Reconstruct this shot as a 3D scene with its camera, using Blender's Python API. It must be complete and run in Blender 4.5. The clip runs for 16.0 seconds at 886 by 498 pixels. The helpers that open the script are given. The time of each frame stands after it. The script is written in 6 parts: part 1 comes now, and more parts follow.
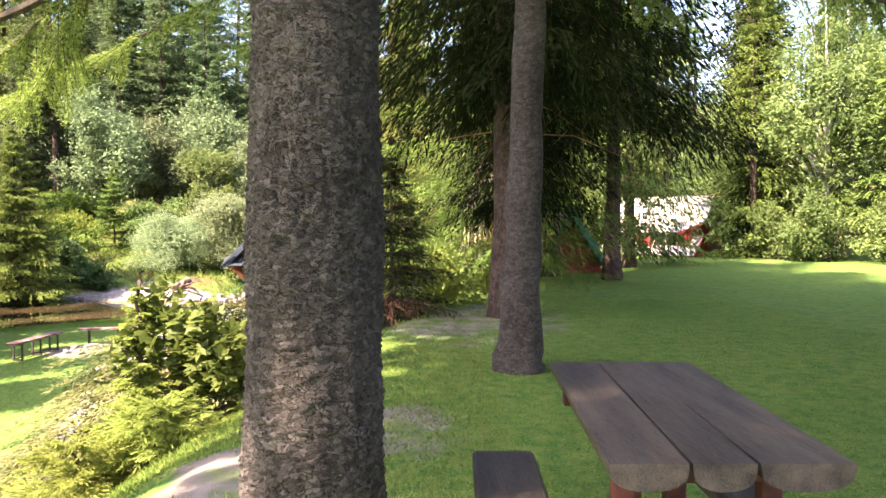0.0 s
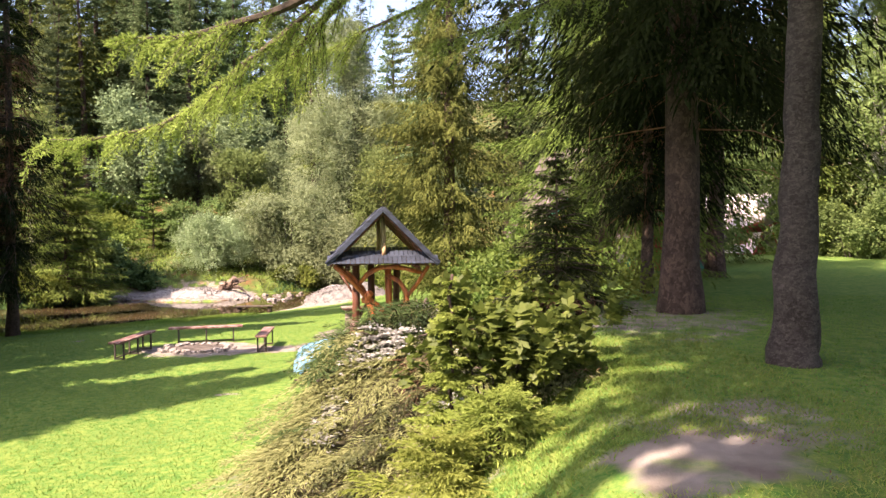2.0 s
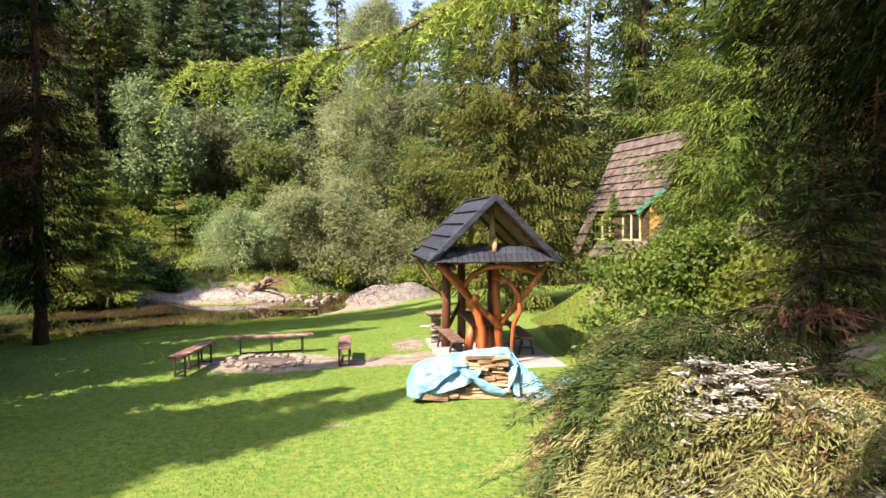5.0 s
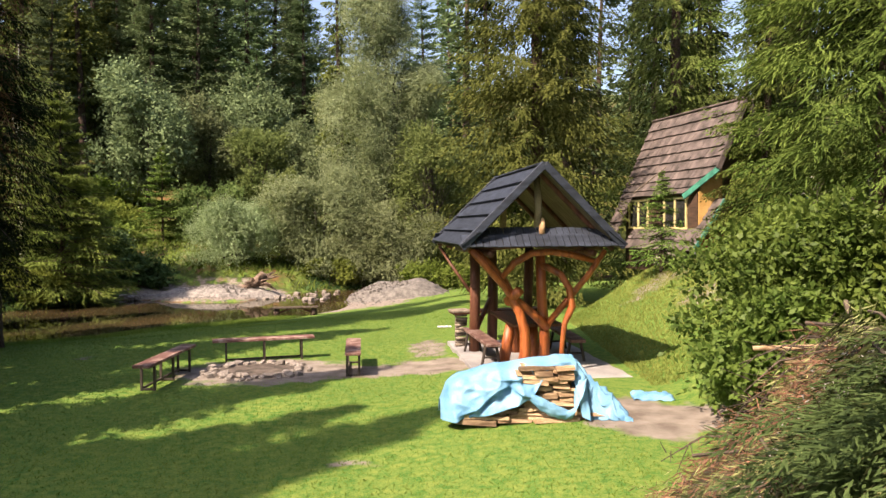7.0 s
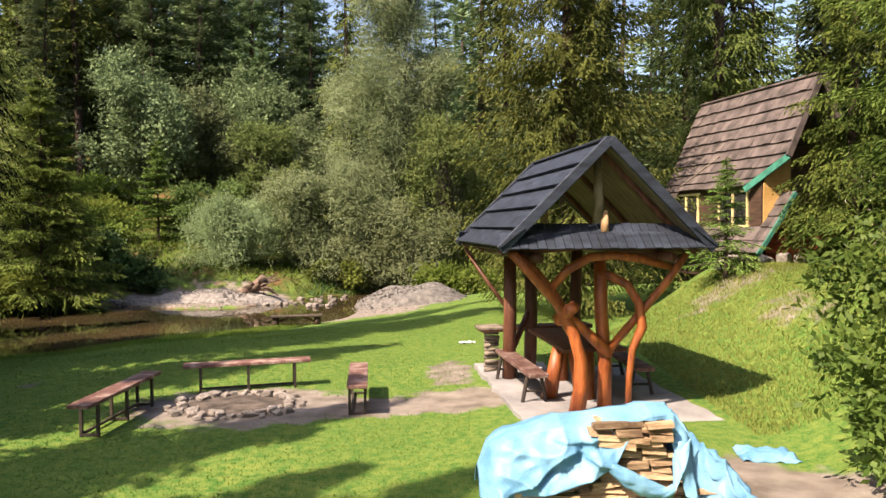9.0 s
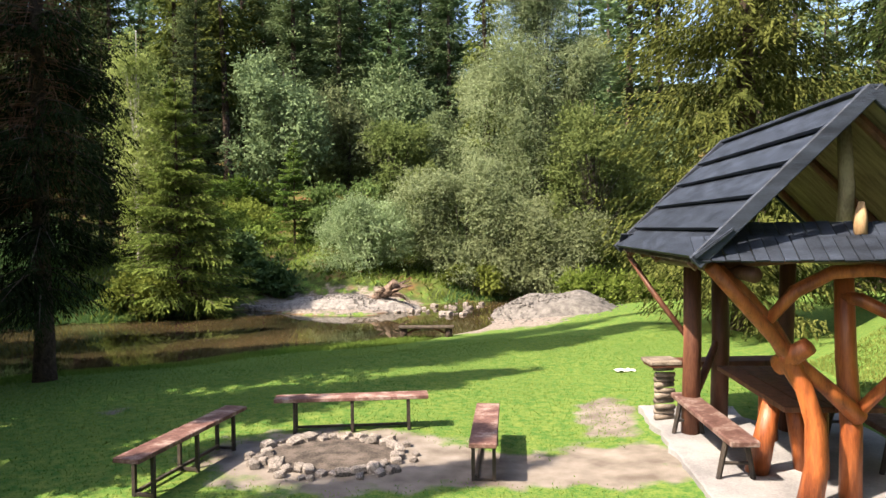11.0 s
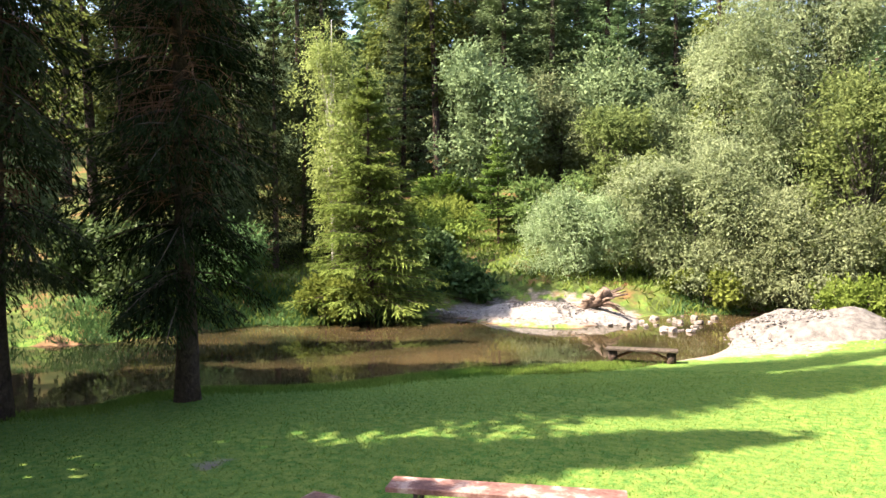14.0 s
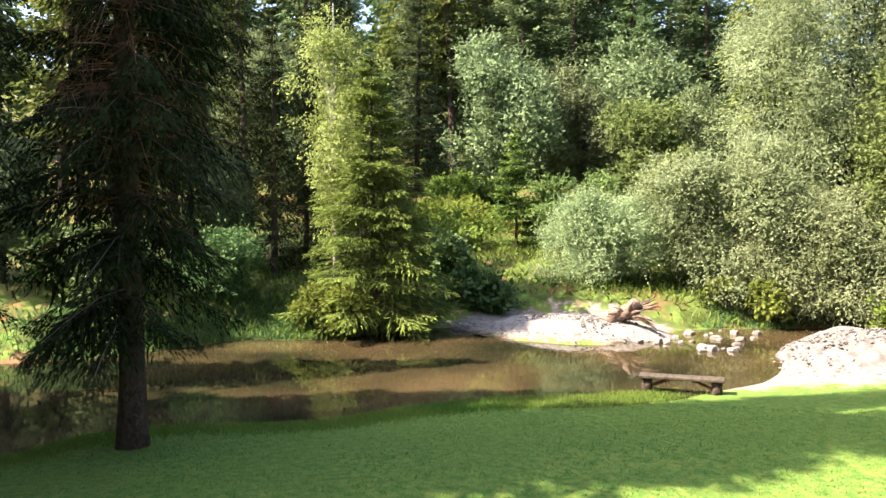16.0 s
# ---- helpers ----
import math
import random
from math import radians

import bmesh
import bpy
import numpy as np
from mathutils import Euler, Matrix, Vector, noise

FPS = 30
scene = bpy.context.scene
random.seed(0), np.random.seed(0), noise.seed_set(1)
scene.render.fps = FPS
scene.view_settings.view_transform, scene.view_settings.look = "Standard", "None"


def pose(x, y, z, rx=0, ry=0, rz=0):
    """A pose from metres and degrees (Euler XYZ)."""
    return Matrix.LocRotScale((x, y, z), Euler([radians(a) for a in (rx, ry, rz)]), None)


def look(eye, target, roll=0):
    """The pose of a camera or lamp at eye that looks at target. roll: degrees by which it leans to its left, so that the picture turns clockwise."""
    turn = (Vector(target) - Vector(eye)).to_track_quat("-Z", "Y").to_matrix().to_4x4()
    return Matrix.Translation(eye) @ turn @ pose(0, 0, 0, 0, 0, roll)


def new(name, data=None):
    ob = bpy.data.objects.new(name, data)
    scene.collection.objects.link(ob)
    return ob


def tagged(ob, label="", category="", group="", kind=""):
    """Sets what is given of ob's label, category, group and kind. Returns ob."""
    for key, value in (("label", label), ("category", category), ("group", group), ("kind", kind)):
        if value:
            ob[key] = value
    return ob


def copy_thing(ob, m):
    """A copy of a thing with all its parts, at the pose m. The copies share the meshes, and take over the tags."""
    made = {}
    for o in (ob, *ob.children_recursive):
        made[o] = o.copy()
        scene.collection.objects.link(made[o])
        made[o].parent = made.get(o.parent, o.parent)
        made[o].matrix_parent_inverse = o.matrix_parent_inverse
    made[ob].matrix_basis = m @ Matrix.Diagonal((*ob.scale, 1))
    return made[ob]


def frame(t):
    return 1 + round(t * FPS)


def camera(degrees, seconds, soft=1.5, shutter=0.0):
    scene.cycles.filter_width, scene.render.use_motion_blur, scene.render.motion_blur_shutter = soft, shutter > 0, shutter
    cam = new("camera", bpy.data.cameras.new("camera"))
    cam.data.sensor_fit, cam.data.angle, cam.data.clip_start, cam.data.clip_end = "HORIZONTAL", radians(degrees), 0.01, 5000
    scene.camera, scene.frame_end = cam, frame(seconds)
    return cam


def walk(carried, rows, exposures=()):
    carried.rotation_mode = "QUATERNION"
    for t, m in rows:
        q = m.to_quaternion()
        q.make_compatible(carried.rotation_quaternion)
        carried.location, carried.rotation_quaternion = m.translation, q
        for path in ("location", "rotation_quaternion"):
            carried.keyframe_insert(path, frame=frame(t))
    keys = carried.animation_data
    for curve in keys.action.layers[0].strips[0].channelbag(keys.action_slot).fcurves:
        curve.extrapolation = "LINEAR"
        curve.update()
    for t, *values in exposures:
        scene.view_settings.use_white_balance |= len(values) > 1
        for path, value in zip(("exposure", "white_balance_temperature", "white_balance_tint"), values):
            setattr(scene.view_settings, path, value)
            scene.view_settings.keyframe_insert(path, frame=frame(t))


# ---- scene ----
cam = camera(63.2, 16.0)
METRES, EYE, TILT, LEAN, TURN = 20.0, 3.18, -1.8, 0.0, 0.0
ROWS = [
    (0.0, 0.0, 0.0, 0.0, 0.0, 0.0, -0.0),
    (0.5, -0.0252, -0.0005, -0.0004, -0.03, 0.05, 0.07),
    (1.0, -0.0541, -0.0012, -0.0007, -0.03, 0.06, 0.1),
    (1.5, -0.0863, -0.0011, -0.0008, -0.04, -0.0, 0.14),
    (2.0, -0.1196, 0.001, -0.0025, -0.05, -0.0, 0.18),
    (2.5, -0.1486, 0.0076, -0.0043, -0.08, -0.02, 0.16),
    (3.0, -0.1736, 0.0222, -0.0049, -0.1, -0.08, 0.18),
    (3.5, -0.1953, 0.0442, -0.0044, -0.13, -0.1, 0.22),
    (4.0, -0.2134, 0.0718, -0.0036, -0.13, -0.11, 0.19),
    (4.5, -0.2287, 0.1028, -0.0031, -0.15, -0.11, 0.19),
    (7.0, -0.2711, 0.2775, -0.0196, -0.49, -0.12, 0.2),
    (7.5, -0.2745, 0.3127, -0.02, -0.5, -0.1, 0.2),
    (8.0, -0.2775, 0.3468, -0.0197, -0.82, -0.1, 0.19),
    (10.5, -0.2888, 0.5073, -0.0156, 7.56, 0.01, 0.22),
    (11.0, -0.291, 0.5382, -0.0147, 11.54, 0.06, 0.16),
    (11.5, -0.2935, 0.5678, -0.0139, 15.53, 0.07, 0.1),
    (12.0, -0.2968, 0.5967, -0.0133, 19.54, 0.07, 0.03),
    (12.5, -0.3013, 0.6251, -0.0126, 23.51, 0.04, -0.06),
    (13.0, -0.3071, 0.6533, -0.012, 27.35, -0.01, -0.15),
    (13.5, -0.3132, 0.6805, -0.0114, 28.57, -0.04, -0.21),
    (14.0, -0.3203, 0.7049, -0.0101, 28.96, -0.07, -0.25),
    (14.5, -0.329, 0.7306, -0.0076, 29.42, -0.08, -0.28),
    (15.0, -0.3385, 0.7558, -0.0055, 29.9, -0.11, -0.31),
    (15.5, -0.3496, 0.7814, -0.0018, 30.35, -0.16, -0.35),
    (16.0, -0.3619, 0.8069, 0.0001, 30.54, -0.15, -0.39),
]
EXPOSURES = [(0.0, 2.95, 6500, 24), (1.5, 2.3, 6600, 26), (3.5, 1.97, 6600, 23), (4.5, 1.85, 6650, 20), (7.0, 1.38, 6800, 18), (8.0, 1.33, 6800, 18), (11.0, 1.62, 6300, 12), (14.0, 2.36, 6350, 14), (16.0, 2.45, 6350, 14)]
walk(cam, [(t, pose(0, 0, EYE, TILT, LEAN, TURN) @ pose(METRES * x, METRES * y, METRES * z, 90 + pitch, roll, yaw)) for t, x, y, z, yaw, pitch, roll in ROWS], EXPOSURES)
# ---------------- world, sun ----------------
SUN_AZ, SUN_EL = 227.0, 48.5          # degrees clockwise from +y, and above the horizon
world = bpy.data.worlds.new("sky")
scene.world = world
world.use_nodes = True
wn = world.node_tree
sky = wn.nodes.new("ShaderNodeTexSky")
sky.sky_type, sky.sun_disc = "NISHITA", False
sky.sun_elevation, sky.sun_rotation = radians(SUN_EL), radians(SUN_AZ)
sky.air_density, sky.dust_density = 1.0, 3.0
haze = wn.nodes.new("ShaderNodeHueSaturation")          # summer haze pales the blue
haze.inputs["Saturation"].default_value, haze.inputs["Value"].default_value = 0.95, 1.1
wn.links.new(sky.outputs[0], haze.inputs["Color"])
wn.links.new(haze.outputs[0], wn.nodes["Background"].inputs[0])
wn.nodes["Background"].inputs[1].default_value = 0.105
sun = new("sun", bpy.data.lights.new("sun", "SUN"))
sun.data.energy, sun.data.angle, sun.data.color = 5.0, radians(0.53), (1.0, 0.85, 0.65)
sun_from = Vector((math.sin(radians(SUN_AZ)) * math.cos(radians(SUN_EL)), math.cos(radians(SUN_AZ)) * math.cos(radians(SUN_EL)), math.sin(radians(SUN_EL))))
sun.matrix_world = look(sun_from * 60, (0, 0, 0))

# ---------------- materials ----------------
def material(name, dark, light, scale=6.0, rough=0.8, bump=0.3, fine=60.0, stretch=(1, 1, 1), spec=0.3, vary=0.25, island=False, coords="Object", metal=0.0, third=None):
    """Two-scale procedural surface: broad stains, fine grain, relief, and a tint of its own for each object."""
    m = bpy.data.materials.new(name)
    m.use_nodes = True
    t = m.node_tree
    N, L = t.nodes, t.links
    p = N["Principled BSDF"]
    co, mp = N.new("ShaderNodeTexCoord"), N.new("ShaderNodeMapping")
    mp.inputs["Scale"].default_value = stretch
    L.new(co.outputs[coords], mp.inputs[0])
    broad, grain = N.new("ShaderNodeTexNoise"), N.new("ShaderNodeTexNoise")
    broad.inputs["Scale"].default_value, broad.inputs["Detail"].default_value = scale, 5
    grain.inputs["Scale"].default_value, grain.inputs["Detail"].default_value = fine, 4
    L.new(mp.outputs[0], broad.inputs[0]); L.new(mp.outputs[0], grain.inputs[0])
    ramp = N.new("ShaderNodeValToRGB")
    ramp.color_ramp.elements[0].position, ramp.color_ramp.elements[1].position = 0.32, 0.68
    ramp.color_ramp.elements[0].color, ramp.color_ramp.elements[1].color = (*dark, 1), (*light, 1)
    if third:
        e = ramp.color_ramp.elements.new(0.5)
        e.color = (*third, 1)
    add = N.new("ShaderNodeMath"); add.operation = "MULTIPLY_ADD"
    add.inputs[1].default_value, add.inputs[2].default_value = 0.45, -0.22
    L.new(grain.outputs[0], add.inputs[0])
    tot = N.new("ShaderNodeMath"); tot.operation = "ADD"
    L.new(broad.outputs[0], tot.inputs[0]); L.new(add.outputs[0], tot.inputs[1])
    L.new(tot.outputs[0], ramp.inputs[0])
    hsv = N.new("ShaderNodeHueSaturation")
    rnd = N.new("ShaderNodeNewGeometry").outputs["Random Per Island"] if island else N.new("ShaderNodeObjectInfo").outputs["Random"]
    mr = N.new("ShaderNodeMapRange")
    mr.inputs[3].default_value, mr.inputs[4].default_value = 1 - vary, 1 + vary
    L.new(rnd, mr.inputs[0]); L.new(mr.outputs[0], hsv.inputs["Value"]); L.new(ramp.outputs[0], hsv.inputs["Color"])
    L.new(hsv.outputs[0], p.inputs["Base Color"])
    p.inputs["Roughness"].default_value, p.inputs["Specular IOR Level"].default_value, p.inputs["Metallic"].default_value = rough, spec, metal
    if bump:
        b = N.new("ShaderNodeBump")
        b.inputs["Strength"].default_value, b.inputs["Distance"].default_value = bump, 0.02
        L.new(tot.outputs[0], b.inputs["Height"]); L.new(b.outputs[0], p.inputs["Normal"])
    return m


def foliage(name, dark, light, glow=0.35, vary=0.35, rough=0.55, hue=0.02, scale=0.5, shine=0.0):
    """Leaves: light passes through them; each leaf and each clump has its own tint."""
    m = bpy.data.materials.new(name)
    m.use_nodes = True
    t = m.node_tree
    N, L = t.nodes, t.links
    N.remove(N["Principled BSDF"])
    geo, info, co = N.new("ShaderNodeNewGeometry"), N.new("ShaderNodeObjectInfo"), N.new("ShaderNodeTexCoord")
    noise_n = N.new("ShaderNodeTexNoise"); noise_n.inputs["Scale"].default_value = scale
    L.new(co.outputs["Object"], noise_n.inputs[0])
    mixf = N.new("ShaderNodeMath"); mixf.operation = "MULTIPLY_ADD"; mixf.inputs[1].default_value = 0.30
    L.new(geo.outputs["Random Per Island"], mixf.inputs[0]); L.new(noise_n.outputs[0], mixf.inputs[2])
    ramp = N.new("ShaderNodeValToRGB")
    ramp.color_ramp.elements[0].position, ramp.color_ramp.elements[1].position = 0.34, 0.98
    ramp.color_ramp.elements[0].color, ramp.color_ramp.elements[1].color = (*dark, 1), (*light, 1)
    L.new(mixf.outputs[0], ramp.inputs[0])
    hsv = N.new("ShaderNodeHueSaturation")
    mr, mh = N.new("ShaderNodeMapRange"), N.new("ShaderNodeMapRange")
    mr.inputs[3].default_value, mr.inputs[4].default_value = 1 - vary * 0.6, 1 + vary * 0.6
    mh.inputs[3].default_value, mh.inputs[4].default_value = 0.5 - hue, 0.5 + hue
    L.new(info.outputs["Random"], mr.inputs[0]); L.new(info.outputs["Random"], mh.inputs[0])
    L.new(mr.outputs[0], hsv.inputs["Value"]); L.new(mh.outputs[0], hsv.inputs["Hue"]); L.new(ramp.outputs[0], hsv.inputs["Color"])
    d, tr, g = N.new("ShaderNodeBsdfDiffuse"), N.new("ShaderNodeBsdfTranslucent"), N.new("ShaderNodeBsdfGlossy")
    g.inputs["Roughness"].default_value = rough
    L.new(hsv.outputs[0], d.inputs[0]); L.new(hsv.outputs[0], tr.inputs[0])
    a, b = N.new("ShaderNodeMixShader"), N.new("ShaderNodeMixShader")
    a.inputs[0].default_value, b.inputs[0].default_value = glow, shine
    L.new(d.outputs[0], a.inputs[1]); L.new(tr.outputs[0], a.inputs[2])
    L.new(a.outputs[0], b.inputs[1]); L.new(g.outputs[0], b.inputs[2])
    L.new(b.outputs[0], N["Material Output"].inputs[0])
    return m


def bark(name, crack, dark, light, cell, flake=1.0, stretch=(1, 1, 0.7)):
    """Scaly bark: small plates with dark cracks between them, flaky and stained."""
    m = bpy.data.materials.new(name)
    m.use_nodes = True
    t = m.node_tree
    N, L = t.nodes, t.links
    p = N["Principled BSDF"]
    co, mp, warp = N.new("ShaderNodeTexCoord"), N.new("ShaderNodeMapping"), N.new("ShaderNodeTexNoise")
    mp.inputs["Scale"].default_value = stretch
    warp.inputs["Scale"].default_value, warp.inputs["Detail"].default_value = cell * 0.6, 3
    L.new(co.outputs["Object"], mp.inputs[0]); L.new(mp.outputs[0], warp.inputs[0])
    mix = N.new("ShaderNodeMix"); mix.data_type = "RGBA"; mix.blend_type = "LINEAR_LIGHT"; mix.inputs[0].default_value = 1.9 / cell
    L.new(mp.outputs[0], mix.inputs[6]); L.new(warp.outputs["Color"], mix.inputs[7])
    edge, tint = N.new("ShaderNodeTexVoronoi"), N.new("ShaderNodeTexVoronoi")
    edge.feature = "DISTANCE_TO_EDGE"
    for v in (edge, tint):
        v.inputs["Scale"].default_value = cell
        L.new(mix.outputs[2], v.inputs["Vector"])
    stain, grain = N.new("ShaderNodeTexNoise"), N.new("ShaderNodeTexNoise")
    stain.inputs["Scale"].default_value, stain.inputs["Detail"].default_value = 3.0, 4
    grain.inputs["Scale"].default_value, grain.inputs["Detail"].default_value = cell * 4, 4
    L.new(co.outputs["Object"], stain.inputs[0]); L.new(mp.outputs[0], grain.inputs[0])
    sep = N.new("ShaderNodeSeparateColor"); L.new(tint.outputs["Color"], sep.inputs[0])
    a = N.new("ShaderNodeMath"); a.operation = "MULTIPLY_ADD"; a.inputs[1].default_value = 0.35; L.new(sep.outputs[0], a.inputs[0])
    c = N.new("ShaderNodeMath"); c.operation = "MULTIPLY_ADD"; c.inputs[1].default_value = 0.35; L.new(grain.outputs[0], c.inputs[0])
    s2 = N.new("ShaderNodeMath"); s2.operation = "MULTIPLY_ADD"; s2.inputs[1].default_value = 0.6; s2.inputs[2].default_value = -0.25; L.new(stain.outputs[0], s2.inputs[0])
    L.new(s2.outputs[0], c.inputs[2]); L.new(c.outputs[0], a.inputs[2])
    ramp = N.new("ShaderNodeValToRGB")
    ramp.color_ramp.elements[0].position, ramp.color_ramp.elements[1].position = 0.2, 0.75
    ramp.color_ramp.elements[0].color, ramp.color_ramp.elements[1].color = (*dark, 1), (*light, 1)
    L.new(a.outputs[0], ramp.inputs[0])
    # Dark cracks: bark pattern, also standing in for fine relief shadows
    k = N.new("ShaderNodeMapRange"); k.inputs[1].default_value, k.inputs[2].default_value, k.inputs[3].default_value = 0.0, 0.06, 0.3
    L.new(edge.outputs["Distance"], k.inputs[0])
    cm = N.new("ShaderNodeMix"); cm.data_type = "RGBA"; cm.inputs[6].default_value = (*crack, 1)
    L.new(k.outputs[0], cm.inputs[0]); L.new(ramp.outputs[0], cm.inputs[7])
    L.new(cm.outputs[2], p.inputs["Base Color"])
    p.inputs["Roughness"].default_value, p.inputs["Specular IOR Level"].default_value = 0.95, 0.15
    h = N.new("ShaderNodeMath"); h.operation = "ADD"; L.new(k.outputs[0], h.inputs[0]); L.new(a.outputs[0], h.inputs[1])
    b = N.new("ShaderNodeBump"); b.inputs["Strength"].default_value, b.inputs["Distance"].default_value = flake, 0.02
    L.new(h.outputs[0], b.inputs["Height"]); L.new(b.outputs[0], p.inputs["Normal"])
    return m


M_bark = bark("spruce_bark", (0.022, 0.018, 0.016), (0.042, 0.035, 0.031), (0.132, 0.114, 0.102), 36, 1.0, (1, 1, 1.5))
M_bark_red = bark("old_spruce_bark", (0.025, 0.018, 0.015), (0.045, 0.032, 0.026), (0.14, 0.10, 0.08), 26, 1.0)
M_bark_birch = material("birch_bark", (0.16, 0.15, 0.13), (0.62, 0.60, 0.55), 5, 0.8, 0.3, 20, (1, 1, 3))
M_twig = material("twig_bark", (0.035, 0.027, 0.021), (0.10, 0.076, 0.058), 14, 0.9, 0.3, 60, island=True)
M_dead = material("dead_twig", (0.080, 0.038, 0.024), (0.23, 0.120, 0.074), 10, 0.95, 0.2, 50, island=True)
# Spruce needles come plain, shaded, sunlit and half-lit: light put into the colour
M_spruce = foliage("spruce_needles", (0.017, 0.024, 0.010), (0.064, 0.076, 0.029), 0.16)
M_spruce_shaded = foliage("shaded_spruce_needles", (0.010, 0.015, 0.007), (0.034, 0.044, 0.017), 0.08)
M_spruce_sunlit = foliage("sunlit_spruce_needles", (0.038, 0.060, 0.016), (0.175, 0.208, 0.058), 0.3)
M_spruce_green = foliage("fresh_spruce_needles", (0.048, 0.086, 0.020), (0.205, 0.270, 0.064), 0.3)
M_spruce_half_lit = foliage("half_lit_spruce_needles", (0.028, 0.050, 0.012), (0.150, 0.188, 0.044), 0.25)
M_fir = foliage("fir_needles", (0.045, 0.078, 0.036), (0.215, 0.285, 0.135), 0.25)
M_larch = foliage("larch_needles", (0.12, 0.165, 0.030), (0.33, 0.385, 0.10), 0.45)
M_willow = foliage("willow_leaves", (0.140, 0.182, 0.084), (0.345, 0.415, 0.232), 0.45)
M_silver = foliage("silvery_leaves", (0.072, 0.100, 0.046), (0.215, 0.270, 0.135), 0.3)
M_alder = foliage("alder_leaves", (0.075, 0.112, 0.034), (0.215, 0.275, 0.098), 0.48)
M_leaf = foliage("broad_leaves", (0.080, 0.125, 0.022), (0.235, 0.305, 0.068), 0.48)
M_birch = foliage("birch_leaves", (0.120, 0.150, 0.042), (0.330, 0.365, 0.130), 0.45)
M_beech = foliage("sapling_leaves", (0.042, 0.080, 0.014), (0.178, 0.238, 0.050), 0.42, shine=0.012)
M_butterbur = foliage("butterbur_leaves", (0.03, 0.062, 0.02), (0.11, 0.18, 0.06), 0.3, shine=0.012)
M_weed = foliage("weeds", (0.065, 0.095, 0.018), (0.21, 0.26, 0.06), 0.4)
M_grass = foliage("grass_blades", (0.066, 0.146, 0.024), (0.215, 0.268, 0.057), 0.4, 0.2)
M_dry = foliage("dry_slope_grass", (0.10, 0.145, 0.030), (0.275, 0.295, 0.085), 0.35, 0.2)
M_wood_red = material("red_stained_log", (0.16, 0.038, 0.011), (0.43, 0.125, 0.034), 4, 0.45, 0.4, 30, (3, 3, 0.4), spec=0.5)
# Darker copy of the red log wood; its colour holds the shelter's inner shade
M_wood_dark_shade = material("dark_shade_wood", (0.06, 0.022, 0.014), (0.14, 0.06, 0.035), 4, 0.55, 0.3, 30, (3, 3, 0.4))
M_bench = material("worn_red_paint", (0.085, 0.04, 0.034), (0.29, 0.215, 0.19), 6, 0.7, 0.4, 30, (1, 1, 1), third=(0.15, 0.08, 0.067))
M_steel = material("rusty_dark_steel", (0.02, 0.018, 0.017), (0.06, 0.045, 0.036), 10, 0.6, 0.2, 60)
M_table = material("weathered_grey_brown_plank", (0.026, 0.019, 0.014), (0.088, 0.068, 0.050), 3, 0.6, 0.5, 30, (6, 0.7, 6), spec=0.35)
M_redpost = material("dark_red_post", (0.030, 0.009, 0.007), (0.075, 0.021, 0.015), 4, 0.6, 0.2, 30)
M_shingle = material("grey_roof_board", (0.010, 0.0135, 0.022), (0.033, 0.042, 0.064), 3, 0.62, 0.5, 40, (1, 1, 5), vary=0.22)
M_pale = material("pale_new_wood", (0.30, 0.18, 0.09), (0.52, 0.36, 0.2), 4, 0.7, 0.3, 30, (3, 3, 0.4))
M_under = material("roof_underside_board", (0.13, 0.10, 0.062), (0.30, 0.245, 0.155), 3, 0.8, 0.3, 30, (1, 5, 1))
M_roof = material("old_brown_roof_board", (0.044, 0.036, 0.034), (0.130, 0.104, 0.098), 3, 0.85, 0.5, 40, (1, 1, 1), vary=0.22)
M_roof_white = material("pale_metal_roof", (0.40, 0.345, 0.335), (0.56, 0.50, 0.48), 2, 0.6, 0.1, 30)
M_redwall = material("red_painted_boards", (0.17, 0.022, 0.015), (0.34, 0.06, 0.04), 3, 0.7, 0.3, 30, (1, 1, 6))
M_darkwall = material("dark_brown_boards", (0.03, 0.018, 0.012), (0.08, 0.045, 0.03), 3, 0.8, 0.3, 30, (1, 1, 6))
M_ochre = material("ochre_plywood", (0.42, 0.24, 0.07), (0.60, 0.38, 0.14), 2, 0.7, 0.2, 30)
M_green = material("green_painted_board", (0.016, 0.085, 0.062), (0.042, 0.18, 0.13), 5, 0.6, 0.2, 40)
M_yellow = material("cream_window_paint", (0.55, 0.45, 0.2), (0.72, 0.62, 0.34), 5, 0.5, 0.1, 40)
M_concrete = material("concrete", (0.135, 0.130, 0.135), (0.245, 0.235, 0.235), 1.5, 0.9, 0.4, 50)
M_stone = material("field_stone", (0.10, 0.087, 0.078), (0.33, 0.29, 0.262), 4, 0.85, 0.6, 40, vary=0.3)
M_gravel = material("river_gravel", (0.092, 0.084, 0.079), (0.225, 0.208, 0.194), 6, 0.9, 0.9, 45)
M_ash = material("charred_ash", (0.022, 0.018, 0.015), (0.105, 0.085, 0.072), 5, 0.95, 0.6, 40)
M_tarp = material("light_blue_tarpaulin", (0.07, 0.195, 0.345), (0.165, 0.335, 0.49), 3, 0.5, 0.2, 90, spec=0.3)
M_log = material("split_firewood", (0.13, 0.078, 0.042), (0.42, 0.30, 0.185), 6, 0.8, 0.5, 40, (0.4, 3, 3), vary=0.5)
M_cut = material("weathered_log_end", (0.10, 0.08, 0.064), (0.26, 0.215, 0.175), 10, 0.85, 0.3, 60)
M_root = material("bleached_driftwood", (0.055, 0.036, 0.027), (0.21, 0.15, 0.115), 8, 0.85, 0.8, 50)
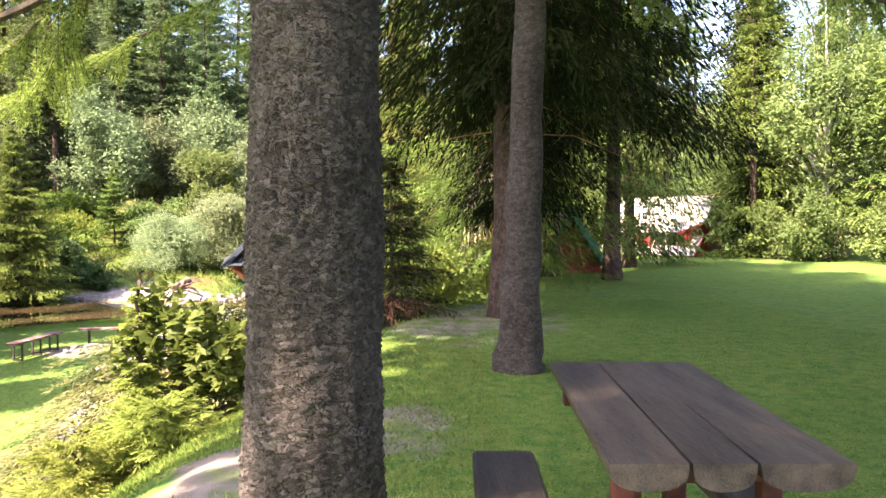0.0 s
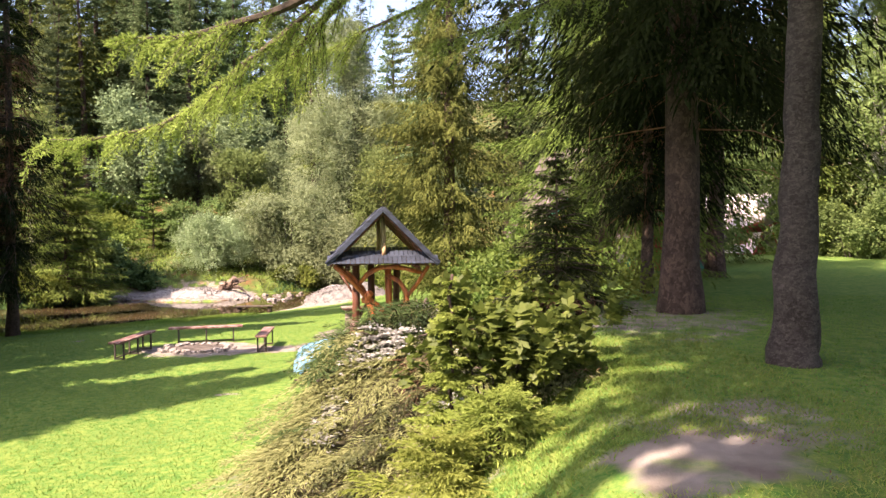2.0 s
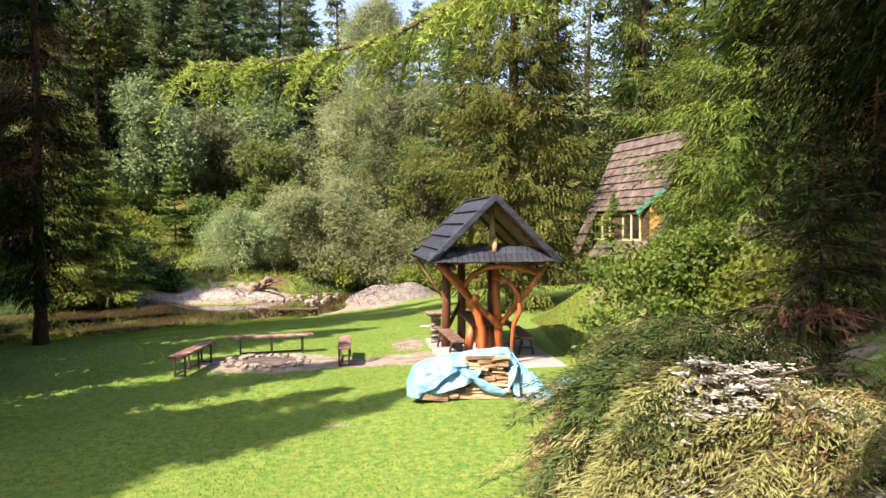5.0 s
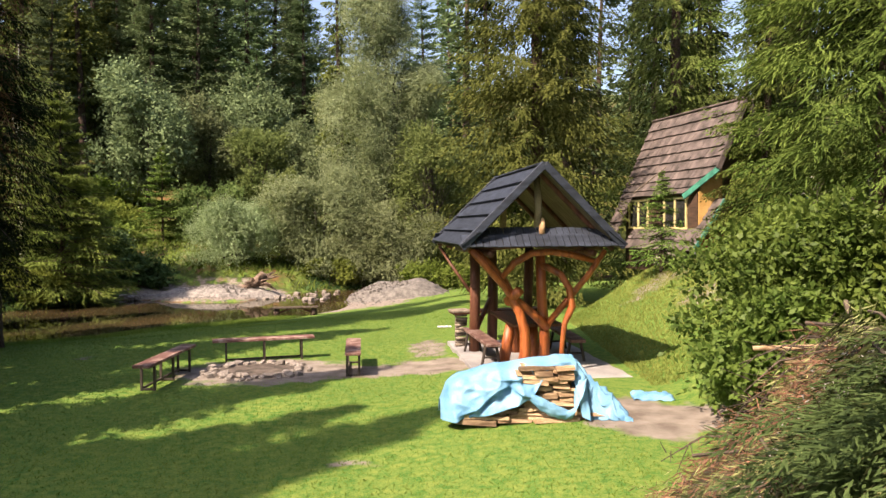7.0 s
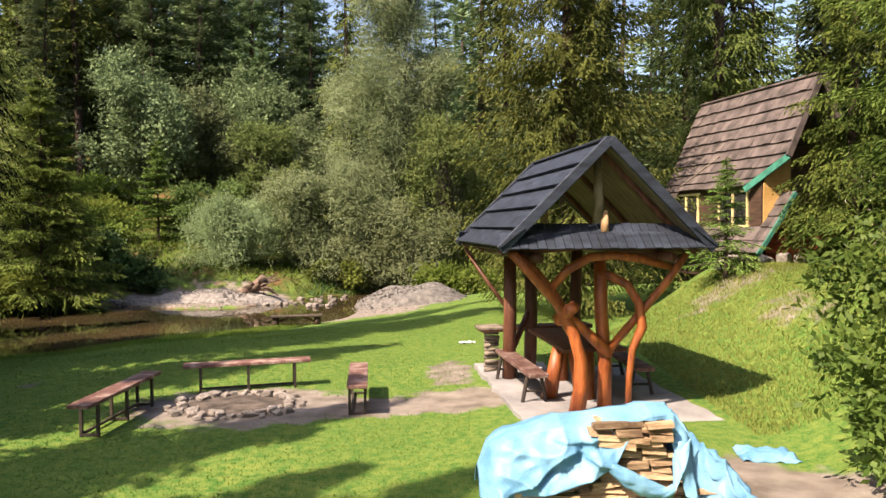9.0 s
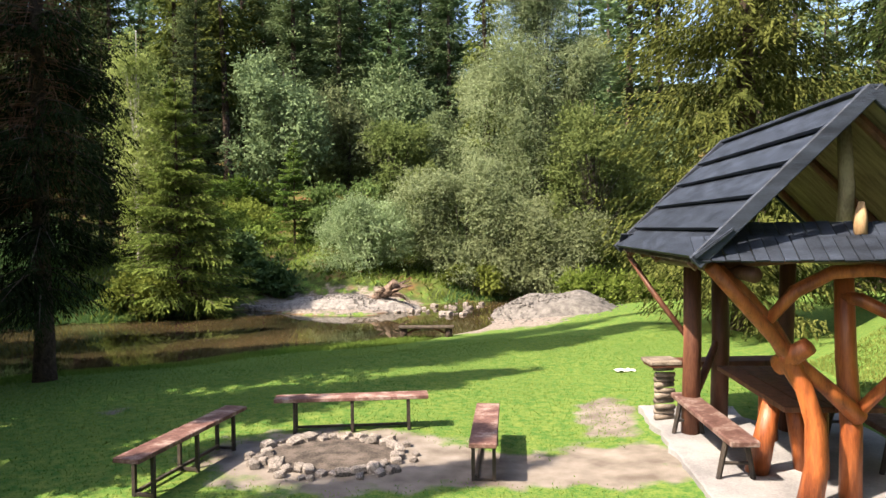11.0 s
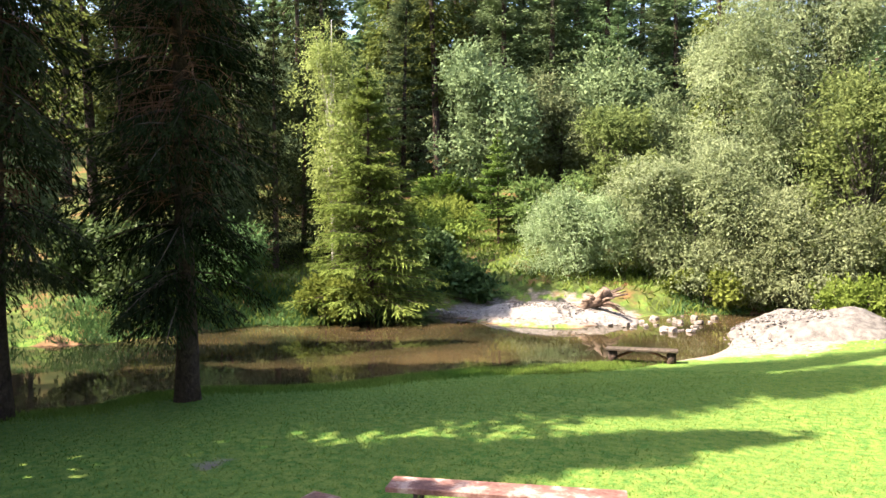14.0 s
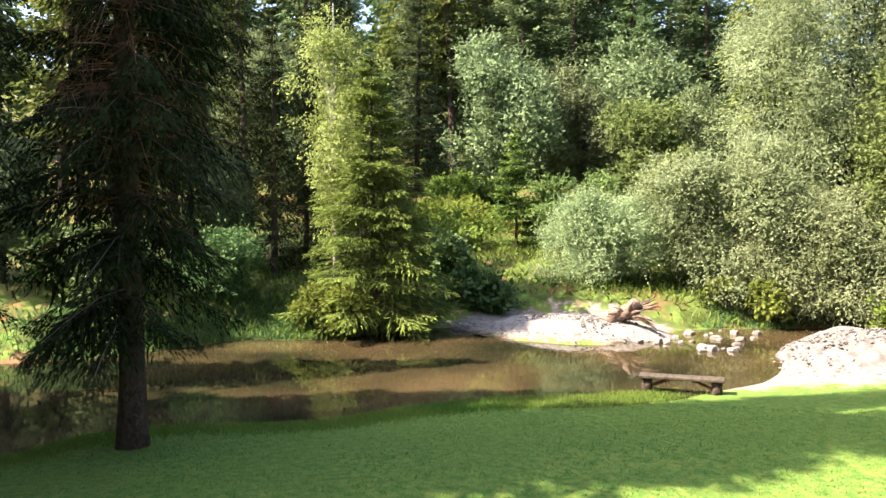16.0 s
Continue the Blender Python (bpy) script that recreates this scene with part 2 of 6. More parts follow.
M_slash = material("cut_brushwood", (0.022, 0.02, 0.011), (0.085, 0.075, 0.038), 2.5, 0.95, 0.6, 25, island=True, vary=0.4)
M_slashneedle = foliage("wilting_needles", (0.105, 0.115, 0.042), (0.33, 0.345, 0.155), 0.3)
M_ashgrey = foliage("grey_dead_grass", (0.25, 0.245, 0.225), (0.41, 0.40, 0.37), 0.15)
M_glass = material("window_glass", (0.01, 0.012, 0.012), (0.03, 0.03, 0.03), 2, 0.05, 0, 10, spec=0.7)
M_paper = material("crumpled_paper", (0.55, 0.55, 0.54), (0.78, 0.78, 0.77), 8, 0.8, 0.2, 60)


def ground_material():
    """Lawn, bare soil, gravel, forest floor and river bed, laid out by the sheet's own attributes."""
    m = bpy.data.materials.new("ground")
    m.use_nodes = True
    t = m.node_tree
    N, L = t.nodes, t.links
    p = N["Principled BSDF"]
    co = N.new("ShaderNodeTexCoord")
    def nz(scale, detail=5.0):
        n = N.new("ShaderNodeTexNoise")
        n.inputs["Scale"].default_value, n.inputs["Detail"].default_value = scale, detail
        L.new(co.outputs["Object"], n.inputs[0])
        return n.outputs[0]
    def ramp(src, *stops):
        r = N.new("ShaderNodeValToRGB")
        while len(r.color_ramp.elements) < len(stops):
            r.color_ramp.elements.new(0.5)
        for e, (pos, c) in zip(r.color_ramp.elements, stops):
            e.position, e.color = pos, (*c, 1)
        L.new(src, r.inputs[0])
        return r.outputs[0]
    def mixc(fac, a, b):
        x = N.new("ShaderNodeMix"); x.data_type = "RGBA"
        L.new(fac, x.inputs[0]); L.new(a, x.inputs[6]); L.new(b, x.inputs[7])
        return x.outputs[2]
    def mask(name, soft=0.12):
        a = N.new("ShaderNodeAttribute"); a.attribute_name = name
        s = N.new("ShaderNodeMath"); s.operation = "MULTIPLY_ADD"; s.inputs[1].default_value = 1.3
        L.new(nz(2.6), s.inputs[0]); 
        sub = N.new("ShaderNodeMath"); sub.operation = "ADD"; sub.inputs[1].default_value = -0.65
        L.new(a.outputs["Fac"], sub.inputs[0]); L.new(sub.outputs[0], s.inputs[2])
        r = N.new("ShaderNodeMapRange"); r.inputs[1].default_value, r.inputs[2].default_value = 0.5 - soft, 0.5 + soft
        L.new(s.outputs[0], r.inputs[0])
        return r.outputs[0]
    grass = mixc(nz(0.55), ramp(nz(45.0), (0.36, (0.025, 0.092, 0.016)), (0.64, (0.142, 0.191, 0.043))), ramp(nz(9.0), (0.34, (0.036, 0.120, 0.020)), (0.68, (0.198, 0.235, 0.054))))
    soil = ramp(nz(3.2, 9.0), (0.3, (0.12, 0.10, 0.084)), (0.7, (0.25, 0.22, 0.193)))
    gravel = ramp(nz(11.0), (0.3, (0.12, 0.10, 0.088)), (0.7, (0.28, 0.242, 0.215)))
    litter = ramp(nz(1.2), (0.35, (0.035, 0.05, 0.014)), (0.5, (0.07, 0.09, 0.025)), (0.68, (0.15, 0.085, 0.04)))
    bed = ramp(nz(1.0), (0.3, (0.07, 0.045, 0.025)), (0.7, (0.20, 0.12, 0.065)))
    c = mixc(mask("forest"), grass, litter)
    c = mixc(mask("soil"), c, soil)
    c = mixc(mask("gravel"), c, gravel)
    c = mixc(mask("bed"), c, bed)
    L.new(c, p.inputs["Base Color"])
    p.inputs["Roughness"].default_value, p.inputs["Specular IOR Level"].default_value = 0.95, 0.1
    b = N.new("ShaderNodeBump"); b.inputs["Strength"].default_value, b.inputs["Distance"].default_value = 0.45, 0.02
    L.new(nz(60.0, 8.0), b.inputs["Height"]); L.new(b.outputs[0], p.inputs["Normal"])
    return m


def water_material():
    m = bpy.data.materials.new("water")
    m.use_nodes = True
    t = m.node_tree
    N, L = t.nodes, t.links
    p = N["Principled BSDF"]
    co, n, r = N.new("ShaderNodeTexCoord"), N.new("ShaderNodeTexNoise"), N.new("ShaderNodeValToRGB")
    n.inputs["Scale"].default_value = 0.3
    L.new(co.outputs["Object"], n.inputs[0])
    r.color_ramp.elements[0].color, r.color_ramp.elements[1].color = (0.015, 0.015, 0.008, 1), (0.060, 0.043, 0.021, 1)
    r.color_ramp.elements[0].position, r.color_ramp.elements[1].position = 0.35, 0.65
    L.new(n.outputs[0], r.inputs[0]); L.new(r.outputs[0], p.inputs["Base Color"])
    p.inputs["Roughness"].default_value, p.inputs["IOR"].default_value = 0.035, 1.33
    w, b = N.new("ShaderNodeTexNoise"), N.new("ShaderNodeBump")
    w.inputs["Scale"].default_value, w.inputs["Detail"].default_value = 3.0, 3
    b.inputs["Strength"].default_value, b.inputs["Distance"].default_value = 0.05, 0.02
    L.new(co.outputs["Object"], w.inputs[0]); L.new(w.outputs[0], b.inputs["Height"]); L.new(b.outputs[0], p.inputs["Normal"])
    return m


M_ground, M_water = ground_material(), water_material()

# ---------------- mesh helpers ----------------
class Shape:
    """Gathers vertices and faces for one mesh."""
    def __init__(self):
        self.v, self.f = [], []

    def add(self, v, f):
        k = len(self.v)
        self.v.extend(tuple(a) for a in v)
        self.f.extend(tuple(i + k for i in q) for q in f)
        return self

    def box(self, size, m=Matrix(), bevel=0.0):
        """A box centred on m's origin, its edges chamfered."""
        x, y, z = (s / 2 for s in size)
        if not bevel:
            v = [m @ Vector((a * x, b * y, c * z)) for c in (-1, 1) for b in (-1, 1) for a in (-1, 1)]
            return self.add(v, [(0, 2, 3, 1), (4, 5, 7, 6), (0, 1, 5, 4), (2, 6, 7, 3), (0, 4, 6, 2), (1, 3, 7, 5)])
        bm = bmesh.new()
        bmesh.ops.create_cube(bm, size=1.0, matrix=Matrix.Diagonal((*size, 1)))
        bmesh.ops.bevel(bm, geom=bm.edges[:], offset=bevel, segments=1, affect="EDGES")
        bm.verts.index_update()
        self.add([m @ w.co for w in bm.verts], [[w.index for w in q.verts] for q in bm.faces])
        bm.free()
        return self

    def tube(self, points, radii, n=8, wobble=0.0, seed=0):
        """A round limb along points; wobble makes it knotty."""
        pts = [Vector(p) for p in points]
        rings = []
        for i, p in enumerate(pts):
            d = (pts[min(i + 1, len(pts) - 1)] - pts[max(i - 1, 0)]).normalized()
            side = d.cross(Vector((0.31, 0.94, 0.11)) if abs(d.y) < 0.9 else Vector((1, 0, 0))).normalized()
            up = d.cross(side)
            ring = []
            for k in range(n):
                a = 2 * math.pi * k / n
                r = radii[i] * (1 + wobble * noise.noise((p.x * 3 + seed + math.cos(a), p.y * 3 + math.sin(a), p.z * 3)))
                ring.append(p + (side * math.cos(a) + up * math.sin(a)) * r)
            rings.append(ring)
        v = [q for ring in rings for q in ring]
        f = [(i * n + k, i * n + (k + 1) % n, (i + 1) * n + (k + 1) % n, (i + 1) * n + k) for i in range(len(pts) - 1) for k in range(n)]
        f += [tuple(range(n))[::-1], tuple((len(pts) - 1) * n + k for k in range(n))]
        return self.add(v, f)

    def mesh(self, name, smooth=False):
        me = bpy.data.meshes.new(name)
        me.from_pydata(self.v, [], self.f)
        if smooth:
            me.polygons.foreach_set("use_smooth", [True] * len(me.polygons))
        me.update()
        return me


def part(name, shape, mat, parent=None, label="", smooth=False):
    """One mesh object under a thing or a part (or alone)."""
    me = shape.mesh(name, smooth) if isinstance(shape, Shape) else shape
    if not me.materials:
        me.materials.append(mat)
    ob = new(name, me)
    if parent:
        ob.parent = parent
    return tagged(ob, label)


def thing(name, m, label, category, group="", kind=""):
    ob = new(name)
    ob.empty_display_size = 0.2
    ob.matrix_basis = m
    return tagged(ob, label, category, group, kind)


def np_mesh(name, v, quads, mat):
    """A mesh straight from arrays of vertices and four-cornered faces."""
    me = bpy.data.meshes.new(name)
    n = len(quads)
    me.vertices.add(len(v)); me.vertices.foreach_set("co", np.asarray(v, dtype=np.float32).ravel())
    me.loops.add(4 * n); me.loops.foreach_set("vertex_index", np.asarray(quads, dtype=np.int32).ravel())
    me.polygons.add(n)
    me.polygons.foreach_set("loop_start", np.arange(0, 4 * n, 4, dtype=np.int32))
    me.update(calc_edges=True)
    me.materials.append(mat)
    return me


def unit(a):
    return a / np.maximum(np.linalg.norm(a, axis=1, keepdims=True), 1e-9)


def kites(P, D, L, W, rng, face=None, waist=0.45, fold=0.0):
    """One leaf-shaped, four-cornered blade at each P along D; face: the way it turns its flat side."""
    D = unit(D)
    U = unit(rng.normal(size=P.shape)) if face is None else face
    S = unit(np.cross(D, U))
    L, W = np.broadcast_to(L, len(P))[:, None], np.broadcast_to(W, len(P))[:, None]
    mid = P + D * L * waist
    nrm = np.cross(S, D)
    v = np.stack([P, mid + S * W / 2 + nrm * W * fold, P + D * L, mid - S * W / 2 + nrm * W * fold], 1).reshape(-1, 3)
    return v, np.arange(len(v)).reshape(-1, 4)


def leaves(P, D, L, W, rng, face):
    """Lobed maple leaves: a middle lobe and one to each side."""
    D = unit(D)
    S = unit(np.cross(D, face))
    nrm = np.cross(S, D)
    L, W = np.broadcast_to(L, len(P)), np.broadcast_to(W, len(P))
    sets = [kites(P, D - nrm * 0.15, L, W * 0.62, rng, nrm, 0.55, 0.10)]
    for s in (1, -1):
        sets.append(kites(P + nrm * 0.002, D * 0.62 + S * s * 0.8 - nrm * 0.22, L * 0.84, W * 0.52, rng, nrm, 0.5, 0.08))
    return merge(*sets)


def merge(*sets):
    v, q, k = [], [], 0
    for a, b in sets:
        v.append(a); q.append(b + k); k += len(a)
    return np.concatenate(v), np.concatenate(q)


def smooth_step(x, a, b):
    t = np.clip((x - a) / (b - a), 0, 1)
    return t * t * (3 - 2 * t)


# ---------------- ground and water ----------------
NEAR = np.array([(-70.0, -12.0), (-35.0, 8.0), (-24.0, 16.5), (-19.0, 19.4), (-17.06, 21.41), (-17.16, 22.36), (-16.59, 23.5), (-14.79, 24.92), (-14.22, 26.25), (-13.27, 27.76), (-11.85, 28.8), (-10.8, 29.85), (-10.14, 31.65), (-10.0, 34.3), (-9.3, 36.5), (-6.0, 39.0), (0.0, 42.0), (8.0, 46.0), (60.0, 62.0)], float)
FAR = np.array([(-80, -2), (-42, 12), (-30, 21), (-25, 25.5), (-23.7, 26.3), (-22.6, 30), (-22.3, 30.9), (-21.0, 31.3), (-20, 32.2), (-19.6, 33.6), (-18.7, 35.4), (-17.4, 35.2), (-15.3, 34.0), (-13.2, 34.4), (-12.6, 36.4), (-12, 38.2), (-9.5, 39.8), (-6, 42.5), (0, 46), (8, 49.5), (60, 68)], float)
WATER = -0.45


def dist_to(line, x, y):
    best = np.full(x.shape, 1e9)
    for (ax, ay), (bx, by) in zip(line[:-1], line[1:]):
        dx, dy = bx - ax, by - ay
        t = np.clip(((x - ax) * dx + (y - ay) * dy) / (dx * dx + dy * dy), 0, 1)
        best = np.minimum(best, np.hypot(x - ax - t * dx, y - ay - t * dy))
    return best


def in_river(x, y):
    poly = np.concatenate([NEAR, FAR[::-1]])
    inside = np.zeros(x.shape, bool)
    for (ax, ay), (bx, by) in zip(poly, np.roll(poly, -1, 0)):
        cut = ((ay > y) != (by > y)) & (x < (bx - ax) * (y - ay) / (by - ay + 1e-12) + ax)
        inside ^= cut
    return inside


def lumps(x, y, s):
    return (np.sin(x * s + 1.3) * np.cos(y * s * 0.83 - 0.4) + 0.5 * np.sin(x * s * 2.1 - y * s * 1.7 + 2.0)) / 1.5


def height(x, y):
    x, y = np.asarray(x, float), np.asarray(y, float)
    dn, df, wet = dist_to(NEAR, x, y), dist_to(FAR, x, y), in_river(x, y)
    meadow = 0.04 + 0.16 * smooth_step(x, -6.5, -3.8) - 0.22 * smooth_step(y, 21, 29) + 0.02 * lumps(x, y, 0.9)
    low = np.interp(y, [-10, 5, 9, 12, 15, 18, 21, 24, 28, 34, 45], [-5, -4.4, -3.9, -2.9, -2.3, -2.1, -2.4, -2.6, -1.0, 4, 14])
    terrace = 1.91 + 0.03 * smooth_step(y, 2.5, 6) + 0.03 * lumps(x, y, 0.6) - 0.25 * smooth_step(y, 17, 24) * (1 - smooth_step(x, 3, 9))
    up = smooth_step(x, low, low + 3.5)
    near = meadow + (terrace - meadow) * up
    near = near - 0.30 * (1 - smooth_step(dn, 0.3, 4.6)) * (1 - up)
    near = WATER + (near - WATER) * smooth_step(dn, -0.1, 0.38)
    hill = 0.75 * smooth_step(df, 0, 1.6) + 0.20 * np.clip(df - 1, 0, 14) + 0.30 * np.clip(df - 15, 0, 110) + 0.25 * lumps(x, y, 0.35) * smooth_step(df, 1, 6)
    bar = np.exp(-((x + 15.2) / 3.9) ** 4 - ((y - 36.3) / 2.4) ** 4)
    far = WATER + hill * (1 - bar) + bar * 0.10
    bed = WATER - 0.5 * smooth_step(np.minimum(dn, df), 0, 2.0) - 0.04
    return np.where(wet, bed, np.where(df < dn, far, near))


def z_at(x, y):
    return float(height(np.array([x]), np.array([y]))[0])


def blob(x, y, cx, cy, rx, ry, turn=0.0):
    c, s = math.cos(turn), math.sin(turn)
    u, w = (x - cx) * c + (y - cy) * s, -(x - cx) * s + (y - cy) * c
    return np.clip(1.6 - np.hypot(u / rx, w / ry), 0, 1)


def build_ground():
    xs = np.concatenate([[-900, -500, -300, -200, -140, -100, -80], np.arange(-66, -24, 2.0), np.arange(-24, 9, 0.25), np.arange(9, 45, 1.5), [48, 60, 80, 120, 200, 350, 600, 900]])
    ys = np.concatenate([[-900, -500, -250, -120, -60, -30, -18, -10, -6], np.arange(-4, 4, 0.5), np.arange(4, 40, 0.25), np.arange(40, 80, 1.5), [82, 95, 115, 145, 190, 260, 400, 600, 900]])
    X, Y = np.meshgrid(xs, ys)
    Z = height(X.ravel(), Y.ravel())
    x, y = X.ravel(), Y.ravel()
    nx, ny = len(xs), len(ys)
    i = np.arange(nx * ny).reshape(ny, nx)
    q = np.stack([i[:-1, :-1], i[:-1, 1:], i[1:, 1:], i[1:, :-1]], -1).reshape(-1, 4)
    me = np_mesh("ground", np.stack([x, y, Z], 1), q, M_ground)
    me.polygons.foreach_set("use_smooth", [True] * len(me.polygons))
    dn, df, wet = dist_to(NEAR, x, y), dist_to(FAR, x, y), in_river(x, y)
    far = (df < dn) & ~wet
    soil = np.maximum.reduce([blob(x, y, -8.5, 18.2, 1.42, 0.98), blob(x, y, -6.7, 18.1, 0.95, 0.5), blob(x, y, -5.6, 18.3, 0.75, 0.6), 0.8 * blob(x, y, -5.6, 20.2, 0.4, 1.0),
                              blob(x, y, -2.7, 14.4, 0.78, 0.85), 0.6 * blob(x, y, -0.2, 19.6, 0.4, 1.0), 0.85 * blob(x, y, -1.0, 3.8, 0.6, 0.4), 0.62 * blob(x, y, -0.5, 4.5, 0.8, 0.5), 0.6 * blob(x, y, -12.3, 19.6, 0.25, 0.2), 0.6 * blob(x, y, -6.3, 13.2, 0.3, 0.2), 0.75 * blob(x, y, -3.4, 7.0, 1.5, 3.0), 0.7 * blob(x, y, 0.2, 22.3, 1.2, 0.7), 0.55 * blob(x, y, 0.3, 9.5, 1.6, 2.0)])
    gravel = np.maximum.reduce([blob(x, y, -14.7, 36.3, 3.3, 1.9), blob(x, y, -8.2, 33.3, 1.7, 1.9), blob(x, y, -9.6, 31.4, 0.9, 0.9), np.where(wet | far, 0, 0.5 * (1 - smooth_step(dn, 0.0, 0.35)))])
    forest = np.where(far, 0.6 + 0.35 * smooth_step(df, 4, 12) - 0.4 * blob(x, y, -25.5, 50.5, 3.0, 5.0, 0.5), 0)
    forest = np.where((~far) & (x > 20), 0.8, forest)
    for name, val in (("soil", soil), ("gravel", gravel), ("forest", forest), ("bed", np.where(wet, 1.0, 0.0))):
        a = me.attributes.new(name, "FLOAT", "POINT")
        a.data.foreach_set("value", np.asarray(val, dtype=np.float32))
    tagged(new("ground", me), "mown green lawn sloping to a stream, with bare patches and wooded hillside", "ground", kind="structure")
    s = Shape().add([(-90, -15, WATER), (70, -15, WATER), (70, 70, WATER), (-90, 70, WATER)], [(0, 1, 2, 3)])
    ob = part("water", s, M_water)
    tagged(ob, "shallow brown stream with a still, reflecting surface", "water", kind="structure")


build_ground()
# ---------------- trees ----------------
def trunk_shape(h, r, seed, n=10, lean=(0.0, 0.0), flare=1.5, steps=14, upto=1.0):
    rng = random.Random(seed)
    pts, rad = [], []
    for i in range(steps + 1):
        t = (i / steps) ** 1.6 * upto
        pts.append((lean[0] * t * h + 0.02 * rng.uniform(-1, 1) * (i > 1), lean[1] * t * h + 0.02 * rng.uniform(-1, 1) * (i > 1), t * h - (0.25 if i == 0 else 0)))
        rad.append(max(0.012, r * (1 - t) ** 0.9 * (1 + (flare - 1) * math.exp(-t * h / 0.35))))
    return Shape().tube(pts, rad, n, 0.12, seed)


def conifer_crown(h, radius, bottom, branches, per, size, seed, droop=0.35, hang=0.5, narrow=0.28, tip=0.85, lean=(0.0, 0.0), whorl=0.0, fullness=1.0, blade=(0.16, 0.30), upturn=0.25, run=4):
    """Whorls of arching boughs; each bough carries twigs to both sides, and each twig a row of needle sprays. Returns blade arrays and the boughs."""
    rng = np.random.default_rng(seed)
    u = rng.random(branches) ** fullness
    z0 = bottom + (h * 0.985 - bottom) * u
    if whorl:
        z0 = np.round(z0 / whorl) * whorl + rng.normal(size=branches) * 0.16 * whorl
    az = rng.random(branches) * 2 * np.pi
    length = radius * np.clip(1 - u, 0.015, 1) ** tip * rng.uniform(0.62, 1.14, branches)
    length *= 0.75 + 0.25 * smooth_step(u, 0, 0.08)
    rise = rng.uniform(0.0, 0.22, branches) + 0.55 * u ** 2
    sag = droop * rng.uniform(0.7, 1.3, branches)
    out = np.stack([np.cos(az), np.sin(az), np.zeros(branches)], 1)
    side = np.stack([-np.sin(az), np.cos(az), np.zeros(branches)], 1)
    bend = rng.normal(size=branches) * 0.12
    def along(sv):
        dz = rise[:, None] * sv - sag[:, None] * sv ** 2 + upturn * sag[:, None] * sv ** 4
        base = np.stack([lean[0] * z0, lean[1] * z0, z0], 1)
        return base[:, None, :] + (out[:, None, :] * sv[..., None] + side[:, None, :] * (bend[:, None] * sv ** 2)[..., None] + np.array([0, 0, 1.0]) * dz[..., None]) * length[:, None, None]
    T = max(4, per // run)
    s = 0.10 + 0.90 * (np.arange(T)[None, :] + rng.random((branches, T))) / T
    sg = np.where((np.arange(T)[None, :] + rng.integers(0, 2, (branches, 1))) % 2 > 0, 1.0, -1.0)
    foot = along(s)
    tl = length[:, None] * narrow * 1.5 * (1.06 - s) ** 0.8 * (0.35 + 0.65 * smooth_step(s, 0.0, 0.4)) * rng.uniform(0.6, 1.2, (branches, T)) + 0.55 * size
    dirs = out[:, None, :] * (0.35 + 0.75 * s)[..., None] + side[:, None, :] * (sg * (1.0 - 0.72 * s))[..., None] + rng.normal(size=foot.shape) * 0.12
    dirs[..., 2] += 0.30 * rise[:, None] - hang * rng.uniform(0.35, 1.25, (branches, T))
    dirs /= np.linalg.norm(dirs, axis=-1, keepdims=True)
    f = (np.arange(run)[None, None, :] + rng.uniform(0.0, 0.7, (branches, T, run))) / run
    P = foot[:, :, None, :] + dirs[:, :, None, :] * (tl[:, :, None] * f)[..., None]
    P[..., 2] -= hang * 0.45 * tl[:, :, None] * f ** 2
    D = np.repeat(dirs[:, :, None, :], run, 2) + rng.normal(size=P.shape) * 0.22
    D[..., 2] -= 0.5 * hang * f
    n = branches * T * run
    L = (np.repeat((tl / run * 1.9)[:, :, None], run, 2) * rng.uniform(0.75, 1.25, P.shape[:3])).reshape(-1)
    W = size * rng.uniform(*blade, n) * 1.15 * np.repeat(np.clip(0.55 + 0.45 * length / radius, 0.35, 1), T * run)
    P, D = P.reshape(-1, 3), D.reshape(-1, 3)
    U = unit(np.array([0, 0, 1.0]) + rng.normal(size=P.shape) * 0.42)
    blades = kites(P, D, L, W, rng, U)
    ends = [along(np.full((branches, 1), v))[:, 0] for v in (0.0, 0.35, 0.7, 0.95)]
    return blades, ends, length


def boughs_shape(ends, length, rmax, seed, every=1):
    s = Shape()
    for i in range(0, len(length), every):
        r = rmax * (0.35 + 0.65 * length[i] / max(length))
        s.tube([e[i] for e in ends], [r, r * 0.75, r * 0.5, r * 0.2], 4)
    return s


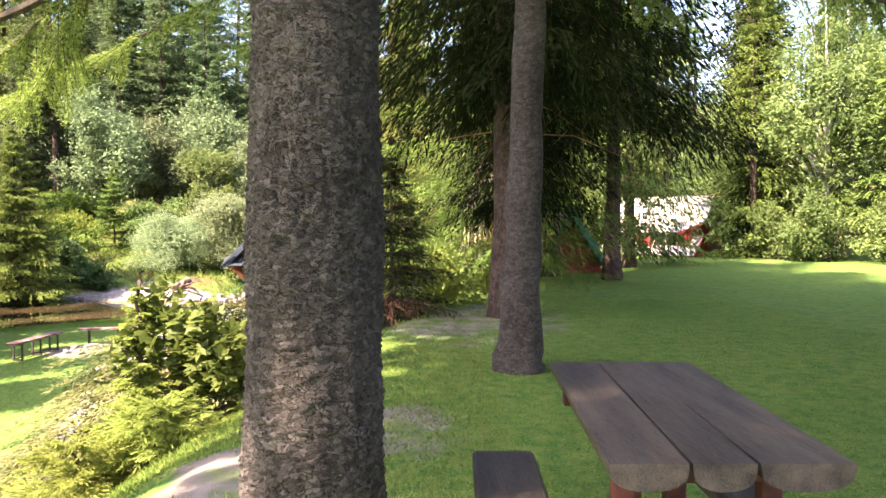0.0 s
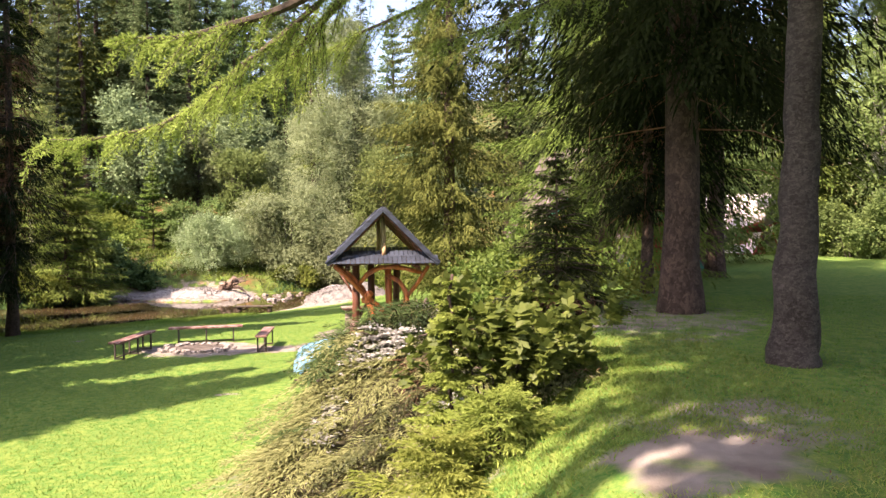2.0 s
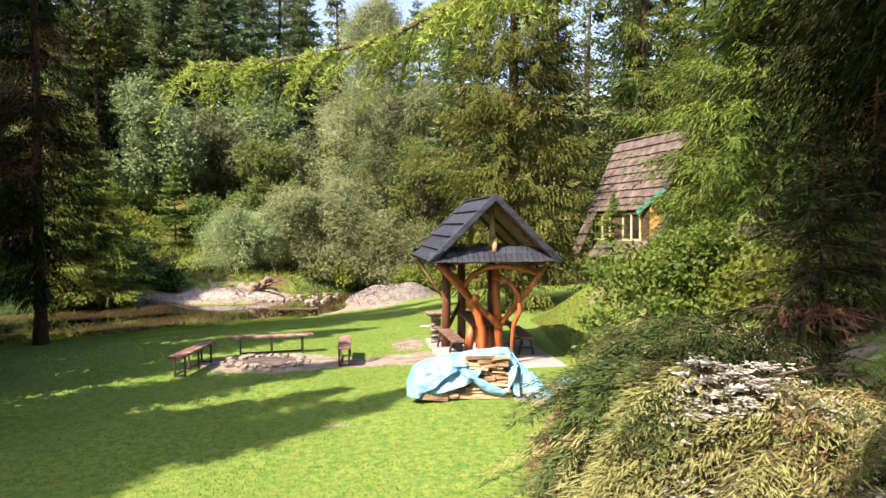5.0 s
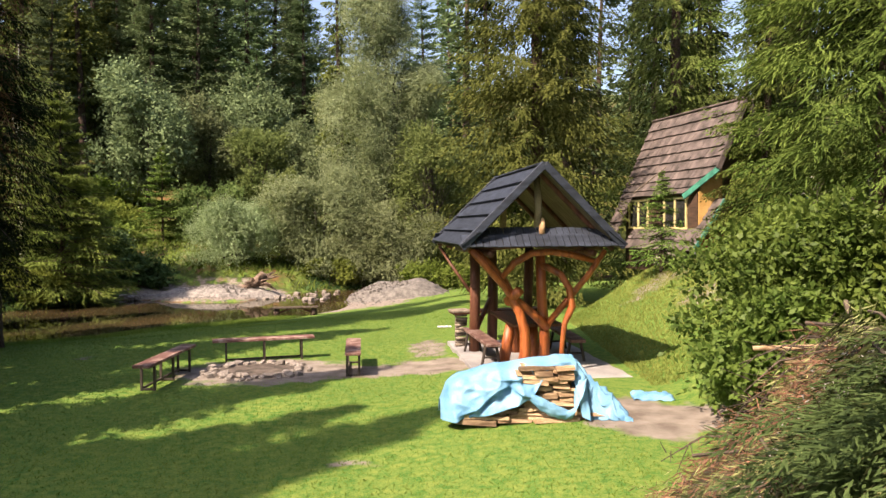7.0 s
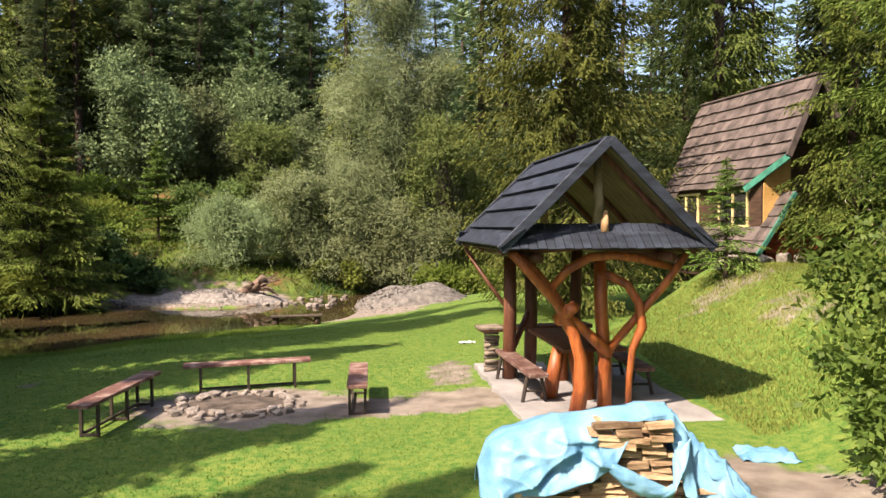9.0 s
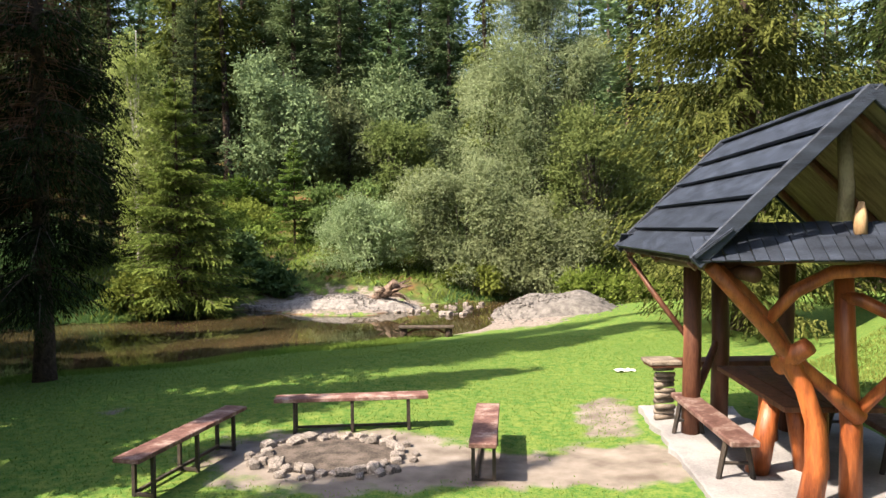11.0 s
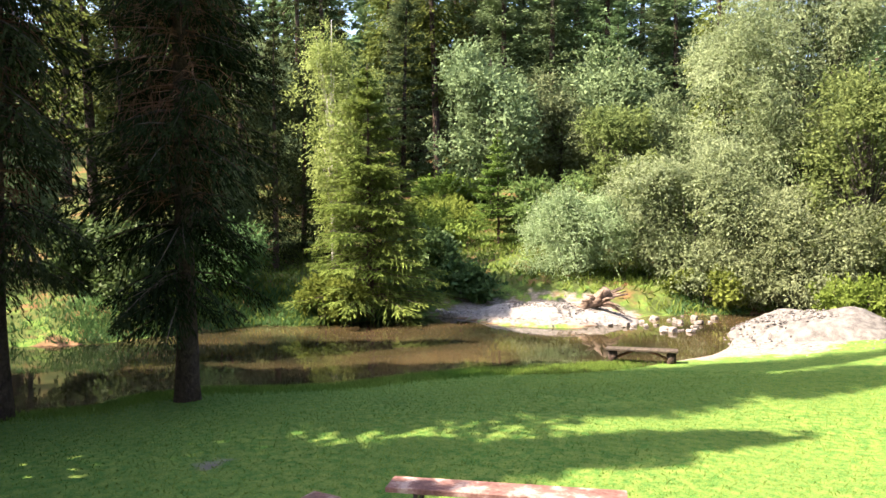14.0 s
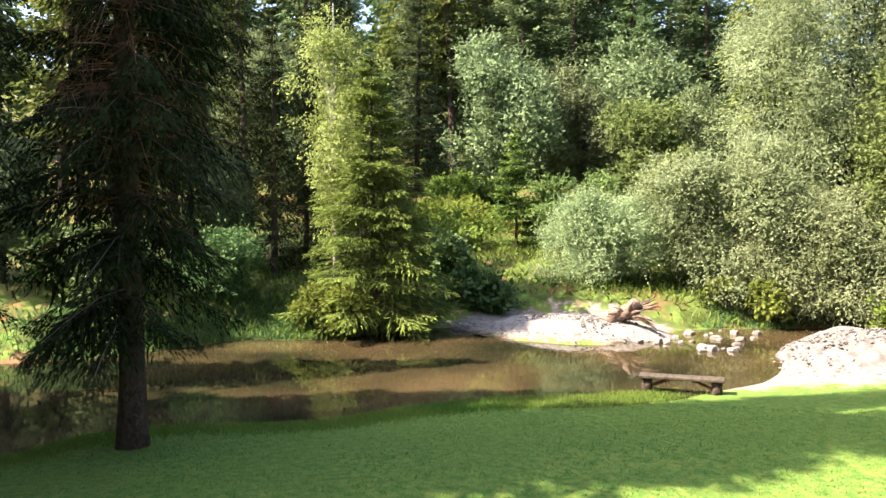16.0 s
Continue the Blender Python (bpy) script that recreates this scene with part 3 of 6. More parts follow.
def conifer(name, where, h, radius, bottom, branches, per, size, seed, mat=None, bark=None, r=None, label="", lean=(0.0, 0.0), boughs=True, dead=0, dead_to=0.0, spin=0.0, **kw):
    x, y = where
    ob = thing(name, pose(x, y, z_at(x, y), 0, 0, spin), label or "tall spruce with dense drooping dark green boughs", "tree")
    part("trunk", trunk_shape(h, r or 0.011 * h + 0.04, seed, lean=lean), bark or M_bark_red, ob, smooth=True)
    blades, ends, length = conifer_crown(h, radius, bottom, branches, per, size, seed, lean=lean, **kw)
    part("crown", np_mesh("crown", *blades, mat or M_spruce), None, ob)
    if boughs:
        part("branchwork", boughs_shape(ends, length, 0.02, seed), M_twig, ob, "bare brown boughs")["kind"] = "stuff"
    if dead:
        rng = np.random.default_rng(seed + 9)
        n = dead
        z = rng.uniform(0.35, 1.0, n) * (dead_to or bottom * 1.6) + 0.3
        a = rng.random(n) * 2 * np.pi
        P = np.stack([lean[0] * z, lean[1] * z, z], 1)
        s = Shape()
        for k in range(n):
            d = Vector((math.cos(a[k]), math.sin(a[k]), 0)) * rng.uniform(0.6, radius * 0.6)
            p = Vector(P[k])
            s.tube([p, p + d * 0.5 + Vector((0, 0, -0.08)), p + d + Vector((0, 0, -rng.uniform(0.1, 0.8)))], [0.016, 0.011, 0.004], 3)
            for j in range(6):
                q = p + d * rng.uniform(0.3, 1)
                s.tube([q, q + Vector(rng.normal(size=3)) * 0.18 + Vector((0, 0, -0.2))], [0.006, 0.002], 3)
        part("dead_branchwork", s, M_dead, ob, "reddish dead twigs")["kind"] = "stuff"
    return ob


def leafy_blades(clumps, outward, per, leaf, rng, spread, droop=0.0, slim=0.5, ribbed=False, run=6):
    """Leaves set along short twigs that fan out from clump centres, their flat sides turned outward and up."""
    k = max(1, per // run)
    m = len(clumps) * k
    O = np.repeat(outward, k, 0)
    sp = np.repeat(np.broadcast_to(spread, len(clumps)), k)[:, None]
    foot = np.repeat(clumps, k, 0) + rng.normal(size=(m, 3)) * sp * np.array([0.55, 0.55, 0.4])
    T = unit(O * 0.9 + rng.normal(size=(m, 3)) * 0.7 + np.array([0, 0, 0.25 - droop]))
    f = (np.arange(run)[None, :] + rng.random((m, run))) / run
    P = foot[:, None, :] + T[:, None, :] * (f * sp * 1.5)[..., None]
    P[..., 2] -= droop * 0.5 * (f ** 2) * sp
    P = P.reshape(-1, 3) + rng.normal(size=(m * run, 3)) * sp.repeat(run, 0) * 0.10
    n = m * run
    T, O = np.repeat(T, run, 0), np.repeat(O, run, 0)
    D = T * 0.7 + rng.normal(size=(n, 3)) * 0.6
    D[:, 2] -= droop * 0.6
    U = unit(O * 0.7 + np.array([0, 0, 0.6]) + rng.normal(size=(n, 3)) * 0.38)
    if ribbed:
        return leaves(P, D, leaf * rng.uniform(0.6, 1.3, n), leaf * slim * rng.uniform(0.8, 1.2, n), rng, U)
    return kites(P, D, leaf * rng.uniform(0.6, 1.3, n), leaf * slim * rng.uniform(0.7, 1.2, n), rng, U, 0.5)


def crown_clumps(n, size, centre, rng, lobes=14, seed=0.0):
    """Clump centres on the outsides of uneven lobes, so that the crown has hollows and an uneven outline."""
    size = np.asarray(size, float)
    d = unit(rng.normal(size=(lobes, 3)) * np.array([1, 1, 1.0]))
    c = d * rng.uniform(0.35, 0.85, (lobes, 1)) * size
    r = rng.uniform(0.22, 0.48, (lobes, 1)) * (0.55 * size + 0.45 * size.min())
    k = rng.integers(0, lobes, n)
    o = unit(rng.normal(size=(n, 3)) + d[k] * 0.8 + np.array([0, 0, 0.35]))
    return np.asarray(centre) + c[k] + o * r[k] * rng.uniform(0.55, 1.05, (n, 1)), o


def broadleaf(name, where, h, size, centre_h, clumps, per, leaf, seed, mat, label, category="tree", bark=None, r=0.12, stems=1, spread=0.3, droop=0.0, slim=0.5, lobes=14, tiers=1, ribbed=False, top_at=0.9, flat=False):
    """A leafy tree or bush: stems, limbs that reach the clumps, and leaves."""
    rng = np.random.default_rng(seed)
    x, y = where
    ob = thing(name, pose(x, y, z_at(x, y)), label, category)
    cl, ow = [], []
    for t in range(tiers):
        f = t / max(1, tiers - 1) if tiers > 1 else 0
        c = np.array([rng.normal() * size[0] * 0.25 * (tiers > 1), rng.normal() * size[1] * 0.25 * (tiers > 1), centre_h + (h - centre_h) * 0.75 * f])
        sz = np.array(size) * (1 - 0.38 * f) * (1 if tiers == 1 else 0.8)
        got = crown_clumps(clumps // tiers, sz, c, rng, lobes)
        cl.append(got[0]); ow.append(got[1])
    cl, ow = np.concatenate(cl), np.concatenate(ow)
    cl[:, 2] = np.maximum(cl[:, 2], 0.12)
    if flat:                                            # leaves held level, in tiers
        cl[:, 2] = np.round(cl[:, 2] / 0.16) * 0.16 + rng.normal(size=len(cl)) * 0.02
        ow = ow * 0.3 + np.array([0, 0, 1.4])
    part("crown", np_mesh("crown", *leafy_blades(cl, ow, per, leaf, rng, spread, droop, slim, ribbed), mat), None, ob)
    for k in range(stems):
        a = 2 * math.pi * k / stems + 0.4
        off = 0.0 if stems == 1 else 0.25 * size[0]
        top = Vector((math.cos(a) * off * 1.6, math.sin(a) * off * 1.6, h * (top_at if stems == 1 else 0.6)))
        foot = Vector((math.cos(a) * off * 0.3, math.sin(a) * off * 0.3, -0.15))
        mid = foot.lerp(top, 0.5) + Vector(rng.normal(size=3)) * 0.06 * h * 0.3
        part("trunk" if stems == 1 else "stem", Shape().tube([foot, foot.lerp(mid, 0.5), mid, mid.lerp(top, 0.6), top], [r * 1.2, r, r * 0.7, r * 0.4, r * 0.12], 8, 0.1, seed), bark or M_bark, ob, smooth=True)
    s = Shape()
    for c in cl[:: max(1, len(cl) // 60)]:
        foot = Vector((0, 0, float(np.clip(c[2] * 0.55, 0.1, h * 0.7))))
        if stems > 1:
            foot += Vector((c[0] * 0.3, c[1] * 0.3, 0))
        e = Vector(c)
        s.tube([foot, foot.lerp(e, 0.5) + Vector((0, 0, 0.06 * h * 0.3)), e], [r * 0.2, r * 0.12, r * 0.03], 4)
    part("limb_work", s, bark or M_bark, ob)["kind"] = "stuff"
    return ob


def far_copies(source, spots, group, seed):
    """More trees of one kind, each turned and scaled a little differently."""
    rng = random.Random(seed)
    for x, y, k in spots:
        m = pose(x, y, z_at(x, y) - 0.1, rng.uniform(-2, 2), rng.uniform(-2, 2), rng.uniform(0, 360))
        ob = copy_thing(source, m)
        ob.scale = (k * rng.uniform(0.9, 1.1),) * 2 + (k,)
        ob["group"] = group
    source["group"] = group


# the spruce at the start, close by: only its trunk shows
def near_trunk():
    x, y = -0.392, 2.14
    ob = thing("spruce", pose(x, y, z_at(x, y)), "old spruce with rough grey-brown scaly bark, standing on the lawn", "tree")
    rng = np.random.default_rng(5)
    def radius(z):
        return 0.184 * (1 - 0.045 * (z - 1.4)) + 0.05 * np.exp(-np.maximum(z, 0) / 0.45)
    def bend(z):
        return 0.010 * z - 0.004 * (z - 1.4) ** 2
    lo, hi = 0.45, 2.75
    n, m = 170, 330
    a, z = np.linspace(0, 2 * np.pi, n, endpoint=False), np.linspace(lo, hi, m)
    A, Z = np.meshgrid(a, z)
    k = 3000
    cells = rng.random((k, 2)) * np.array([2 * np.pi, hi - lo + 0.1]) + np.array([0, lo - 0.05])
    lift = rng.uniform(0.2, 1.0, k)
    cells, lift = np.concatenate([cells, cells + [2 * np.pi, 0], cells - [2 * np.pi, 0]]), np.tile(lift, 3)
    relief = np.zeros(A.shape)
    for i in range(m):
        sel = np.abs(cells[:, 1] - z[i]) < 0.06
        near, lf = cells[sel], lift[sel]
        wob = 0.006 * np.sin(A[i] * 23 + z[i] * 40)
        da = (A[i][:, None] - near[None, :, 0]) * 0.178 + wob[:, None]
        dz = (z[i] - near[None, :, 1]) * 1.75
        d = np.hypot(da, dz)
        o = np.argpartition(d, 1, axis=1)[:, :2]
        d2 = np.take_along_axis(d, o, 1)
        first = np.where(d2[:, 0] <= d2[:, 1], o[:, 0], o[:, 1])
        gap = np.abs(d2[:, 1] - d2[:, 0])
        tilt = np.clip(0.5 - np.take_along_axis(dz, first[:, None], 1)[:, 0] / 0.02, 0, 1.2)
        relief[i] = np.clip(gap / 0.006, 0, 1) * (0.35 + 0.65 * tilt) * (0.4 + 0.6 * lf[first])
    big = np.array([[noise.fractal((math.cos(q) * 1.6, math.sin(q) * 1.6, w * 1.9), 1.0, 2.0, 5) for q in a] for w in z])
    crack = np.array([[noise.noise((math.cos(q) * 6, math.sin(q) * 6, w * 1.3 + 7)) for q in a] for w in z])
    R = radius(Z) + relief * 0.0125 + big * 0.016 - 0.012 * np.clip(1 - np.abs(crack) / 0.07, 0, 1) * (big > 0)
    for ka, kz, kr in ((4.5, 2.05, 0.05), (4.45, 1.22, 0.035)):      # knots
        g = np.hypot(((A - ka) * 0.165), (Z - kz)) / kr
        R += 0.008 * np.exp(-((g - 0.9) / 0.4) ** 2) - 0.010 * np.exp(-(g / 0.5) ** 2)
    i = np.arange(n * m).reshape(m, n)
    q = np.stack([i[:-1], np.roll(i, -1, 1)[:-1], np.roll(i, -1, 1)[1:], i[1:]], -1).reshape(-1, 4)
    me = np_mesh("trunk", np.stack([R * np.cos(A) + bend(Z), R * np.sin(A), Z], -1).reshape(-1, 3), q, M_bark)
    me.polygons.foreach_set("use_smooth", [True] * len(me.polygons))
    part("trunk", me, None, ob)
    for zs in ([-0.3, -0.05, 0.1, 0.25, 0.46], [2.74, 4, 6, 9, 12, 14.8]):
        part("trunk", Shape().tube([(float(bend(min(w, 4))), 0, w) for w in zs], [max(0.02, float(radius(np.array(w))) if w < 4 else 0.163 * (1 - (w - 4) / 11)) for w in zs], 24, 0.1), M_bark, ob, smooth=True)
    blades, ends, length = conifer_crown(15, 2.8, 5.0, 120, 150, 0.16, 3, hang=0.8)
    part("crown", np_mesh("crown", *blades, M_spruce), None, ob)
    part("branchwork", boughs_shape(ends, length, 0.03, 3), M_twig, ob)["kind"] = "stuff"


near_trunk()


def larch():
    """The larch beside the table, with long hanging sprays over the slope."""
    x, y = 0.66, 6.25
    ob = thing("larch", pose(x, y, z_at(x, y)), "leaning larch with grey bark and bright green hanging sprays", "tree")
    part("trunk", trunk_shape(13, 0.172, 4, 20, lean=(0.028, 0.02), flare=1.35, steps=40), M_bark, ob, smooth=True)
    rng = np.random.default_rng(8)
    base = Vector((x, y, z_at(x, y)))
    runs = [  # long boughs: world points from trunk to tip
        [(0.9, 6.3, 7.6), (-1.2, 6.3, 6.6), (-2.9, 6.35, 5.6), (-4.2, 6.6, 4.6), (-5.1, 7.0, 4.12), (-6.4, 7.35, 4.02)],
        [(-2.9, 6.35, 5.6), (-3.6, 6.9, 5.0), (-4.2, 7.6, 4.7), (-4.9, 8.1, 4.6)],
        [(-3.4, 6.4, 5.25), (-4.2, 6.2, 4.85), (-5.0, 6.1, 4.72)],
        [(0.9, 6.3, 7.0), (0.2, 7.2, 6.3), (-1.0, 8.0, 5.7), (-2.4, 8.6, 5.3)],
        [(0.9, 6.3, 6.5), (1.2, 5.0, 5.9), (1.7, 4.0, 5.1), (2.0, 3.4, 4.5)],
        [(0.9, 6.3, 6.3), (2.0, 6.0, 5.6), (3.2, 5.8, 5.1), (4.1, 5.6, 4.75)],
        [(0.9, 6.3, 7.4), (-0.4, 6.9, 6.6), (-1.6, 7.3, 5.9), (-3.2, 7.7, 5.2), (-4.0, 7.9, 4.95)],
        [(0.9, 6.3, 6.9), (1.6, 7.4, 6.1), (2.6, 8.3, 5.6)],
    ]
    stems, blades = Shape(), []
    for run in runs:
        pts = [Vector(p) - base for p in run]
        fine = []
        for i in range(len(pts) - 1):
            for k in range(6):
                fine.append(pts[i].lerp(pts[i + 1], k / 6) + Vector((0, 0, -0.05 * math.sin(math.pi * k / 6))))
        fine.append(pts[-1])
        stems.tube(fine, [0.05 * (1 - 0.93 * i / len(fine)) for i in range(len(fine))], 6)
        total = len(fine)
        for i in range(4, total):
            for k in range(5):
                p = fine[i - 1].lerp(fine[i], rng.random())
                along = (fine[i] - fine[i - 1]).normalized()
                sidev = along.cross(Vector((0, 0, 1))).normalized() * rng.choice([-1, 1])
                d = (along * rng.uniform(0.4, 1.1) + sidev * rng.uniform(0.1, 0.9) + Vector((0, 0, -rng.uniform(0.05, 0.9)))).normalized()
                ln = rng.uniform(0.18, 0.78) * (0.55 + 0.45 * (1 - i / total))
                m = 12
                tw = [p + d * ln * (j / m) + Vector((0, 0, -0.30 * ln * (j / m) ** 2)) for j in range(m + 1)]
                stems.tube(tw[::4], [0.005, 0.004, 0.003, 0.0015], 3)
                c = np.repeat(np.array(tw), 8, 0) + rng.normal(size=((m + 1) * 8, 3)) * 0.012
                D = unit(rng.normal(size=c.shape) + np.array(d) * 0.6)
                blades.append(kites(c, D, rng.uniform(0.03, 0.065, len(c)), 0.010, rng))
    part("branchwork", stems, M_twig, ob)["kind"] = "stuff"
    # Upper crown, out of view; added to block sky and sun over the terrace
    crown, ends, length = conifer_crown(13, 3.2, 5.0, 170, 120, 0.11, 9, hang=0.9, droop=0.35, lean=(0.028, 0.02), run=6)
    part("crown", np_mesh("crown", *crown, M_larch), None, ob)
    part("limb_work", boughs_shape(ends, length, 0.03, 9), M_twig, ob)["kind"] = "stuff"
    part("sprays", np_mesh("sprays", *merge(*blades), M_larch), None, ob, "bright green hanging larch needles")


larch()

# Each spruce gets the needle tone that imitates its own light or shade
DARK = "tall spruce with dark hanging boughs for shade and a bare lower trunk"
EDGE = "dark spruce at the water's edge with a bare foot"
SUNNY = "great spruce with drooping boughs coloured sunlit yellow-green"
near_kw = dict(hang=0.95, droop=0.5, whorl=0.42, run=6)
conifer("spruce", (0.92, 10.0), 16, 3.3, 3.4, 460, 216, 0.13, 21, mat=M_spruce_shaded, r=0.25, tip=0.58, label=DARK, boughs=False, dead=25, **near_kw)
conifer("spruce", (1.2, 12.6), 14, 1.9, 1.6, 420, 180, 0.13, 35, mat=M_spruce_shaded, r=0.1, label=DARK, boughs=False, dead=30, **near_kw)
conifer("spruce", (3.9, 16.6), 14, 3.6, 3.5, 340, 150, 0.15, 22, mat=M_spruce_shaded, r=0.19, label=DARK, boughs=False, dead=10, **near_kw)
conifer("spruce", (2.72, 18.2), 13, 2.9, 3.9, 260, 170, 0.15, 23, r=0.19, mat=M_spruce_shaded, label="spruce with boughs coloured shade-dark beside the cabins", boughs=False, **near_kw)
conifer("spruce", (1.35, 16.3), 14, 3.3, 0.3, 400, 384, 0.12, 24, mat=M_spruce_half_lit, tip=0.62, label="broad spruce with drooping boughs coloured half-lit yellow-green", hang=0.55, droop=0.4, whorl=0.4, boughs=False, blade=(0.13, 0.24), narrow=0.22, upturn=0.5, run=6)
conifer("spruce", (-15.7, 22.25), 19, 1.95, 1.5, 400, 258, 0.12, 25, mat=M_spruce_shaded, r=0.165, label=EDGE, dead=230, dead_to=8.5, **near_kw)
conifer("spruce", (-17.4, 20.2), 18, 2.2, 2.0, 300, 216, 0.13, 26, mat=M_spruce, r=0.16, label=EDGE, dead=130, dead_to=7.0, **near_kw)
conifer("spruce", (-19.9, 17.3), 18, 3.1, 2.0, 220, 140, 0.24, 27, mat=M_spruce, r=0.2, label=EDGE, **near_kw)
conifer("spruce", (-2.1, 29.4), 22, 3.9, 0.9, 560, 234, 0.17, 31, mat=M_spruce_sunlit, label=SUNNY, hang=0.8, droop=0.5, whorl=0.40, tip=0.7, narrow=0.20, upturn=0.5, run=6, boughs=False, blade=(0.20, 0.36))
conifer("spruce", (4.0, 34.0), 23, 4.0, 0.8, 380, 168, 0.22, 32, mat=M_spruce_sunlit, label=SUNNY, hang=0.8, droop=0.5, whorl=0.45, tip=0.7, narrow=0.22, upturn=0.5, run=6, boughs=False, blade=(0.22, 0.40))
conifer("spruce", (6.2, 24.0), 14, 3.6, 0.8, 280, 168, 0.20, 33, mat=M_spruce_sunlit, label=SUNNY, hang=0.8, droop=0.45, whorl=0.45, tip=0.7, narrow=0.22, run=6, boughs=False, blade=(0.20, 0.36))
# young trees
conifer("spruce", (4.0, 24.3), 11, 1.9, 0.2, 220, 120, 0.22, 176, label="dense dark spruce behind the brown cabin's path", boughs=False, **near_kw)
conifer("spruce", (2.4, 22.6), 9, 1.5, 0.2, 200, 220, 0.17, 177, mat=M_spruce_half_lit, label="slender spruce beside the gable of the brown cabin", boughs=False, **near_kw)
conifer("young_spruce", (0.05, 23.0), 2.5, 0.9, 0.12, 120, 96, 0.10, 41, mat=M_spruce_green, r=0.04, label="young spruce in front of the brown cabin", hang=0.3)
conifer("young_spruce", (-2.33, 5.5), 1.5, 0.42, 0.05, 110, 120, 0.06, 42, mat=M_larch, r=0.02, label="small bright green young spruce on the slope", hang=0.2, blade=(0.25, 0.4), boughs=False)
conifer("young_spruce", (-0.75, 10.4), 2.5, 1.15, 0.1, 100, 110, 0.12, 43, mat=M_spruce, r=0.04, label="scrubby young spruce with browned lower twigs", hang=0.5, dead=40)

conifer("young_spruce", (-2.45, 4.75), 0.5, 0.62, 0.08, 70, 170, 0.05, 44, mat=M_larch, r=0.015, label="low spreading bright green young spruce on the slope", hang=0.15, droop=0.12, tip=0.4, blade=(0.16, 0.28), boughs=False)
conifer("young_spruce", (-2.0, 5.0), 0.42, 0.5, 0.08, 70, 170, 0.05, 45, mat=M_larch, r=0.015, label="low spreading bright green young spruce on the slope", hang=0.15, droop=0.12, tip=0.4, blade=(0.16, 0.28), boughs=False)

# far bank
conifer("spruce", (-19.9, 33.5), 8.2, 2.7, 0.2, 330, 170, 0.16, 51, mat=M_spruce_green, tip=0.75, label="spruce growing on the far bank of the stream", hang=0.35, droop=0.25, whorl=0.4)
broadleaf("birch", (-21.7, 34.0), 10.2, (1.5, 1.5, 4.3), 5.6, 620, 30, 0.12, 52, M_birch, "slender birch with pale trunk and light leaves", bark=M_bark_birch, r=0.09, spread=0.26, droop=0.7, lobes=26)
broadleaf("willow", (-7.7, 44.3), 16.0, (3.1, 2.7, 4.6), 4.4, 2300, 60, 0.13, 53, M_willow, "tall silvery grey-green willow", r=0.16, spread=0.42, droop=0.5, slim=0.36, tiers=4, lobes=18, top_at=0.5)
broadleaf("willow", (-11.2, 41.2), 5.4, (3.0, 1.8, 2.6), 2.0, 1100, 48, 0.13, 54, M_willow, "silvery grey-green willow by the stream", stems=4, r=0.06, spread=0.36, droop=0.4, slim=0.4, lobes=16)
broadleaf("willow", (-7.9, 40.9), 5.0, (2.6, 1.5, 2.4), 2.0, 1000, 48, 0.13, 154, M_willow, "leaning grey-green willow with boughs down to the bank", stems=4, r=0.05, spread=0.36, droop=0.4, slim=0.4, lobes=18)
broadleaf("alder", (-5.6, 42.0), 9.5, (2.6, 2.0, 4.3), 4.2, 800, 34, 0.16, 66, M_alder, "dark green alder beside the tall willow", r=0.16, spread=0.36, slim=0.5, lobes=20)
broadleaf("willow_bush", (-15.4, 40.3), 3.5, (2.6, 1.5, 1.9), 1.3, 900, 48, 0.11, 55, M_willow, "low silvery willow bush above the gravel bar", "bush", stems=5, r=0.03, spread=0.30, droop=0.1, slim=0.4, lobes=20)
conifer("young_spruce", (-19.7, 43.2), 5.2, 1.55, 0.1, 170, 90, 0.16, 56, mat=M_spruce_green, r=0.06, label="fresh green young spruce on the slope", hang=0.15, droop=0.1, whorl=0.35, boughs=False, blade=(0.25, 0.45))
broadleaf("alder", (-16.2, 49.5), 7.4, (1.5, 1.5, 3.2), 3.7, 420, 24, 0.2, 57, M_alder, "slender green alder on the slope", "tree", stems=2, r=0.08, spread=0.3, lobes=18)
broadleaf("bush", (-12.6, 44.6), 4.6, (2.2, 1.5, 2.0), 2.0, 420, 24, 0.19, 58, M_alder, "green leafy bush beside the willows", "bush", stems=3, r=0.06, spread=0.3)
broadleaf("bush", (-17.6, 43.4), 3.6, (1.8, 1.4, 1.5), 1.5, 360, 24, 0.18, 67, M_alder, "dark leafy bush behind the gravel bar", "bush", stems=3, r=0.05, spread=0.3)
broadleaf("bush", (-24.4, 31.4), 2.4, (1.5, 1.2, 1.1), 1.1, 360, 24, 0.13, 59, M_butterbur, "dark green bush on the far bank", "bush", stems=4, r=0.05, spread=0.28)
broadleaf("bush", (-20.6, 32.1), 1.5, (1.3, 0.7, 0.6), 0.6, 260, 20, 0.13, 68, M_leaf, "leafy undergrowth at the foot of the far spruce", "bush", stems=4, r=0.03, spread=0.18, slim=0.7)
broadleaf("bush", (-18.6, 37.4), 1.7, (1.3, 0.7, 0.5), 0.5, 220, 16, 0.18, 69, M_butterbur, "dark butterbur clump on the far bank", "bush", stems=4, r=0.03, spread=0.22, slim=0.85)
broadleaf("bush", (-10.6, 39.9), 1.2, (1.5, 0.8, 0.55), 0.5, 200, 18, 0.16, 70, M_weed, "yellow-green weeds growing along the water", "bush", stems=4, r=0.02, spread=0.2)
broadleaf("bush", (-5.6, 37.6), 1.4, (2.6, 0.9, 0.6), 0.55, 320, 18, 0.16, 78, M_leaf, "bright green nettles behind the gravel heap", "bush", stems=5, r=0.02, spread=0.22)
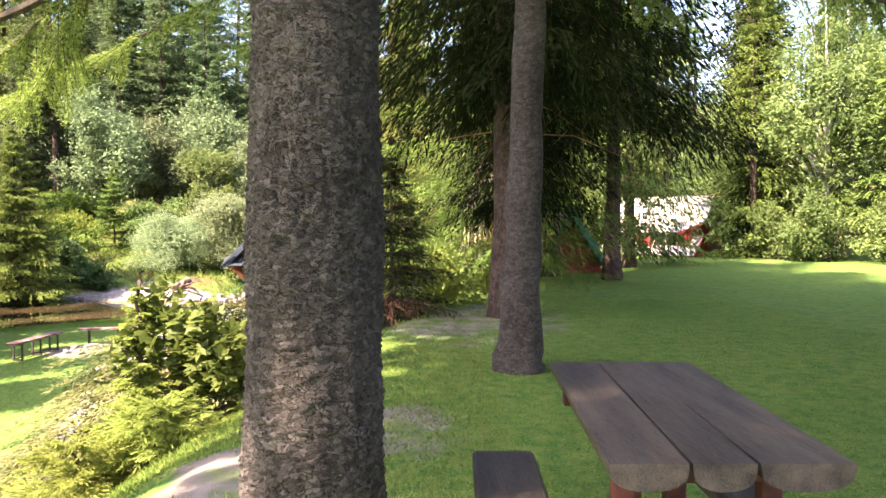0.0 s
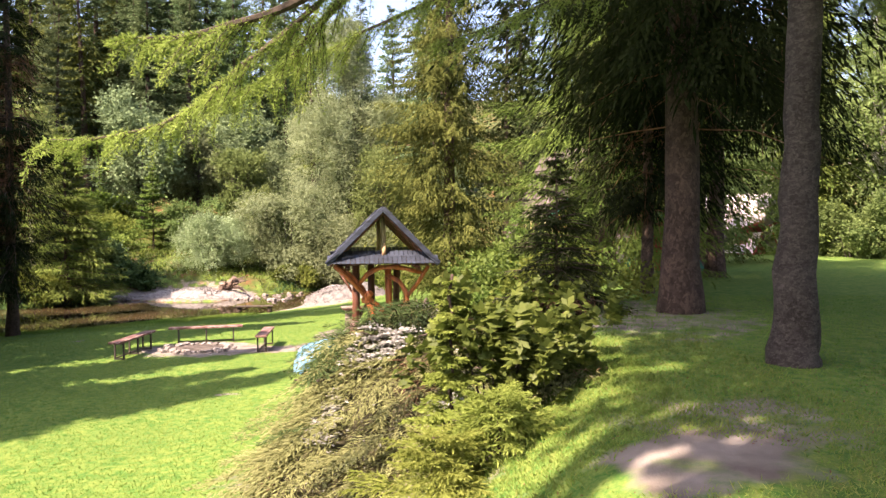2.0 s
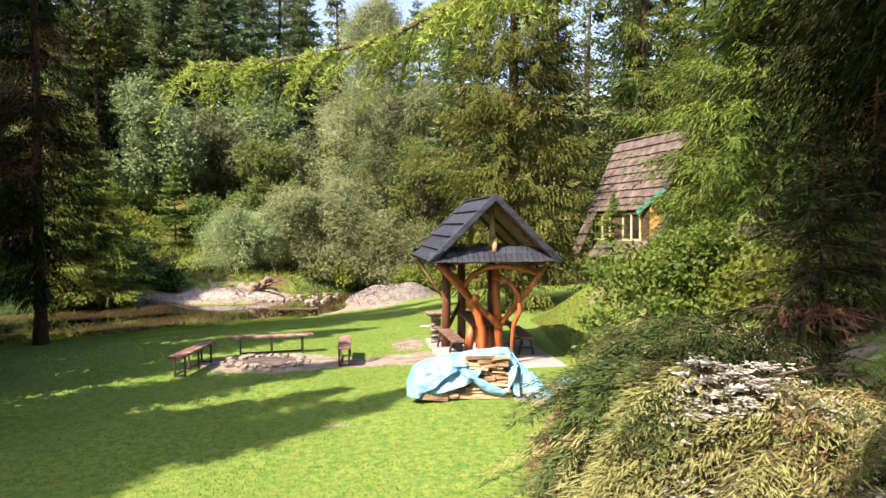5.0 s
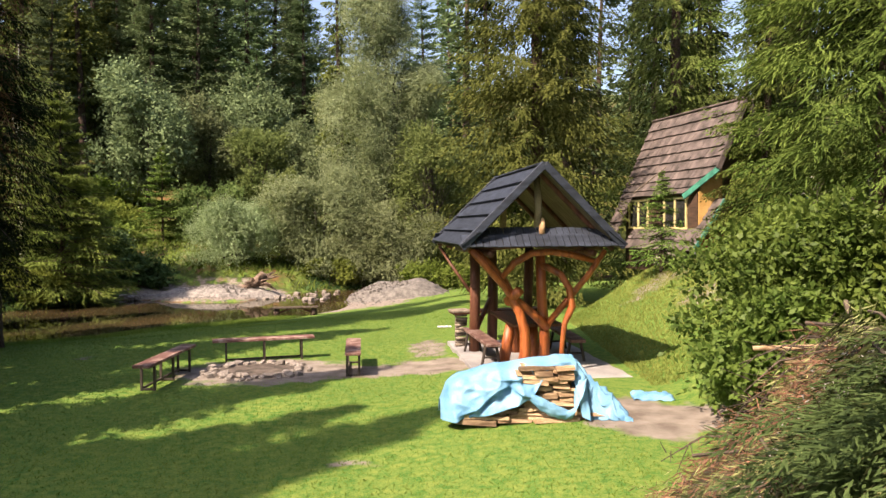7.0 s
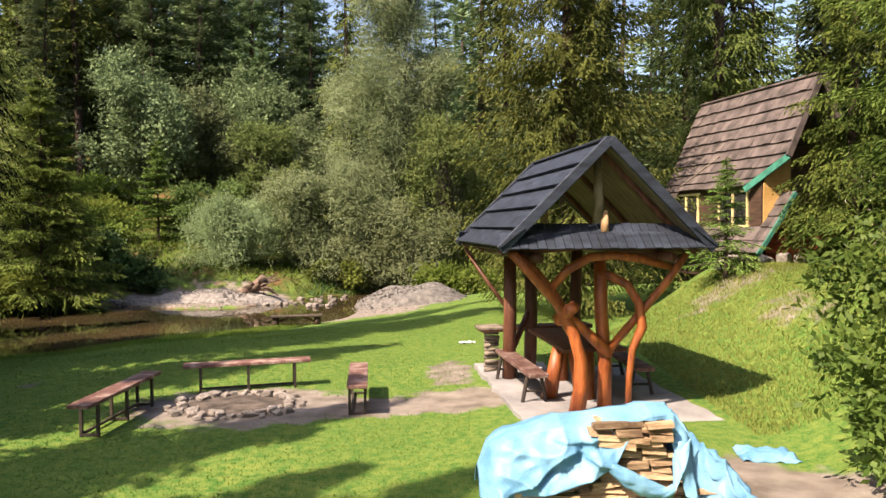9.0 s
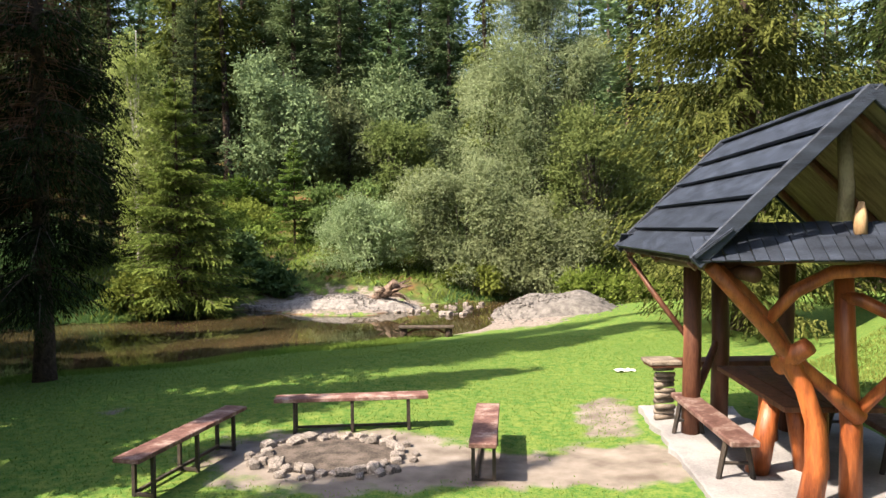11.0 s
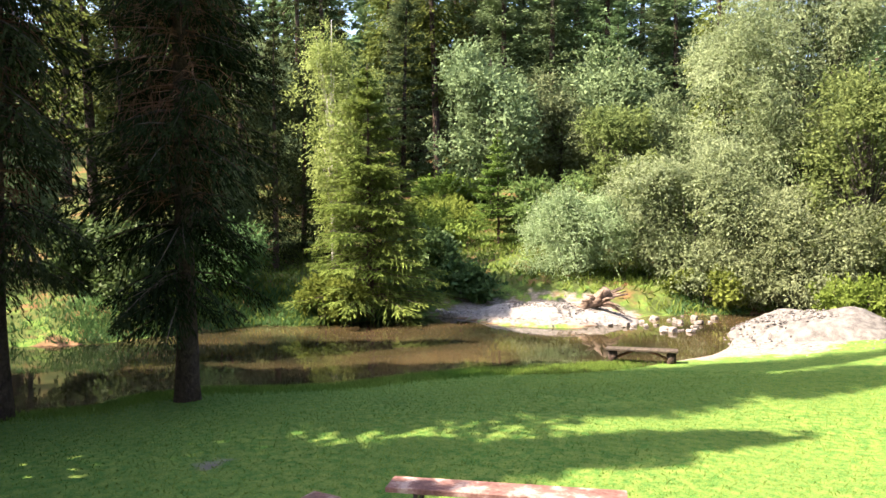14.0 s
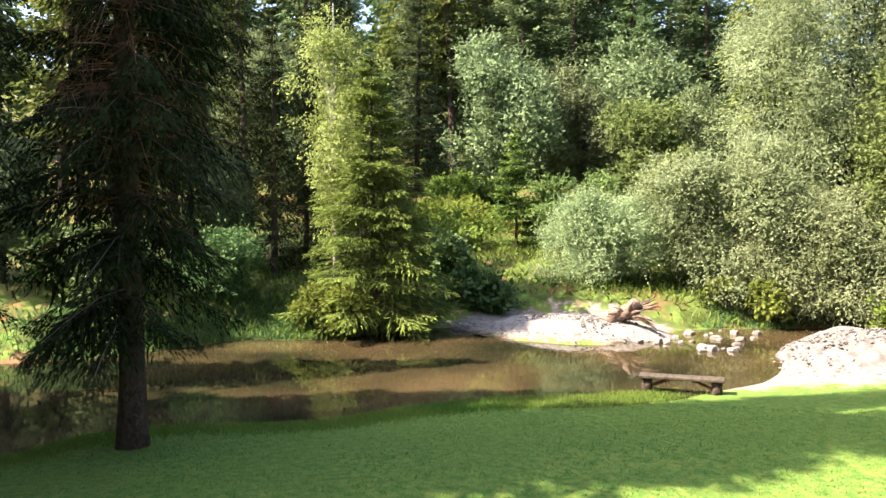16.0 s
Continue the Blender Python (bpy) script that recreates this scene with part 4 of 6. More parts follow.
broadleaf("bush", (-0.6, 14.5), 1.9, (1.45, 1.35, 0.95), 0.75, 1100, 24, 0.095, 60, M_beech, "bright leafy hazel bush beside the bare ground", "bush", stems=5, r=0.025, spread=0.22, lobes=26, slim=0.6)
broadleaf("bush", (-1.75, 13.75), 1.5, (0.95, 0.95, 0.65), 0.6, 460, 24, 0.095, 79, M_beech, "low leafy hazel shoots beside the brush heap", "bush", stems=4, r=0.02, spread=0.17, slim=0.6, lobes=18)
broadleaf("sapling", (-1.95, 5.8), 1.1, (0.68, 0.5, 0.45), 0.55, 240, 6, 0.095, 61, M_beech, "bright green maple sapling on the slope", "bush", stems=5, r=0.014, spread=0.12, slim=0.95, lobes=16, ribbed=True, flat=True)
broadleaf("sapling", (-1.4, 6.5), 0.9, (0.55, 0.55, 0.38), 0.45, 130, 6, 0.095, 62, M_beech, "leafy maple sapling on the slope", "bush", stems=4, r=0.012, spread=0.12, slim=0.95, lobes=10, ribbed=True, flat=True)
broadleaf("bush", (-0.4, 11.6), 1.0, (1.6, 1.0, 0.45), 0.45, 260, 12, 0.09, 63, M_leaf, "leafy undergrowth below the old spruces", "bush", stems=5, r=0.012, spread=0.16, slim=0.6)

# the wooded hillside: a few full trees, then copies
HILL = "tall dark blue-green fir on the hillside"
SLIM = "tall slender spruce on the hillside"
fir_a = conifer("fir", (-25.4, 56.8), 20, 3.2, 0.8, 430, 52, 0.36, 71, mat=M_fir, label=HILL, hang=0.22, droop=0.32, whorl=0.8, boughs=False, blade=(0.30, 0.48), upturn=0.9, narrow=0.2, tip=0.75)
fir_b = conifer("fir", (-19.3, 59.0), 22, 3.3, 0.8, 430, 52, 0.36, 72, mat=M_fir, label=HILL, hang=0.22, droop=0.32, whorl=0.85, boughs=False, blade=(0.30, 0.48), upturn=0.9, narrow=0.2, tip=0.75)
spr_a = conifer("spruce", (-36.5, 60.4), 22, 2.4, 6.0, 170, 40, 0.52, 73, mat=M_spruce_sunlit, label=SLIM, hang=0.6, droop=0.4, whorl=0.8, boughs=False, blade=(0.22, 0.4))
spr_c = conifer("spruce", (-33.0, 24.5), 20, 2.9, 0.8, 240, 44, 0.40, 174, mat=M_spruce, label=SLIM, hang=0.6, droop=0.4, whorl=0.7, boughs=False, blade=(0.2, 0.36))
spr_b = conifer("spruce", (6.5, 45.0), 23, 3.2, 2.0, 220, 40, 0.5, 74, mat=M_spruce, label=SLIM, hang=0.6, droop=0.4, whorl=0.8, boughs=False, blade=(0.28, 0.45))
low_a = broadleaf("whitebeam", (-23.0, 49.6), 9.6, (2.5, 2.3, 4.2), 5.2, 560, 30, 0.24, 75, M_silver, "silvery grey-green broadleaved tree on the hillside", r=0.12, spread=0.5, lobes=30, droop=0.15)
back = conifer("fir", (-30, 75), 22, 3.8, 0.5, 160, 20, 0.9, 76, mat=M_fir, label=HILL, hang=0.2, droop=0.25, whorl=1.0, boughs=False, blade=(0.35, 0.55), upturn=0.9)
far_copies(fir_a, [(-22.7, 57.8, 1.0), (-15.5, 60.6, 0.95), (-18.3, 57.0, 0.62), (-21.2, 64.5, 1.05), (-30.5, 52.5, 0.8), (-28.2, 60.0, 1.0), (-40.5, 48.0, 0.9), (-10.5, 62.0, 0.72)], "trees on the hillside", 1)
far_copies(fir_b, [(-19.8, 68.5, 1.15), (-23.6, 67.0, 1.25), (-27.6, 68.5, 1.3), (-31.2, 66.0, 1.25), (-35.0, 68.0, 1.3), (-13.1, 62.2, 0.74), (-16.8, 64.6, 0.82), (-24.2, 62.5, 1.0), (-32.0, 56.5, 0.9), (-38.0, 54.0, 1.0), (-45.0, 43.0, 0.9), (-6.0, 60.0, 0.85)], "trees on the hillside", 2)
far_copies(spr_a, [(-11.3, 50.5, 0.85), (-29.6, 55.5, 0.95), (-32.4, 57.5, 1.0), (-37.6, 63.6, 1.0), (-35.0, 62.9, 0.95), (-33.6, 60.2, 0.9), (-31.0, 64.0, 1.0), (-30.5, 31.2, 0.75), (-38.5, 30.5, 0.9), (-36.0, 41.5, 0.9), (-41.0, 37.0, 0.95)], "trees on the hillside", 3)
far_copies(spr_b, [(9.5, 47.5, 1.0), (1.5, 44.5, 0.9), (13.5, 44.0, 1.0), (-2.0, 50.0, 0.95), (3.5, 53.0, 1.0), (17.5, 41.0, 1.05), (22.5, 38.5, 1.0), (27.5, 34.0, 1.0), (31.0, 27.0, 1.0), (19.0, 35.5, 0.7), (33.0, 18.0, 1.0), (10.5, 39.5, 0.85), (-40.0, 20.0, 0.9), (7.0, 38.0, 0.7)], "trees on the hillside", 4)
far_copies(spr_c, [(-24.9, 34.6, 0.5), (-28.6, 31.8, 0.8), (-23.6, 36.8, 0.5), (-27.4, 33.2, 0.5), (-32.2, 40.6, 0.75), (-25.4, 36.8, 0.5), (-29.8, 34.4, 0.75), (-30.5, 45.0, 0.9), (-34.5, 47.5, 1.0), (-27.8, 30.6, 0.6), (-35.5, 31.0, 1.0), (-24.6, 40.6, 0.42)], "trees on the hillside", 11)
far_copies(low_a, [(-17.7, 56.0, 1.02), (-20.4, 52.8, 0.8), (-13.4, 52.5, 0.75), (-3.5, 47.0, 0.8), (-33.0, 45.0, 0.8), (-36.5, 46.5, 1.0), (-26.8, 34.2, 0.5), (-29.5, 28.0, 0.55), (-33.5, 22.0, 0.7)], "broadleaved trees on the hillside", 5)
low_b = broadleaf("birch", (14.2, 27.0), 11, (2.4, 2.3, 5.0), 5.2, 620, 26, 0.16, 77, M_alder, "leafy birch at the edge of the upper lawn", bark=M_bark_birch, r=0.12, spread=0.38, lobes=30, droop=0.4)
far_copies(low_b, [(16.6, 29.8, 1.1), (18.5, 25.5, 1.15), (21.5, 21.5, 1.1), (24.0, 15.5, 1.1), (13.0, 33.5, 0.8)], "birches at the lawn's edge", 9)
lawn_spruce = conifer("spruce", (12.2, 28.4), 11, 2.5, 0.2, 220, 70, 0.25, 175, mat=M_spruce_green, label="dense sunlit spruce at the edge of the upper lawn", hang=0.5, droop=0.35, whorl=0.5, boughs=False)
far_copies(lawn_spruce, [(14.4, 27.4, 0.9), (16.6, 25.4, 1.1), (18.8, 22.8, 1.0), (13.6, 30.6, 1.3), (20.5, 19.5, 1.1)], "spruces at the lawn's edge", 12)
edge_bush = broadleaf("bush", (13.4, 25.2), 2.4, (1.5, 1.3, 1.1), 1.0, 380, 26, 0.12, 176, M_alder, "bright leafy bush at the edge of the upper lawn", "bush", stems=4, r=0.03, spread=0.22, slim=0.6)
far_copies(edge_bush, [(15.4, 23.8, 1.0), (17.2, 22.0, 1.2), (18.6, 19.6, 1.1), (12.6, 26.4, 0.9)], "bushes at the lawn's edge", 13)
far_copies(spr_b, [(12.9, 30.6, 0.62), (15.0, 33.0, 0.75)], "trees on the hillside", 10)
pick = random.Random(77)
rows = []
for i in range(44):
    x, y = pick.uniform(-85, 45), pick.uniform(56, 115)
    if abs(x + 4 + 0.137 * y) < 4:
        continue
    if y < 66 and -40 < x < -2 or y < 52 + 0.25 * abs(x):
        continue
    rows.append((x, y, pick.uniform(0.85, 1.2)))
far_copies(back, rows, "trees on the hillside", 6)
far_copies(back, [(-14, 80, 0.6), (-17, 85, 0.62), (-11, 82, 0.6), (-8, 72, 0.7), (-19.5, 78, 0.7), (-15, 71, 0.52), (-12, 74, 0.5), (-5, 76, 0.8), (-24, 72, 1.35), (-29, 68, 1.3), (-34, 72, 1.4), (-40, 66, 1.35), (-45, 62, 1.4), (-50, 64, 1.4), (-37, 78, 1.5), (-56, 56, 1.4), (-60, 62, 1.5), (-3, 66, 1.3), (-44, 72, 1.5), (-64, 46, 1.4), (-58, 42, 1.3), (-50, 30, 1), (-56, 38, 1), (-48, 50, 1), (-60, 50, 1.1), (-52, 58, 1), (-47, 24, 0.9)], "trees on the hillside", 7)
# trees out of view behind the walk, placed to shade the lawn
shade_spruce = conifer("spruce", (-24.0, 12.0), 23, 3.3, 1.6, 340, 52, 0.46, 178, mat=M_spruce, label="full dark spruce out of view, placed to shade the lawn", hang=0.6, droop=0.4, whorl=0.6, tip=0.75, boughs=False, blade=(0.35, 0.55))
far_copies(shade_spruce, [(-19.0, 16.3, 0.99), (-14.1, 8.1, 0.53), (-16.1, 15.1, 0.62), (-17.7, 3.3, 0.84), (-14.4, 11.4, 0.55), (-21.4, 2.8, 0.86), (-13.9, 14.6, 0.36), (-21.0, 17.6, 0.95), (-24.5, 18.0, 0.85), (-27.0, 20.5, 0.8)], "trees beside the lawn", 8)
# Unseen high-crowned spruces, added to block sun and sky over the terrace
for k, (x, y, h, low, rad) in enumerate([(-5.3, -0.5, 25, 11.5, 2.6), (-2.0, -4.4, 18, 5.6, 3.2), (2.2, -3.6, 18, 5.6, 3.4), (6.4, -1.0, 18, 5.6, 3.4), (-9.5, -3.2, 34, 20.0, 4.0), (-7.4, -1.6, 31, 17.0, 3.6), (-6.4, -3.8, 27, 14.0, 2.6), (-3.6, -7.0, 26, 8.0, 3.4), (9.0, 4.0, 18, 5.6, 3.4), (-6.4, 3.0, 24, 12.5, 2.6), (5.6, 4.2, 18, 5.4, 3.8), (3.3, 0.4, 18, 6.5, 3.4), (8.0, 8.5, 17, 6.0, 3.4)]):
    conifer("spruce", (x, y), h, rad, low, 230, 64, 0.44, 90 + k, r=0.16, label=DARK, hang=0.8, boughs=False, blade=(0.3, 0.45), tip=0.6)
# rank growth in the clearing
broadleaf("bush", (-24.8, 47.2), 1.6, (2.6, 2.0, 0.6), 0.7, 320, 24, 0.2, 85, M_leaf, "rank green weeds in the hillside clearing", "bush", stems=4, r=0.02, spread=0.3)
broadleaf("bush", (-26.8, 51.0), 1.8, (2.8, 2.2, 0.7), 0.8, 260, 20, 0.24, 86, M_leaf, "rank green weeds in the hillside clearing", "bush", stems=4, r=0.02, spread=0.3)
broadleaf("bush", (-22.6, 43.0), 1.6, (2.0, 1.6, 0.7), 0.7, 240, 20, 0.2, 87, M_weed, "rank green weeds in the hillside clearing", "bush", stems=4, r=0.02, spread=0.28)
broadleaf("bush", (-21.2, 38.6), 2.0, (1.8, 1.2, 0.7), 0.7, 300, 18, 0.17, 88, M_butterbur, "dark leafy undergrowth on the far bank", "bush", stems=4, r=0.02, spread=0.28, slim=0.7)
broadleaf("bush", (-26.0, 28.6), 2.2, (2.2, 1.4, 1.0), 1.0, 260, 18, 0.2, 89, M_butterbur, "dark leafy undergrowth on the far bank", "bush", stems=4, r=0.02, spread=0.28, slim=0.7)
# ---------------- benches, fire ring ----------------
def plank(s, a, b, width, thick, bevel=0.006, tilt=0.0):
    """A plank from a to b (centre line of its top face)."""
    a, b = Vector(a), Vector(b)
    d = (b - a)
    m = Matrix.Translation((a + b) / 2 - Vector((0, 0, thick / 2))) @ d.to_track_quat("X", "Z").to_matrix().to_4x4() @ pose(0, 0, 0, tilt, 0, 0)
    return s.box((d.length, width, thick), m, bevel)


def bench(a, b, z, seat_h=0.45, width=0.27, label="", legs=2):
    """A plank bench on steel legs, from a to b on the ground."""
    a, b = Vector((*a, z)), Vector((*b, z))
    ob = thing("bench", pose(*((a + b) / 2)), label, "bench", "benches round the fire")
    o = (a + b) / 2
    d = (b - a).normalized()
    w = Vector((-d.y, d.x, 0))
    h = Vector((0, 0, seat_h))
    part("seat", plank(Shape(), a - o + h, b - o + h, width, 0.045), M_bench, ob, "worn plank with flaking red paint")
    n = (b - a).length
    for k in range(legs):
        f = 0.13 + (0.74 * k / (legs - 1))
        c = d * (n * (f - 0.5))
        s = Shape()
        for side in (-1, 1):
            s.box((0.035, 0.035, seat_h - 0.045), pose(*(c + w * side * width * 0.38 + Vector((0, 0, (seat_h - 0.045) / 2))), 0, 0, math.degrees(math.atan2(d.y, d.x))))
        s.box((0.03, width * 0.8, 0.03), pose(*(c + Vector((0, 0, seat_h - 0.062))), 0, 0, math.degrees(math.atan2(d.y, d.x))))
        s.box((0.03, width * 0.8, 0.03), pose(*(c + Vector((0, 0, 0.03))), 0, 0, math.degrees(math.atan2(d.y, d.x))))
        part("leg_frame", s, M_steel, ob)
    s = Shape().box((n * 0.72, 0.03, 0.03), pose(*(w * width * 0.3 + Vector((0, 0, 0.05))), 0, 0, math.degrees(math.atan2(d.y, d.x))))
    part("stretcher", s, M_steel, ob)
    return ob


BENCH = "long bench with worn red plank on dark steel legs"
bench((-9.95, 16.5), (-9.9, 18.5), 0.03, label=BENCH, legs=3)
bench((-9.62, 18.95), (-7.82, 19.5), 0.03, label=BENCH, legs=3)
bench((-6.83, 17.5), (-7.0, 19.1), 0.03, label="short bench with a flaking red plank beside the fire ring")


def rock(r, seed, flat=0.7):
    rng = np.random.default_rng(seed)
    bm = bmesh.new()
    bmesh.ops.create_icosphere(bm, subdivisions=2, radius=1.0)
    stretch = rng.uniform(0.7, 1.3, 3)
    for v in bm.verts:
        k = 1 + 0.35 * noise.noise(v.co * 1.3 + Vector((seed, 0, 0)))
        v.co = Vector([max(-0.62, min(0.62, c)) for c in v.co * k])
        v.co = Vector((v.co.x * stretch[0], v.co.y * stretch[1], v.co.z * flat * stretch[2])) * r
    me = bpy.data.meshes.new("stone")
    bm.to_mesh(me); bm.free()
    me.materials.append(M_stone)
    return me


ROCKS = [rock(1.0, k) for k in range(7)]


def stone(x, y, r, seed, label, group, parent=None, sink=0.25, z=None):
    rng = random.Random(seed)
    ob = new("stone", ROCKS[seed % 7])
    ob.matrix_basis = pose(x, y, (z_at(x, y) if z is None else z) + r * (0.6 - sink), rng.uniform(-15, 15), rng.uniform(-15, 15), rng.uniform(0, 360))
    ob.scale = (r, r, r * rng.uniform(0.7, 1.1))
    if parent:
        ob.parent = parent
        return ob
    return tagged(ob, label, "stone", group)


def fire_ring():
    cx, cy = -8.6, 18.2
    for k in range(34):
        a = 2 * math.pi * k / 34 + random.Random(k).uniform(-0.06, 0.06)
        j = random.Random(k + 7).uniform(0.88, 1.14)
        stone(cx + 0.76 * j * math.cos(a), cy + 0.60 * j * math.sin(a), random.Random(k + 40).uniform(0.06, 0.13), k, "rough grey field stone in the fire ring", "stones of the fire ring")
    for k in range(24):
        a = 2 * math.pi * k / 24 + random.Random(k + 3).uniform(-0.15, 0.35)
        stone(cx + 0.92 * math.cos(a), cy + 0.75 * math.sin(a), random.Random(k + 90).uniform(0.05, 0.09), k + 3, "rough grey field stone in the fire ring", "stones of the fire ring")
    s = Shape()
    n = 28
    v = [(0, 0, 0.035)]
    for j, f in enumerate((0.4, 0.75, 1.0)):
        for k in range(n):
            a = 2 * math.pi * k / n
            v.append((0.75 * f * math.cos(a), 0.6 * f * math.sin(a), 0.035 - 0.02 * f + 0.012 * noise.noise((f * 3 * math.cos(a), f * 3 * math.sin(a), 1))))
    f = [(0, 1 + k, 1 + (k + 1) % n) for k in range(n)]
    f += [(1 + j * n + k, 1 + (j + 1) * n + k, 1 + (j + 1) * n + (k + 1) % n, 1 + j * n + (k + 1) % n) for j in range(2) for k in range(n)]
    s.add(v, f)
    ob = part("ash_bed", s, M_ash)
    ob.matrix_basis = pose(cx, cy, z_at(cx, cy))
    tagged(ob, "grey and black ash inside the fire ring", "ash")


fire_ring()

def paper_scrap(x, y):
    """A crumpled sheet lying on the grass."""
    n = 10
    v = [(0.17 * (i / n * 2 - 1), 0.09 * (j / n * 2 - 1), 0.03 + 0.035 * noise.noise((i * 0.6, j * 0.7, 4.0))) for j in range(n + 1) for i in range(n + 1)]
    s = Shape().add(v, [(j * (n + 1) + i, j * (n + 1) + i + 1, (j + 1) * (n + 1) + i + 1, (j + 1) * (n + 1) + i) for j in range(n) for i in range(n)])
    ob = part("paper", s, M_paper)
    ob.matrix_basis = pose(x, y, z_at(x, y), 0, 0, 14)
    md = ob.modifiers.new("thickness", "SOLIDIFY"); md.thickness = 0.003
    tagged(ob, "crumpled white paper scrap lying on the lawn", "paper")


paper_scrap(-5.25, 23.31)

# ---------------- shelter ----------------
def shelter():
    """Small open shelter: red-stained crooked posts under a steep roof of dark boards. Its own y runs back along the ridge."""
    base = 0.2
    ob = thing("shelter", pose(-3.98, 18.35, base, 0, 0, 7.5), "open wooden shelter with crooked red-stained posts and dark board roof", "shelter")
    rim = []
    for k in range(96):                                 # poured slab with a worn, uneven outline
        f = k / 24
        n, g = int(f), f - int(f)
        cx, cy = [(-1 + 2 * g, -1), (1, -1 + 2 * g), (1 - 2 * g, 1), (-1, 1 - 2 * g)][n]
        w = 0.055 * noise.noise((cx * 4, cy * 6, 2.0)) + 0.03 * noise.noise((cx * 15, cy * 21, 5.0))
        rim.append((0.25 + cx * (1.2 + w), 0.25 + cy * (1.95 + w)))
    v = [(x, y, z) for z in (-0.19, 0.0) for x, y in rim] + [(0.25 + (x - 0.25) * 0.985, 0.25 + (y - 0.25) * 0.99, 0.008) for x, y in rim]
    slab = Shape().add(v, [(r * 96 + k, r * 96 + (k + 1) % 96, (r + 1) * 96 + (k + 1) % 96, (r + 1) * 96 + k) for r in (0, 1) for k in range(96)] + [tuple(range(192, 288))])
    part("floor_slab", slab, M_concrete, ob, "pale worn concrete slab")
    hw, hl, eave, top = 1.27, 1.72, 2.06, 3.32
    rise = top - eave
    # side slopes: five overlapping courses each
    for side in (-1, 1):
        slope = math.atan2(rise, hw)
        n = 5
        for k in range(n):
            f0, f1 = k / n - (0.03 if k else 0.0), (k + 1) / n
            x0, x1 = hw * (1 - f0), hw * (1 - f1)
            z0, z1 = eave + rise * f0, eave + rise * f1
            lift = 0.078
            nx, nz = math.sin(slope), math.cos(slope)
            a = [Vector((side * x0, 0, z0)), Vector((side * x1, 0, z1))]
            out = Vector((side * nx, 0, nz))
            front, back = -hl + 0.05 - 0.10 * (k == 0), hl - 0.05
            v = []
            for yy in (front, back):
                v += [a[0] + out * lift + Vector((0, yy, 0)), a[0] + out * (lift - 0.030) + Vector((0, yy, 0)), a[1] + out * 0.004 + Vector((0, yy, 0)), a[1] + out * 0.02 + Vector((0, yy, 0))]
            course = Shape().add(v, [(0, 1, 2, 3), (7, 6, 5, 4), (0, 3, 7, 4), (1, 5, 6, 2), (0, 4, 5, 1), (3, 2, 6, 7)])
            part("roof_course", course, M_shingle, ob, "row of dark grey roof boards")
        under = Shape().add([(side * hw * 0.98, -hl + 0.08, eave - 0.015), (side * hw * 0.98, hl - 0.08, eave - 0.015), (0, hl - 0.08, top - 0.03), (0, -hl + 0.08, top - 0.03),
                             (side * hw * 0.98, -hl + 0.08, eave - 0.003), (side * hw * 0.98, hl - 0.08, eave - 0.003), (0, hl - 0.08, top - 0.012), (0, -hl + 0.08, top - 0.012)], [(0, 1, 2, 3), (4, 7, 6, 5), (0, 4, 5, 1), (3, 2, 6, 7), (0, 3, 7, 4), (1, 5, 6, 2)])
        part("roof_boarding", under, M_under, ob, "bare yellowish boards under the roof")
        for yy in (-hl, hl):
            verge = plank(Shape(), (side * (hw + 0.03), yy, eave + 0.06), (side * 0.0, yy, top + 0.085), 0.05, 0.12, 0.008)
            part("verge_board", verge, M_shingle, ob)
        for yy in (-hl + 0.35, 0.0, hl - 0.35):
            rafter = Shape().tube([(side * hw * 0.97, yy, eave - 0.05), (side * 0.03, yy, top - 0.10)], [0.045, 0.045], 8)
            part("rafter", rafter, M_wood_dark_shade, ob)
    # hipped skirts at both ends: two courses of narrow boards
    for end in (-1, 1):
        for c in range(2):
            n = 24 - 5 * c
            halfw = (hw + 0.02) * (1 - 0.21 * c)
            y0, z0 = end * (hl + 0.02 - 0.16 * c), eave - 0.01 + 0.135 * c + 0.03 * (c == 0)
            dy, dz = -end * 0.20, 0.17
            for k in range(n):
                f = (k + 0.5) / n * 2 - 1
                w = 2 * halfw / n
                m = Matrix.Translation((f * halfw, y0 + dy / 2, z0 + dz / 2 + 0.004 * ((k * 7) % 5 - 2) * 0.5)) @ Vector((0, dy, dz)).to_track_quat("Y", "Z").to_matrix().to_4x4()
                part("shingle", Shape().box((w - 0.011, math.hypot(dy, dz) + 0.02, 0.018), m), M_shingle, ob)
    part("ridge_board", plank(Shape(), (0, -hl - 0.02, top + 0.06), (0, hl + 0.02, top + 0.06), 0.10, 0.03), M_shingle, ob)
    # plates, tie beams and king posts
    for side in (-1, 1):
        part("wall_plate", Shape().tube([(side * 0.82, -hl + 0.1, eave - 0.10), (side * 0.84, 0, eave - 0.08), (side * 0.82, hl - 0.1, eave - 0.10)], [0.06, 0.06, 0.06], 10, 0.1), M_wood_dark_shade, ob, smooth=True)
    for yy in (-1.25, 1.25):
        part("tie_beam", Shape().tube([(-1.1, yy, eave - 0.02), (0, yy + 0.03, eave + 0.06), (1.1, yy, eave - 0.02)], [0.06, 0.07, 0.06], 10, 0.1), M_wood_dark_shade, ob, smooth=True)
        part("king_post", Shape().tube([(0, yy, eave + 0.02), (0.03, yy, eave + 0.6), (0, yy, top - 0.12)], [0.065, 0.06, 0.05], 10, 0.1), M_under, ob, smooth=True)
